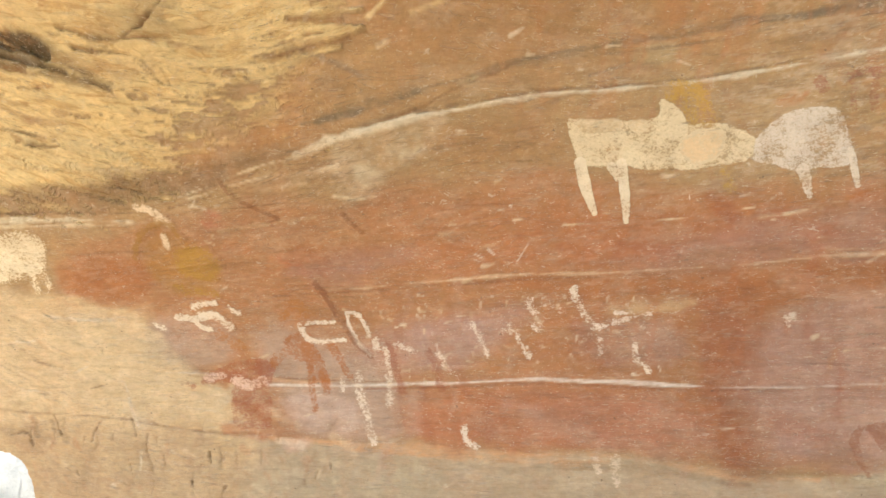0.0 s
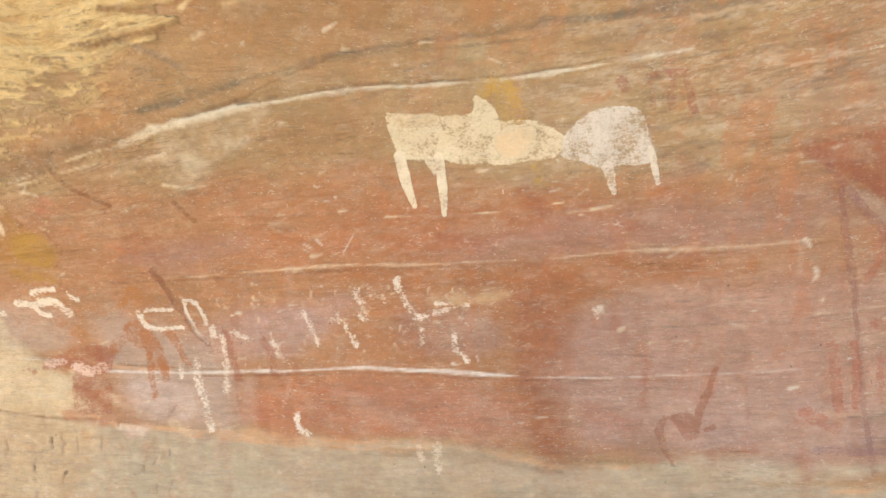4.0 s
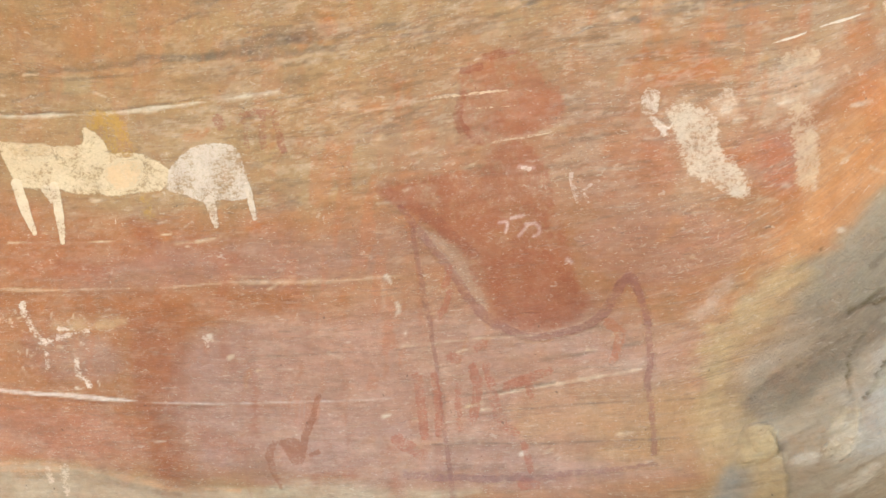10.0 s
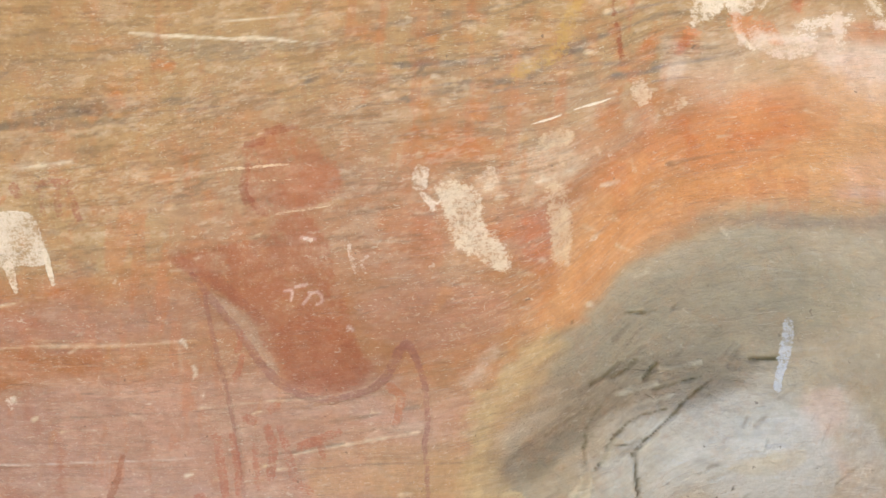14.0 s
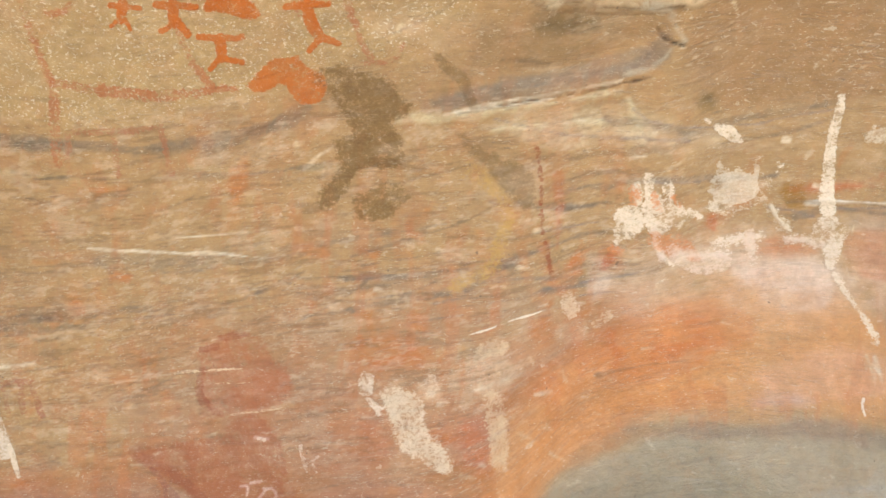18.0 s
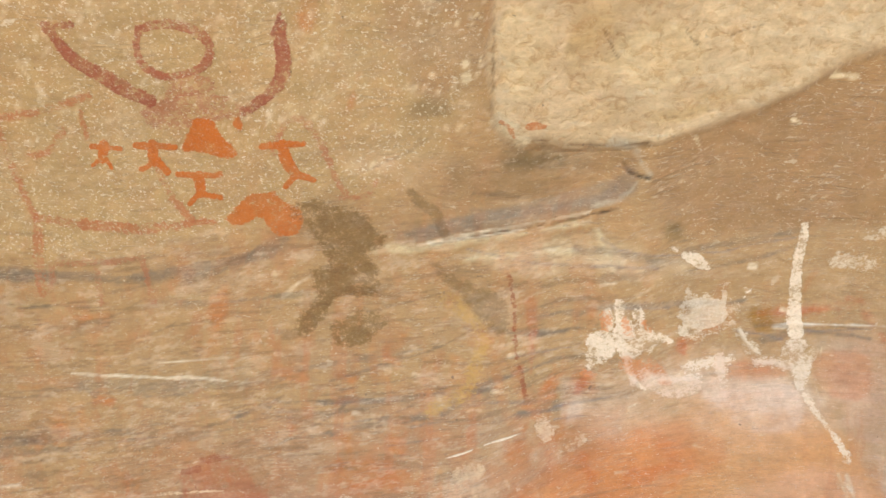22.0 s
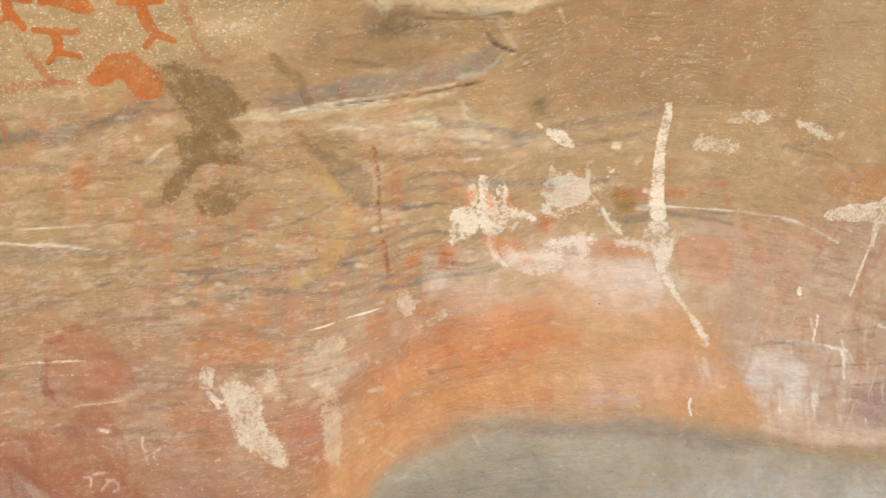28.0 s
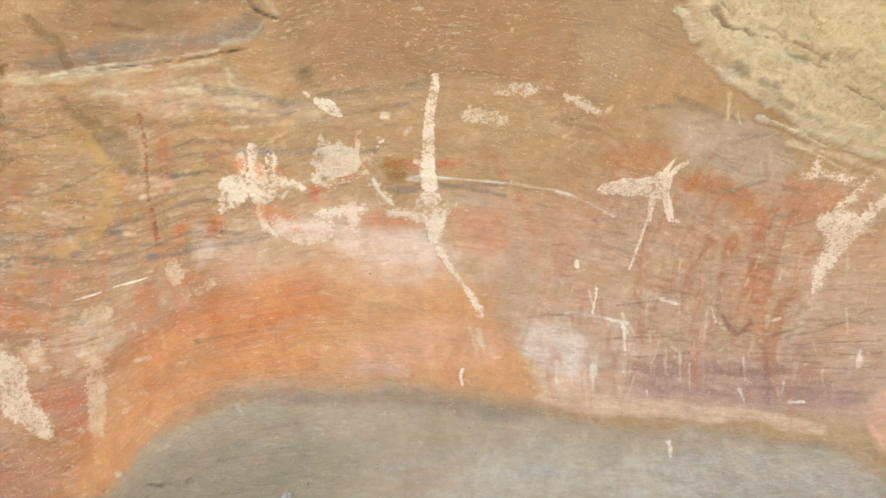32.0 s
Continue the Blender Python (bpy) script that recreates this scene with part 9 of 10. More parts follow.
painted("white_stroke", "worn white painted stroke with a bent foot", (252, 228, 196), opacity=0.93, ragged=1.04, wear=0.52, soft=0.0125, warp=0.0070, k=1.02, lines=[[(-0.365, 1.691, 0.0078), (-0.346, 1.654, 0.0059), (-0.330, 1.625, 0.0048), (-0.310, 1.609, 0.0058)], [(-0.320, 1.607, 0.0029), (-0.293, 1.615, 0.0029)]])
painted("white_stroke", "worn white painted stroke", (252, 228, 196), opacity=0.93, ragged=1.04, wear=0.49, soft=0.0122, warp=0.0068, k=1.00, lines=[[(-0.226, 1.567, 0.0057), (-0.221, 1.533, 0.0066)], [(-0.212, 1.527, 0.0028), (-0.195, 1.506, 0.0028)]])
painted("white_stroke", "worn white painted figure of thin strokes", (252, 228, 196), opacity=0.84, ragged=1.10, wear=0.56, soft=0.0135, warp=0.0094, k=1.06, lines=[[(-0.507, 1.621, 0.0063), (-0.490, 1.614, 0.0062)], [(-0.489, 1.607, 0.0042), (-0.473, 1.575, 0.0041), (-0.464, 1.549, 0.0041)], [(-0.527, 1.610, 0.0042), (-0.503, 1.611, 0.0042)]])
painted("white_stroke", "worn white painted figure of thin strokes", (252, 227, 196), opacity=0.78, ragged=1.10, wear=0.60, soft=0.0141, warp=0.0098, k=1.08, lines=[[(-0.604, 1.634, 0.0055), (-0.582, 1.613, 0.0055)], [(-0.582, 1.607, 0.0044), (-0.565, 1.560, 0.0044)]])
painted("white_stroke", "worn white painted daubs in a row", (252, 225, 194), opacity=0.78, ragged=1.10, wear=0.60, soft=0.0154, warp=0.0110, k=1.05, lines=[[(-0.429, 1.666, 0.0071), (-0.390, 1.657, 0.0069)], [(-0.465, 1.674, 0.0051), (-0.455, 1.649, 0.0051)], [(-0.454, 1.624, 0.0062), (-0.434, 1.614, 0.0061)]])
painted("white_stroke", "worn white specks and strokes", (252, 225, 194), opacity=0.78, ragged=1.10, wear=0.56, soft=0.0123, warp=0.0103, k=1.01, lines=[[(-0.277, 1.620, 0.0048), (-0.235, 1.624, 0.0047)], [(-0.272, 1.644, 0.0038), (-0.199, 1.628, 0.0037)], [(-0.306, 1.585, 0.0039), (-0.300, 1.554, 0.0039)]])
painted("white_stroke", "worn white specks and strokes", (252, 225, 194), opacity=0.72, ragged=1.10, wear=0.60, soft=0.0147, warp=0.0123, k=1.08, lines=[[(-0.689, 1.572, 0.0045), (-0.675, 1.538, 0.0045), (-0.645, 1.517, 0.0045)], [(-0.793, 1.596, 0.0047), (-0.748, 1.581, 0.0046)], [(0.082, 1.620, 0.0035), (0.092, 1.603, 0.0035)]])
painted("white_stroke", "worn white drips under the red band", (248, 217, 180), opacity=0.68, ragged=1.10, wear=0.60, soft=0.0171, warp=0.0089, k=0.99, lines=[[(-0.306, 1.315, 0.0060), (-0.298, 1.290, 0.0060)], [(-0.261, 1.316, 0.0069), (-0.253, 1.265, 0.0069)]])
painted("red_line", "thin red painted frame line", (186, 108, 62), opacity=0.70, ragged=0.8, wear=0.55, soft=0.0118, warp=0.0057, k=1.55, lines=[[(0.194, 2.686, 0.0048), (0.291, 2.690, 0.0050), (0.353, 2.699, 0.0051), (0.432, 2.716, 0.0051)], [(0.259, 2.689, 0.0049), (0.273, 2.649, 0.0051), (0.293, 2.603, 0.0053), (0.311, 2.572, 0.0076), (0.309, 2.524, 0.0090), (0.307, 2.455, 0.0081)]])
painted("red_line", "red painted ground line under the stick figures", (186, 108, 62), opacity=0.80, ragged=0.8, wear=0.45, soft=0.0130, warp=0.0063, k=1.35, lines=[[(0.311, 2.572, 0.0065), (0.408, 2.563, 0.0090), (0.509, 2.553, 0.0092), (0.601, 2.556, 0.0068), (0.663, 2.555, 0.0045)]])
painted("red_line", "thin red painted line slanting from the stick figures", (186, 108, 62), opacity=0.70, ragged=0.8, wear=0.5, soft=0.0121, warp=0.0059, k=1.56, lines=[[(0.546, 2.640, 0.0054), (0.573, 2.602, 0.0056), (0.614, 2.560, 0.0057)], [(0.412, 2.699, 0.0041), (0.420, 2.672, 0.0042)], [(0.377, 2.678, 0.0052), (0.349, 2.654, 0.0052), (0.312, 2.650, 0.0052)]])
painted("red_arch", "red painted arch over an orange stick figure", (182, 110, 70), opacity=0.70, ragged=0.8, wear=0.5, soft=0.0123, warp=0.0059, k=1.48, lines=[[(0.767, 2.637, 0.0053), (0.780, 2.666, 0.0052), (0.799, 2.677, 0.0052), (0.825, 2.671, 0.0052), (0.846, 2.653, 0.0052), (0.881, 2.612, 0.0053), (0.910, 2.575, 0.0054)], [(0.897, 2.572, 0.0043), (0.951, 2.572, 0.0043), (0.964, 2.590, 0.0043)]])
painted("red_animal", "faint red painted long-bodied animal", (178, 110, 74), opacity=0.63, ragged=0.8, wear=0.5, soft=0.0122, warp=0.0065, k=1.26, lines=[[(0.332, 2.501, 0.0046), (0.403, 2.505, 0.0058), (0.461, 2.504, 0.0047), (0.516, 2.511, 0.0047)], [(0.516, 2.508, 0.0047), (0.525, 2.456, 0.0047), (0.533, 2.436, 0.0048)], [(0.420, 2.499, 0.0058), (0.424, 2.440, 0.0059)], [(0.332, 2.501, 0.0046), (0.324, 2.465, 0.0046)]])
painted("ochre_arc", "faint yellow ochre painted arc", (204, 160, 78), opacity=0.63, wear=0.5, soft=0.0303, warp=0.0109, k=1.04, lines=[[(1.122, 2.407, 0.0122), (1.175, 2.379, 0.0122), (1.202, 2.327, 0.0122), (1.198, 2.269, 0.0122), (1.165, 2.221, 0.0122), (1.110, 2.202, 0.0123)]])
painted("dotted_line", "dark red dotted painted line running down", (150, 72, 40), opacity=0.68, ragged=0.8, wear=0.5, soft=0.0092, warp=0.0046, layer=1, k=1.06, lines=[[(1.241, 2.440, 0.0033), (1.247, 2.416, 0.0033)], [(1.251, 2.406, 0.0033), (1.257, 2.385, 0.0033)], [(1.258, 2.373, 0.0033), (1.262, 2.344, 0.0033)], [(1.266, 2.329, 0.0033), (1.269, 2.292, 0.0033)], [(1.274, 2.275, 0.0033), (1.285, 2.248, 0.0033), (1.291, 2.215, 0.0033)]])
painted("white_stroke", "short white painted slanting stroke", (250, 228, 196), opacity=0.90, wear=0.45, ragged=0.80, soft=0.0137, warp=0.0065, layer=1, k=1.12, lines=[[(1.704, 2.325, 0.0062), (1.742, 2.283, 0.0064)]])
painted("white_scrawl", "worn pale painted patches below the scrawl", (250, 225, 196), opacity=0.72, ragged=1.10, wear=0.44, soft=0.0232, warp=0.0096, layer=1, k=1.07, lines=[[(1.667, 2.271, 0.0062), (1.674, 2.228, 0.0063)], [(1.594, 2.263, 0.0052), (1.685, 2.270, 0.0054)], [(1.744, 2.264, 0.0055), (1.804, 2.262, 0.0057)], [(1.530, 2.241, 0.0069), (1.619, 2.237, 0.0070)]])
painted("white_stick", "thin white painted stick running down from the staff", (246, 221, 188), opacity=0.85, ragged=1.04, wear=0.37, soft=0.0134, warp=0.0074, layer=1, k=1.16, lines=[[(1.854, 2.206, 0.0059), (1.891, 2.164, 0.0061), (1.934, 2.119, 0.0063), (1.966, 2.082, 0.0065)]])
painted("white_dot", "small white painted dot", (252, 228, 196), opacity=0.93, wear=0.05, soft=0.0056, warp=0.0042, k=1.37, lines=[[(2.194, 2.207, 0.0060), (2.198, 2.199, 0.0061)]])
painted("white_tick", "thin white painted tick", (252, 228, 196), opacity=0.93, wear=0.22, ragged=0.80, soft=0.0096, warp=0.0046, k=1.38, lines=[[(2.256, 2.161, 0.0031), (2.260, 2.138, 0.0032), (2.255, 2.107, 0.0032)]])
painted("white_tick", "thin white painted tick on the orange band", (252, 228, 196), opacity=0.93, wear=0.22, ragged=0.80, soft=0.0082, warp=0.0039, k=1.18, lines=[[(1.919, 1.963, 0.0027), (1.910, 1.949, 0.0027), (1.915, 1.929, 0.0027)]])
painted("purple_mark", "purple-brown painted angular mark", (136, 90, 80), opacity=0.65, wear=0.45, soft=0.0150, warp=0.0100, k=1.34, lines=[[(2.655, 2.193, 0.0074), (2.674, 2.153, 0.0074), (2.710, 2.118, 0.0072), (2.745, 2.098, 0.0069), (2.774, 2.138, 0.0067)]])
painted("purple_mark", "purple-brown painted bar with a stem", (140, 94, 82), opacity=0.54, wear=0.5, soft=0.0215, warp=0.0110, k=1.11, lines=[[(2.654, 2.016, 0.0113), (2.770, 2.010, 0.0100), (2.873, 2.018, 0.0090)], [(2.827, 2.039, 0.0079), (2.823, 1.936, 0.0078)]])
painted("white_figure", "white painted branching figure with a long tail", (252, 228, 196), opacity=0.86, ragged=1.04, wear=0.37, soft=0.0295, warp=0.0123, layer=1, k=1.27, lines=[[(2.998, 2.371, 0.0157), (3.012, 2.397, 0.0157), (3.059, 2.417, 0.0156)], [(2.791, 2.443, 0.0064), (2.855, 2.452, 0.0062), (2.932, 2.440, 0.0059)], [(2.977, 2.446, 0.0058), (2.944, 2.415, 0.0059), (2.917, 2.385, 0.0059)], [(2.800, 2.487, 0.0047), (2.813, 2.447, 0.0047)]], areas=[[(2.862, 2.368), (2.905, 2.380), (2.965, 2.379), (3.004, 2.363), (2.992, 2.329), (2.968, 2.291), (2.949, 2.224), (2.923, 2.198), (2.919, 2.268), (2.927, 2.323)]])
painted("white_smear", "pale worn smear of thin white pigment", (244, 225, 196), opacity=0.62, ragged=1.10, wear=0.52, soft=0.0197, warp=0.0131, k=1.36, lines=[[(1.876, 2.449, 0.0138), (1.936, 2.443, 0.0141)], [(1.911, 2.488, 0.0068), (1.993, 2.488, 0.0070)], [(2.067, 2.486, 0.0060), (2.152, 2.467, 0.0064)]])
painted("white_tick", "thin white painted ticks", (252, 228, 196), opacity=0.90, wear=0.37, ragged=0.80, soft=0.0120, warp=0.0075, k=1.38, lines=[[(2.350, 2.091, 0.0041), (2.365, 2.036, 0.0042)], [(2.497, 1.831, 0.0044), (2.501, 1.807, 0.0043)], [(2.887, 1.936, 0.0034), (2.916, 1.936, 0.0034)]])
cow = painted('painted_animal', "long cream-white painted animal standing in profile on the tan band", (248, 220, 172), opacity=0.92, ragged=0.6, wear=0.4, soft=0.0101, warp=0.0088, k=1.18, areas=[[(-0.392, 2.026), (-0.373, 2.022), (-0.32, 2.023), (-0.269, 2.016), (-0.218, 2.017), (-0.196, 2.023), (-0.203, 2.048), (-0.198, 2.055), (-0.173, 2.039), (-0.153, 2.02), (-0.142, 2.003), (-0.092, 2.004), (-0.055, 1.993), (-0.02, 1.98), (-0.002, 1.961), (-0.011, 1.935), (-0.034, 1.918), (-0.09, 1.918), (-0.167, 1.921), (-0.244, 1.929), (-0.275, 1.937), (-0.323, 1.936), (-0.367, 1.938), (-0.377, 1.968), (-0.388, 1.999)]])
painted('worn_shoulder', "worn shoulder with bare rock showing", (206, 164, 108), parent=cow, opacity=0.5, ragged=1.1, wear=0.6, soft=0.0115, warp=0.0064, k=1.22, areas=[[(-0.376, 2.02), (-0.32, 2.023), (-0.279, 2.018), (-0.289, 1.998), (-0.333, 2.003), (-0.362, 1.999)], [(-0.269, 2.016), (-0.231, 2.017), (-0.218, 2.002), (-0.257, 1.997)]])
painted('leg', "", (252, 226, 184), parent=cow, opacity=0.93, ragged=0.5, wear=0.25, soft=0.0053, warp=0.0040, k=1.19, lines=[[(-0.364, 1.947, 0.0119), (-0.355, 1.916, 0.012), (-0.34, 1.881, 0.0107), (-0.326, 1.846, 0.0067)]])
painted('leg', "", (252, 226, 184), parent=cow, opacity=0.93, ragged=0.5, wear=0.25, soft=0.0053, warp=0.0039, k=1.16, lines=[[(-0.275, 1.94, 0.0104), (-0.269, 1.901, 0.0105), (-0.26, 1.859, 0.0093), (-0.257, 1.824, 0.0053)], [(-0.296, 1.935, 0.0092), (-0.284, 1.91, 0.0039)]])
painted('flank_wash', "peach wash on the flank", (250, 200, 140), parent=cow, opacity=0.5, ragged=0.8, wear=0.3, soft=0.0251, warp=0.0100, k=1.14, areas=[[(-0.142, 1.983), (-0.092, 1.989), (-0.067, 1.968), (-0.076, 1.935), (-0.129, 1.933), (-0.154, 1.958)]])
calf = painted('painted_animal', "pale pinkish white painted hindquarters with flaking pigment beside the cream animal", (240, 218, 190), opacity=0.9, ragged=0.7, wear=0.45, soft=0.0072, warp=0.0060, k=1.09, areas=[[(-0.01, 1.968), (0.019, 1.992), (0.048, 2.009), (0.089, 2.012), (0.134, 2.008), (0.149, 1.99), (0.16, 1.961), (0.174, 1.93), (0.177, 1.906), (0.16, 1.898), (0.107, 1.902), (0.083, 1.9), (0.049, 1.906), (0.021, 1.919), (-0.013, 1.926), (-0.007, 1.95)]])
painted('leg', "", (244, 220, 188), parent=calf, opacity=0.92, ragged=0.6, wear=0.35, soft=0.0048, warp=0.0036, k=1.08, lines=[[(0.086, 1.902, 0.012), (0.096, 1.877, 0.0096), (0.104, 1.849, 0.0048)]])
painted('leg', "", (244, 220, 188), parent=calf, opacity=0.9, ragged=0.6, wear=0.35, soft=0.0046, warp=0.0035, k=1.07, lines=[[(0.168, 1.928, 0.0069), (0.18, 1.895, 0.007), (0.19, 1.863, 0.0047)]])
man = painted('painted_figure', "large faded dark red painted figure with a rounded head", (168, 94, 60), opacity=0.56, ragged=0.6, wear=0.45, soft=0.0267, warp=0.0144, k=1.01, areas=[[(0.657, 1.957), (0.741, 1.971), (0.766, 1.934), (0.776, 1.864), (0.81, 1.791), (0.84, 1.731), (0.869, 1.683), (0.896, 1.66), (0.862, 1.63), (0.789, 1.617), (0.736, 1.625), (0.696, 1.648), (0.671, 1.704), (0.64, 1.755), (0.599, 1.8), (0.541, 1.842), (0.482, 1.884), (0.442, 1.91), (0.534, 1.919), (0.619, 1.921), (0.66, 1.927)]])
painted('head', "round faded head", (178, 98, 62), parent=man, opacity=0.48, ragged=0.7, wear=0.45, soft=0.0199, warp=0.0109, k=1.01, areas=[[(0.599, 2.105), (0.643, 2.133), (0.683, 2.14), (0.723, 2.122), (0.752, 2.087), (0.789, 2.046), (0.796, 2.007), (0.766, 1.99), (0.744, 1.971), (0.707, 1.963), (0.662, 1.961), (0.627, 1.977), (0.594, 2.026), (0.595, 2.068)]])
painted('head_rim', "dark broken rim of the round head", (152, 74, 48), parent=man, opacity=0.5, ragged=0.8, wear=0.5, soft=0.0082, warp=0.0061, k=1.03, lines=[[(0.603, 2.067, 0.0062), (0.594, 2.028, 0.0083), (0.609, 1.999, 0.0082), (0.646, 1.973, 0.0061)], [(0.644, 2.128, 0.0061), (0.68, 2.133, 0.007), (0.699, 2.131, 0.004)], [(0.603, 2.105, 0.0062), (0.633, 2.113, 0.0082)]])
painted('head_fill', "stronger orange-red lower half of the head", (180, 96, 54), parent=man, opacity=0.38, ragged=0.9, wear=0.5, soft=0.0254, warp=0.0117, k=0.98, areas=[[(0.652, 2.019), (0.701, 2.043), (0.747, 2.059), (0.787, 2.044), (0.794, 2.005), (0.751, 2.002), (0.718, 1.976), (0.654, 1.994)]])
painted('belly', "stronger red-brown belly", (165, 84, 46), parent=man, opacity=0.4, ragged=0.6, wear=0.45, soft=0.0396, warp=0.0139, k=1.01, areas=[[(0.677, 1.752), (0.735, 1.771), (0.806, 1.752), (0.864, 1.701), (0.886, 1.666), (0.847, 1.632), (0.756, 1.626), (0.7, 1.654)]])
painted('shoulder', "dark sloping shoulder line", (156, 86, 58), parent=man, opacity=0.42, ragged=0.6, wear=0.4, soft=0.0128, warp=0.0064, k=1.04, lines=[[(0.456, 1.905, 0.009), (0.528, 1.868, 0.0131), (0.597, 1.815, 0.0126), (0.65, 1.769, 0.0083)]])
painted('arm_line', "mauve line of a bent arm and leg", (146, 88, 82), parent=man, opacity=0.5, ragged=0.6, wear=0.35, soft=0.0067, warp=0.0048, k=1.01, lines=[[(0.5, 1.87, 0.0066), (0.534, 1.826, 0.0066), (0.574, 1.782, 0.0065), (0.618, 1.732, 0.0074), (0.661, 1.674, 0.0084), (0.702, 1.64, 0.0084), (0.748, 1.617, 0.0073), (0.801, 1.608, 0.0061), (0.849, 1.62, 0.006), (0.887, 1.631, 0.0068), (0.907, 1.649, 0.0086), (0.921, 1.678, 0.0094), (0.93, 1.704, 0.0085), (0.942, 1.715, 0.0075), (0.957, 1.693, 0.0074), (0.97, 1.663, 0.0063), (0.987, 1.624, 0.0059), (0.992, 1.559, 0.0046), (0.989, 1.494, 0.0042), (0.99, 1.429, 0.0032), (0.991, 1.374, 0.0031)]])
painted('leg_line', "thin dark leg line", (146, 90, 78), parent=man, opacity=0.42, ragged=0.7, wear=0.4, soft=0.0068, warp=0.0045, k=1.01, lines=[[(0.527, 1.827, 0.0044), (0.539, 1.776, 0.0044), (0.555, 1.711, 0.0055), (0.573, 1.668, 0.0056), (0.59, 1.602, 0.0039), (0.604, 1.535, 0.0034), (0.618, 1.465, 0.0034), (0.634, 1.394, 0.0046), (0.644, 1.334, 0.0046), (0.654, 1.272, 0.0046)]])
painted('pale_streak', "thin pale bed lines across the head", (246, 214, 170), parent=man, opacity=0.75, ragged=1.1, wear=0.5, soft=0.0030, warp=0.0030, k=1.00, lines=[[(0.545, 2.064, 0.0026), (0.608, 2.065, 0.0026), (0.689, 2.062, 0.002)], [(0.668, 1.97, 0.0025), (0.716, 1.974, 0.0025), (0.773, 1.979, 0.0014)], [(0.61, 2.036, 0.0012), (0.712, 2.034, 0.0012)]])
painted('tally_mark', "group of short orange-red painted strokes", (184, 92, 56), opacity=0.5, ragged=0.8, wear=0.5, soft=0.0087, warp=0.0065, k=0.98, lines=[[(0.562, 1.536, 0.0092), (0.575, 1.466, 0.0105), (0.588, 1.413, 0.0081)], [(0.596, 1.541, 0.0068), (0.612, 1.465, 0.008), (0.616, 1.42, 0.0057)], [(0.647, 1.517, 0.0067), (0.658, 1.427, 0.0056)], [(0.673, 1.555, 0.0088), (0.692, 1.508, 0.0099), (0.684, 1.444, 0.0089)], [(0.7, 1.563, 0.0065), (0.721, 1.498, 0.0087), (0.737, 1.443, 0.0087), (0.771, 1.42, 0.0075)], [(0.742, 1.516, 0.0076), (0.796, 1.534, 0.0094), (0.825, 1.542, 0.0061)], [(0.783, 1.53, 0.0095), (0.796, 1.495, 0.0063)], [(0.788, 1.399, 0.0042), (0.81, 1.344, 0.0052)], [(0.601, 1.661, 0.0077), (0.612, 1.699, 0.0054)], [(0.609, 1.747, 0.0053), (0.602, 1.716, 0.0075)], [(0.689, 1.598, 0.0097), (0.677, 1.592, 0.0076)], [(0.624, 1.577, 0.0078), (0.641, 1.569, 0.0066)], [(0.528, 1.406, 0.012), (0.584, 1.37, 0.0117)], [(0.799, 1.319, 0.0126), (0.821, 1.316, 0.0092)]])
painted('orange_daub', "faint orange painted daub inside the mauve line", (196, 108, 54), opacity=0.5, ragged=0.8, wear=0.5, soft=0.0071, warp=0.0053, k=0.87, lines=[[(0.917, 1.633, 0.0075), (0.942, 1.615, 0.0081), (0.94, 1.586, 0.007), (0.933, 1.559, 0.0052)]])
painted('purple_bar', "long faint purple painted bar near the foot of the wall", (146, 102, 98), opacity=0.5, ragged=0.6, wear=0.4, soft=0.0082, warp=0.0051, k=0.89, lines=[[(0.548, 1.328, 0.006), (0.644, 1.325, 0.0069), (0.723, 1.324, 0.0056), (0.82, 1.33, 0.0061), (0.894, 1.341, 0.0051), (0.954, 1.351, 0.0035), (0.997, 1.358, 0.0025)]])
painted('scratched_mark', "pale scratched marks beside the large red figure", (238, 209, 182), opacity=0.8, ragged=1.0, wear=0.5, soft=0.0037, warp=0.0037, k=0.94, lines=[[(0.814, 1.9, 0.0028), (0.823, 1.869, 0.0047), (0.832, 1.848, 0.0037)], [(0.84, 1.872, 0.0037), (0.85, 1.876, 0.0028)], [(0.728, 1.92, 0.0029), (0.741, 1.915, 0.0039)], [(0.824, 1.74, 0.0039), (0.83, 1.745, 0.0029)], [(0.84, 1.862, 0.0019), (0.849, 1.846, 0.0028)]])
painted('white_figure', "white painted boot-shaped figure", (244, 218, 182), opacity=0.78, ragged=0.7, wear=0.4, soft=0.0235, warp=0.0088, k=0.94, areas=[[(0.974, 2.005), (1.013, 2.01), (1.049, 1.987), (1.06, 1.963), (1.051, 1.936), (1.063, 1.91), (1.096, 1.882), (1.116, 1.84), (1.095, 1.832), (1.05, 1.859), (1.005, 1.887), (0.996, 1.931), (0.978, 1.973)]])
painted('white_figure', "small white painted daub with ragged edges", (250, 226, 196), opacity=0.7, ragged=1.0, wear=0.5, soft=0.0081, warp=0.0050, k=0.95, lines=[[(0.95, 1.985, 0.005), (0.968, 1.956, 0.004)]], areas=[[(0.926, 2.038), (0.951, 2.043), (0.961, 2.006), (0.948, 1.985), (0.925, 2.0)]])
painted('white_figure', "faint white painted stroke above the boot-shaped figure", (240, 212, 178), opacity=0.6, ragged=0.9, wear=0.5, soft=0.0196, warp=0.0069, k=0.93, areas=[[(1.054, 2.024), (1.076, 2.029), (1.082, 1.988), (1.06, 1.978)]])
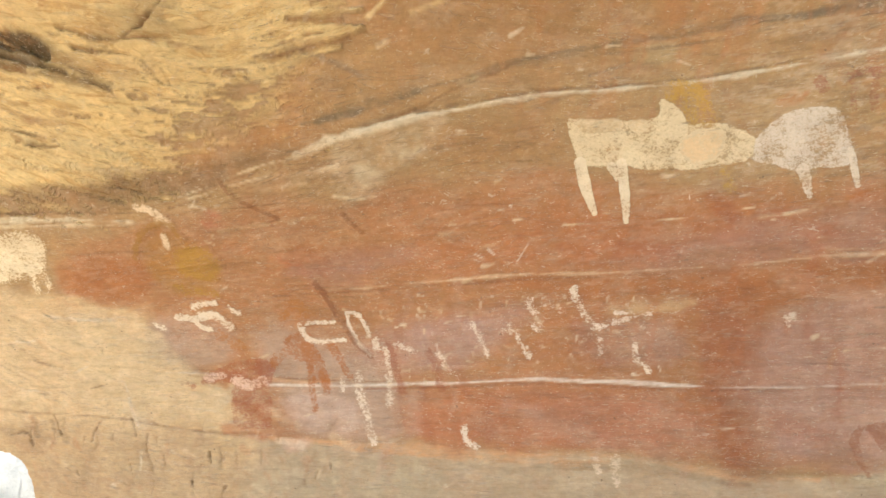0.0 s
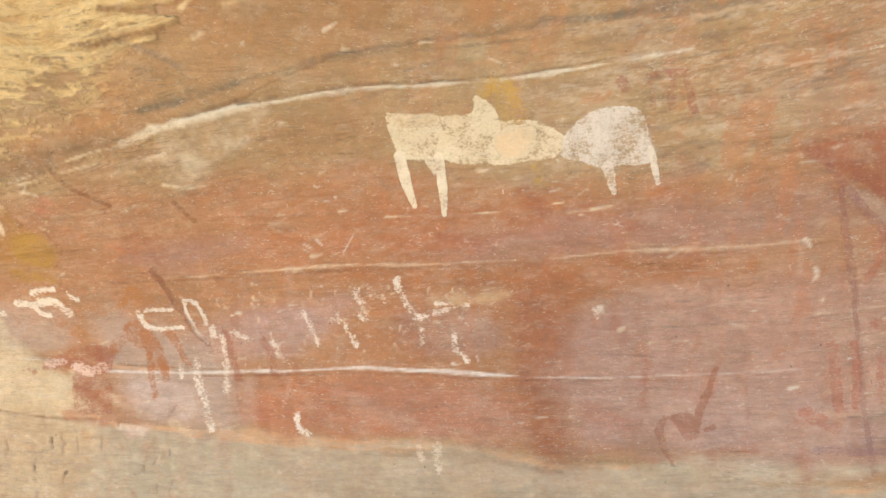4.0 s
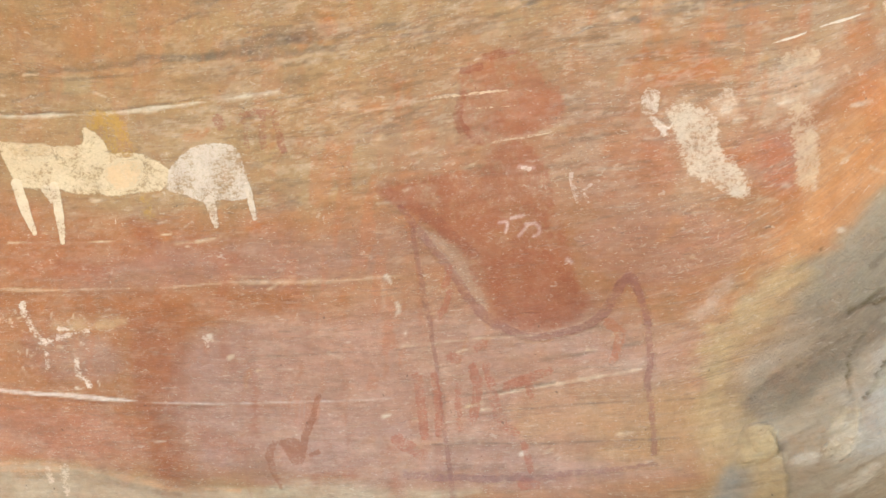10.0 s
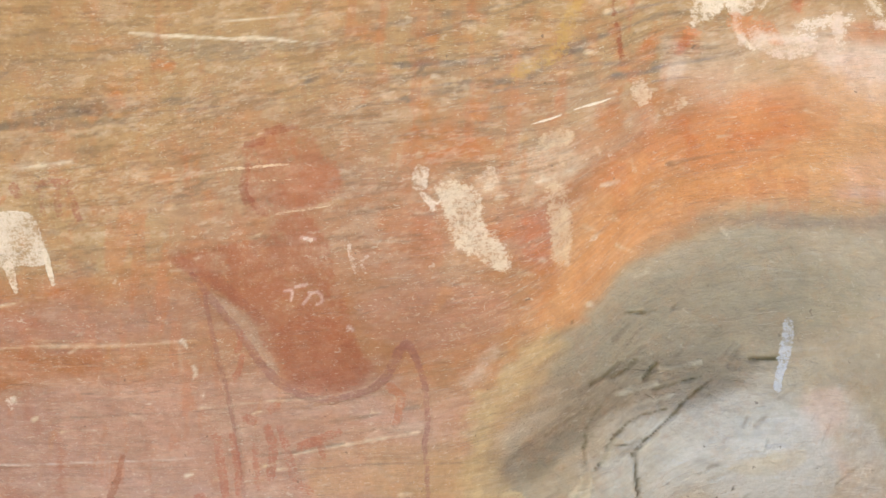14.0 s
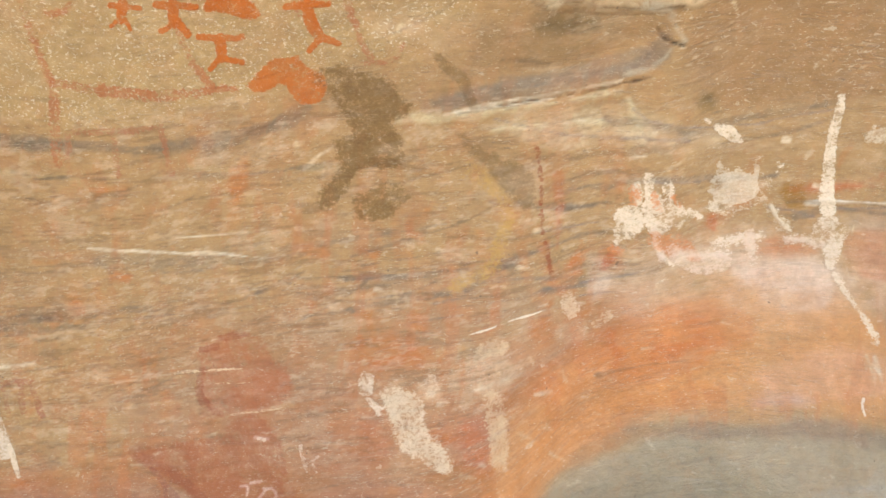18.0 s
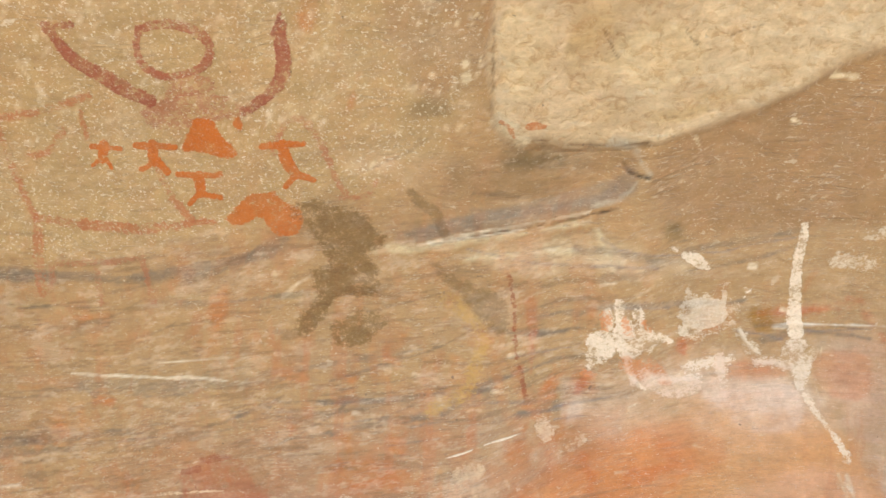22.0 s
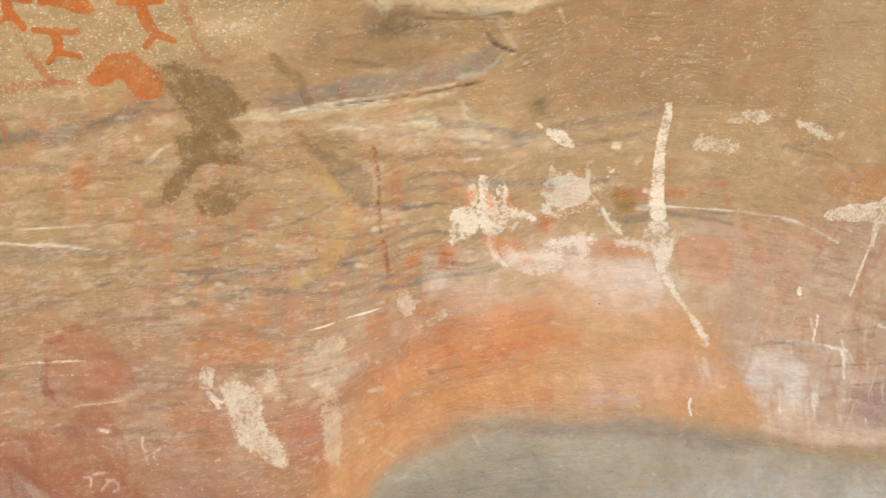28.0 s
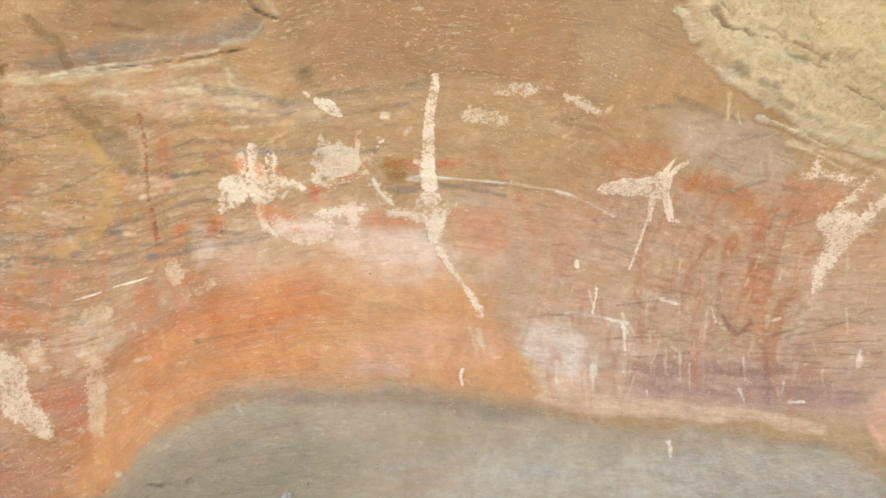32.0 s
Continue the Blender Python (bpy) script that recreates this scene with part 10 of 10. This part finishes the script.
painted('white_figure', "pale worn painted figure with one long leg", (236, 202, 158), opacity=0.62, ragged=0.9, wear=0.45, soft=0.0167, warp=0.0074, k=0.87, areas=[[(1.148, 2.071), (1.185, 2.089), (1.216, 2.081), (1.209, 2.06), (1.169, 2.048)], [(1.168, 1.982), (1.197, 1.984), (1.206, 1.915), (1.213, 1.869), (1.204, 1.833), (1.184, 1.837), (1.178, 1.88), (1.167, 1.939)]])
painted('white_daub', "faint white painted daub on the orange band", (240, 208, 170), opacity=0.62, ragged=1.3, wear=0.5, soft=0.0132, warp=0.0075, k=0.90, areas=[[(1.314, 2.174), (1.333, 2.179), (1.343, 2.151), (1.338, 2.122), (1.321, 2.127), (1.311, 2.148)]])
painted('white_daub', "faint white painted daub on the orange band", (240, 206, 166), opacity=0.55, ragged=1.0, wear=0.5, soft=0.0084, warp=0.0047, k=0.88, lines=[[(1.374, 2.111, 0.0074), (1.399, 2.125, 0.0084)]])
painted('white_stick', "white mark with bluish tint on the grey outcrop", (216, 212, 210), opacity=0.7, ragged=0.9, wear=0.45, soft=0.0057, warp=0.0038, k=0.99, lines=[[(1.54, 1.704, 0.0085), (1.534, 1.671, 0.0105), (1.523, 1.641, 0.0085)], [(1.523, 1.639, 0.0067), (1.508, 1.611, 0.007), (1.502, 1.589, 0.0061)]])
painted('painted_bird', "small brown painted figure with raised neck", (158, 88, 46), opacity=0.55, ragged=0.7, wear=0.35, soft=0.0099, warp=0.0062, k=0.99, lines=[[(0.316, 1.385, 0.0086), (0.326, 1.42, 0.0086), (0.34, 1.459, 0.0073), (0.347, 1.495, 0.0048)], [(0.253, 1.391, 0.0075), (0.238, 1.37, 0.0101), (0.247, 1.337, 0.0075), (0.271, 1.294, 0.0037)], [(0.335, 1.37, 0.0049), (0.352, 1.375, 0.0049)]], areas=[[(0.257, 1.395), (0.29, 1.405), (0.322, 1.395), (0.321, 1.36), (0.311, 1.34), (0.289, 1.35), (0.276, 1.373)]])
ring = painted('painted_figure', "faded red ring-headed figure with both arms raised", (164, 80, 56), opacity=0.58, ragged=0.8, wear=0.5, soft=0.0165, warp=0.0072, k=1.73, areas=[[(0.52, 2.691), (0.539, 2.703), (0.579, 2.713), (0.658, 2.709), (0.699, 2.695), (0.716, 2.682), (0.658, 2.683), (0.629, 2.674), (0.553, 2.676)]])
painted('head_ring', "open rounded ring head", (164, 80, 56), parent=ring, opacity=0.82, ragged=0.8, wear=0.45, soft=0.0069, warp=0.0039, k=1.90, lines=[[(0.53, 2.776, 0.0068), (0.562, 2.78, 0.0077), (0.61, 2.776, 0.0077), (0.643, 2.764, 0.0078), (0.654, 2.75, 0.0078), (0.642, 2.736, 0.0079), (0.608, 2.73, 0.007), (0.558, 2.732, 0.0071), (0.53, 2.743, 0.007), (0.52, 2.76, 0.0069), (0.53, 2.776, 0.0068)]])
painted('raised_arm', "", (158, 76, 54), parent=ring, opacity=0.85, ragged=0.8, wear=0.4, soft=0.0068, warp=0.0039, k=1.89, lines=[[(0.375, 2.777, 0.0094), (0.391, 2.764, 0.0086), (0.412, 2.749, 0.0107), (0.457, 2.736, 0.014), (0.496, 2.722, 0.0132), (0.543, 2.707, 0.0103)], [(0.37, 2.78, 0.0056), (0.415, 2.78, 0.0057)]])
painted('raised_arm', "", (158, 76, 54), parent=ring, opacity=0.85, ragged=0.8, wear=0.4, soft=0.0067, warp=0.0038, k=1.84, lines=[[(0.775, 2.768, 0.0066), (0.767, 2.759, 0.0105), (0.779, 2.737, 0.0146), (0.775, 2.714, 0.0138), (0.752, 2.701, 0.012), (0.712, 2.688, 0.0092)], [(0.76, 2.761, 0.0076), (0.768, 2.777, 0.0028)]])
painted('neck', "", (164, 80, 56), parent=ring, opacity=0.6, ragged=0.9, wear=0.5, soft=0.0121, warp=0.0061, k=1.81, areas=[[(0.576, 2.729), (0.646, 2.728), (0.662, 2.709), (0.566, 2.711)]])
painted('ochre_sun', "bright orange painted blob with short rays", (200, 104, 8), opacity=0.95, ragged=0.6, wear=0.2, soft=0.0094, warp=0.0052, k=1.64, lines=[[(0.7, 2.677, 0.0083), (0.704, 2.673, 0.0072)]], areas=[[(0.621, 2.686), (0.656, 2.683), (0.665, 2.668), (0.684, 2.656), (0.703, 2.641), (0.693, 2.634), (0.658, 2.642), (0.629, 2.649), (0.598, 2.65), (0.608, 2.665), (0.618, 2.675)]])
painted('stick_figure', "small orange painted stick figure with outstretched arms", (200, 104, 8), opacity=0.95, ragged=0.6, wear=0.2, group='orange stick figures', soft=0.0054, warp=0.0032, k=1.59, lines=[[(0.43, 2.662, 0.0053), (0.483, 2.658, 0.0043)], [(0.452, 2.664, 0.0085), (0.447, 2.648, 0.0086)], [(0.443, 2.648, 0.0043), (0.429, 2.64, 0.0032)], [(0.452, 2.648, 0.0043), (0.463, 2.637, 0.0032)]])
painted('stick_figure', "small orange painted stick figure with outstretched arms", (200, 104, 8), opacity=0.95, ragged=0.6, wear=0.2, group='orange stick figures', soft=0.0054, warp=0.0032, k=1.58, lines=[[(0.511, 2.662, 0.0064), (0.586, 2.657, 0.0053)], [(0.541, 2.662, 0.0096), (0.544, 2.641, 0.0097)], [(0.539, 2.639, 0.0054), (0.519, 2.633, 0.0054)], [(0.551, 2.642, 0.0065), (0.571, 2.627, 0.0065)]])
painted('stick_figure', "small orange painted stick figure with outstretched arms", (200, 104, 8), opacity=0.95, ragged=0.6, wear=0.2, group='orange stick figures', soft=0.0055, warp=0.0033, k=1.46, lines=[[(0.591, 2.624, 0.0054), (0.672, 2.618, 0.0054)], [(0.63, 2.62, 0.0108), (0.635, 2.597, 0.0099)], [(0.631, 2.596, 0.0066), (0.612, 2.585, 0.0055)], [(0.637, 2.596, 0.0055), (0.674, 2.588, 0.0044)]])
painted('stick_figure', "small orange painted stick figure with outstretched arms", (200, 104, 8), opacity=0.95, ragged=0.6, wear=0.2, group='orange stick figures', soft=0.0053, warp=0.0032, k=1.45, lines=[[(0.747, 2.647, 0.0062), (0.822, 2.645, 0.0052)], [(0.783, 2.646, 0.0093), (0.795, 2.623, 0.0115), (0.814, 2.608, 0.0084)], [(0.81, 2.605, 0.0063), (0.795, 2.594, 0.0053)], [(0.82, 2.607, 0.0063), (0.848, 2.598, 0.0042)]])
painted('orange_beast', "orange painted crouching animal, half under a dark spill", (200, 106, 12), opacity=0.88, ragged=0.7, wear=0.25, soft=0.0098, warp=0.0076, k=1.35, areas=[[(0.681, 2.559), (0.71, 2.577), (0.733, 2.59), (0.768, 2.589), (0.795, 2.576), (0.83, 2.561), (0.837, 2.536), (0.816, 2.519), (0.785, 2.525), (0.764, 2.543), (0.75, 2.56), (0.724, 2.548), (0.691, 2.549)]])
painted('dark_spill', "dark olive-brown spill with ragged lobes over the paintings", (108, 80, 34), opacity=0.68, ragged=0.5, wear=0.36, soft=0.0335, warp=0.0134, k=1.17, areas=[[(0.8, 2.569), (0.85, 2.572), (0.902, 2.557), (0.953, 2.545), (0.983, 2.515), (0.984, 2.499), (0.95, 2.494), (0.98, 2.466), (0.99, 2.428), (0.935, 2.421), (0.912, 2.428), (0.893, 2.409), (0.883, 2.383), (0.862, 2.356), (0.832, 2.356), (0.83, 2.383), (0.852, 2.407), (0.874, 2.425), (0.854, 2.453), (0.846, 2.474), (0.888, 2.473), (0.889, 2.487), (0.873, 2.499), (0.851, 2.526), (0.814, 2.55)], [(0.893, 2.372), (0.938, 2.38), (0.963, 2.4), (0.994, 2.385), (1.013, 2.361), (0.977, 2.343), (0.941, 2.329), (0.907, 2.331), (0.892, 2.354)]])
painted('dark_spill', "dark olive-brown drip beside the spill", (116, 92, 54), opacity=0.52, ragged=0.4, wear=0.25, soft=0.0284, warp=0.0098, k=1.14, areas=[[(1.076, 2.467), (1.108, 2.457), (1.167, 2.426), (1.212, 2.416), (1.242, 2.389), (1.25, 2.342), (1.222, 2.333), (1.196, 2.363), (1.17, 2.397), (1.122, 2.432)]])
painted('dark_spill', "narrow dark drip above the ledge", (112, 90, 52), opacity=0.5, ragged=0.4, wear=0.25, soft=0.0171, warp=0.0075, k=1.34, lines=[[(1.034, 2.57, 0.0063), (1.075, 2.545, 0.0096), (1.107, 2.51, 0.0097)]])
painted('orange_daub', "orange painted daub on the broken edge of the pale block", (206, 110, 20), opacity=0.78, ragged=0.8, wear=0.35, soft=0.0041, warp=0.0031, k=1.98, lines=[[(1.171, 2.652, 0.0031), (1.192, 2.643, 0.0047), (1.204, 2.634, 0.0031)]], areas=[[(1.216, 2.646), (1.233, 2.652), (1.26, 2.649), (1.254, 2.643), (1.226, 2.64)]])
painted('white_scrawl', "worn pinkish white patches under the palm print", (244, 212, 184), opacity=0.62, ragged=1.2, wear=0.55, soft=0.0104, warp=0.0081, k=1.06, lines=[[(1.735, 2.264, 0.006), (1.821, 2.26, 0.0063)], [(1.476, 2.279, 0.0065), (1.499, 2.234, 0.0066)]], areas=[[(1.496, 2.261), (1.563, 2.243), (1.632, 2.236), (1.629, 2.209), (1.585, 2.201), (1.53, 2.216)], [(1.659, 2.284), (1.675, 2.282), (1.678, 2.24), (1.66, 2.238)]])
painted('white_scrawl', "pale worn daubs between palm print and staff", (240, 220, 192), opacity=0.6, ragged=1.3, wear=0.6, soft=0.0090, warp=0.0068, k=1.13, lines=[[(1.689, 2.336, 0.0069), (1.725, 2.286, 0.0072)], [(1.66, 2.392, 0.0034), (1.666, 2.366, 0.0034)], [(1.592, 2.382, 0.0045), (1.59, 2.407, 0.0022)]], areas=[[(1.577, 2.378), (1.621, 2.385), (1.665, 2.374), (1.681, 2.346), (1.637, 2.33), (1.575, 2.338)]])
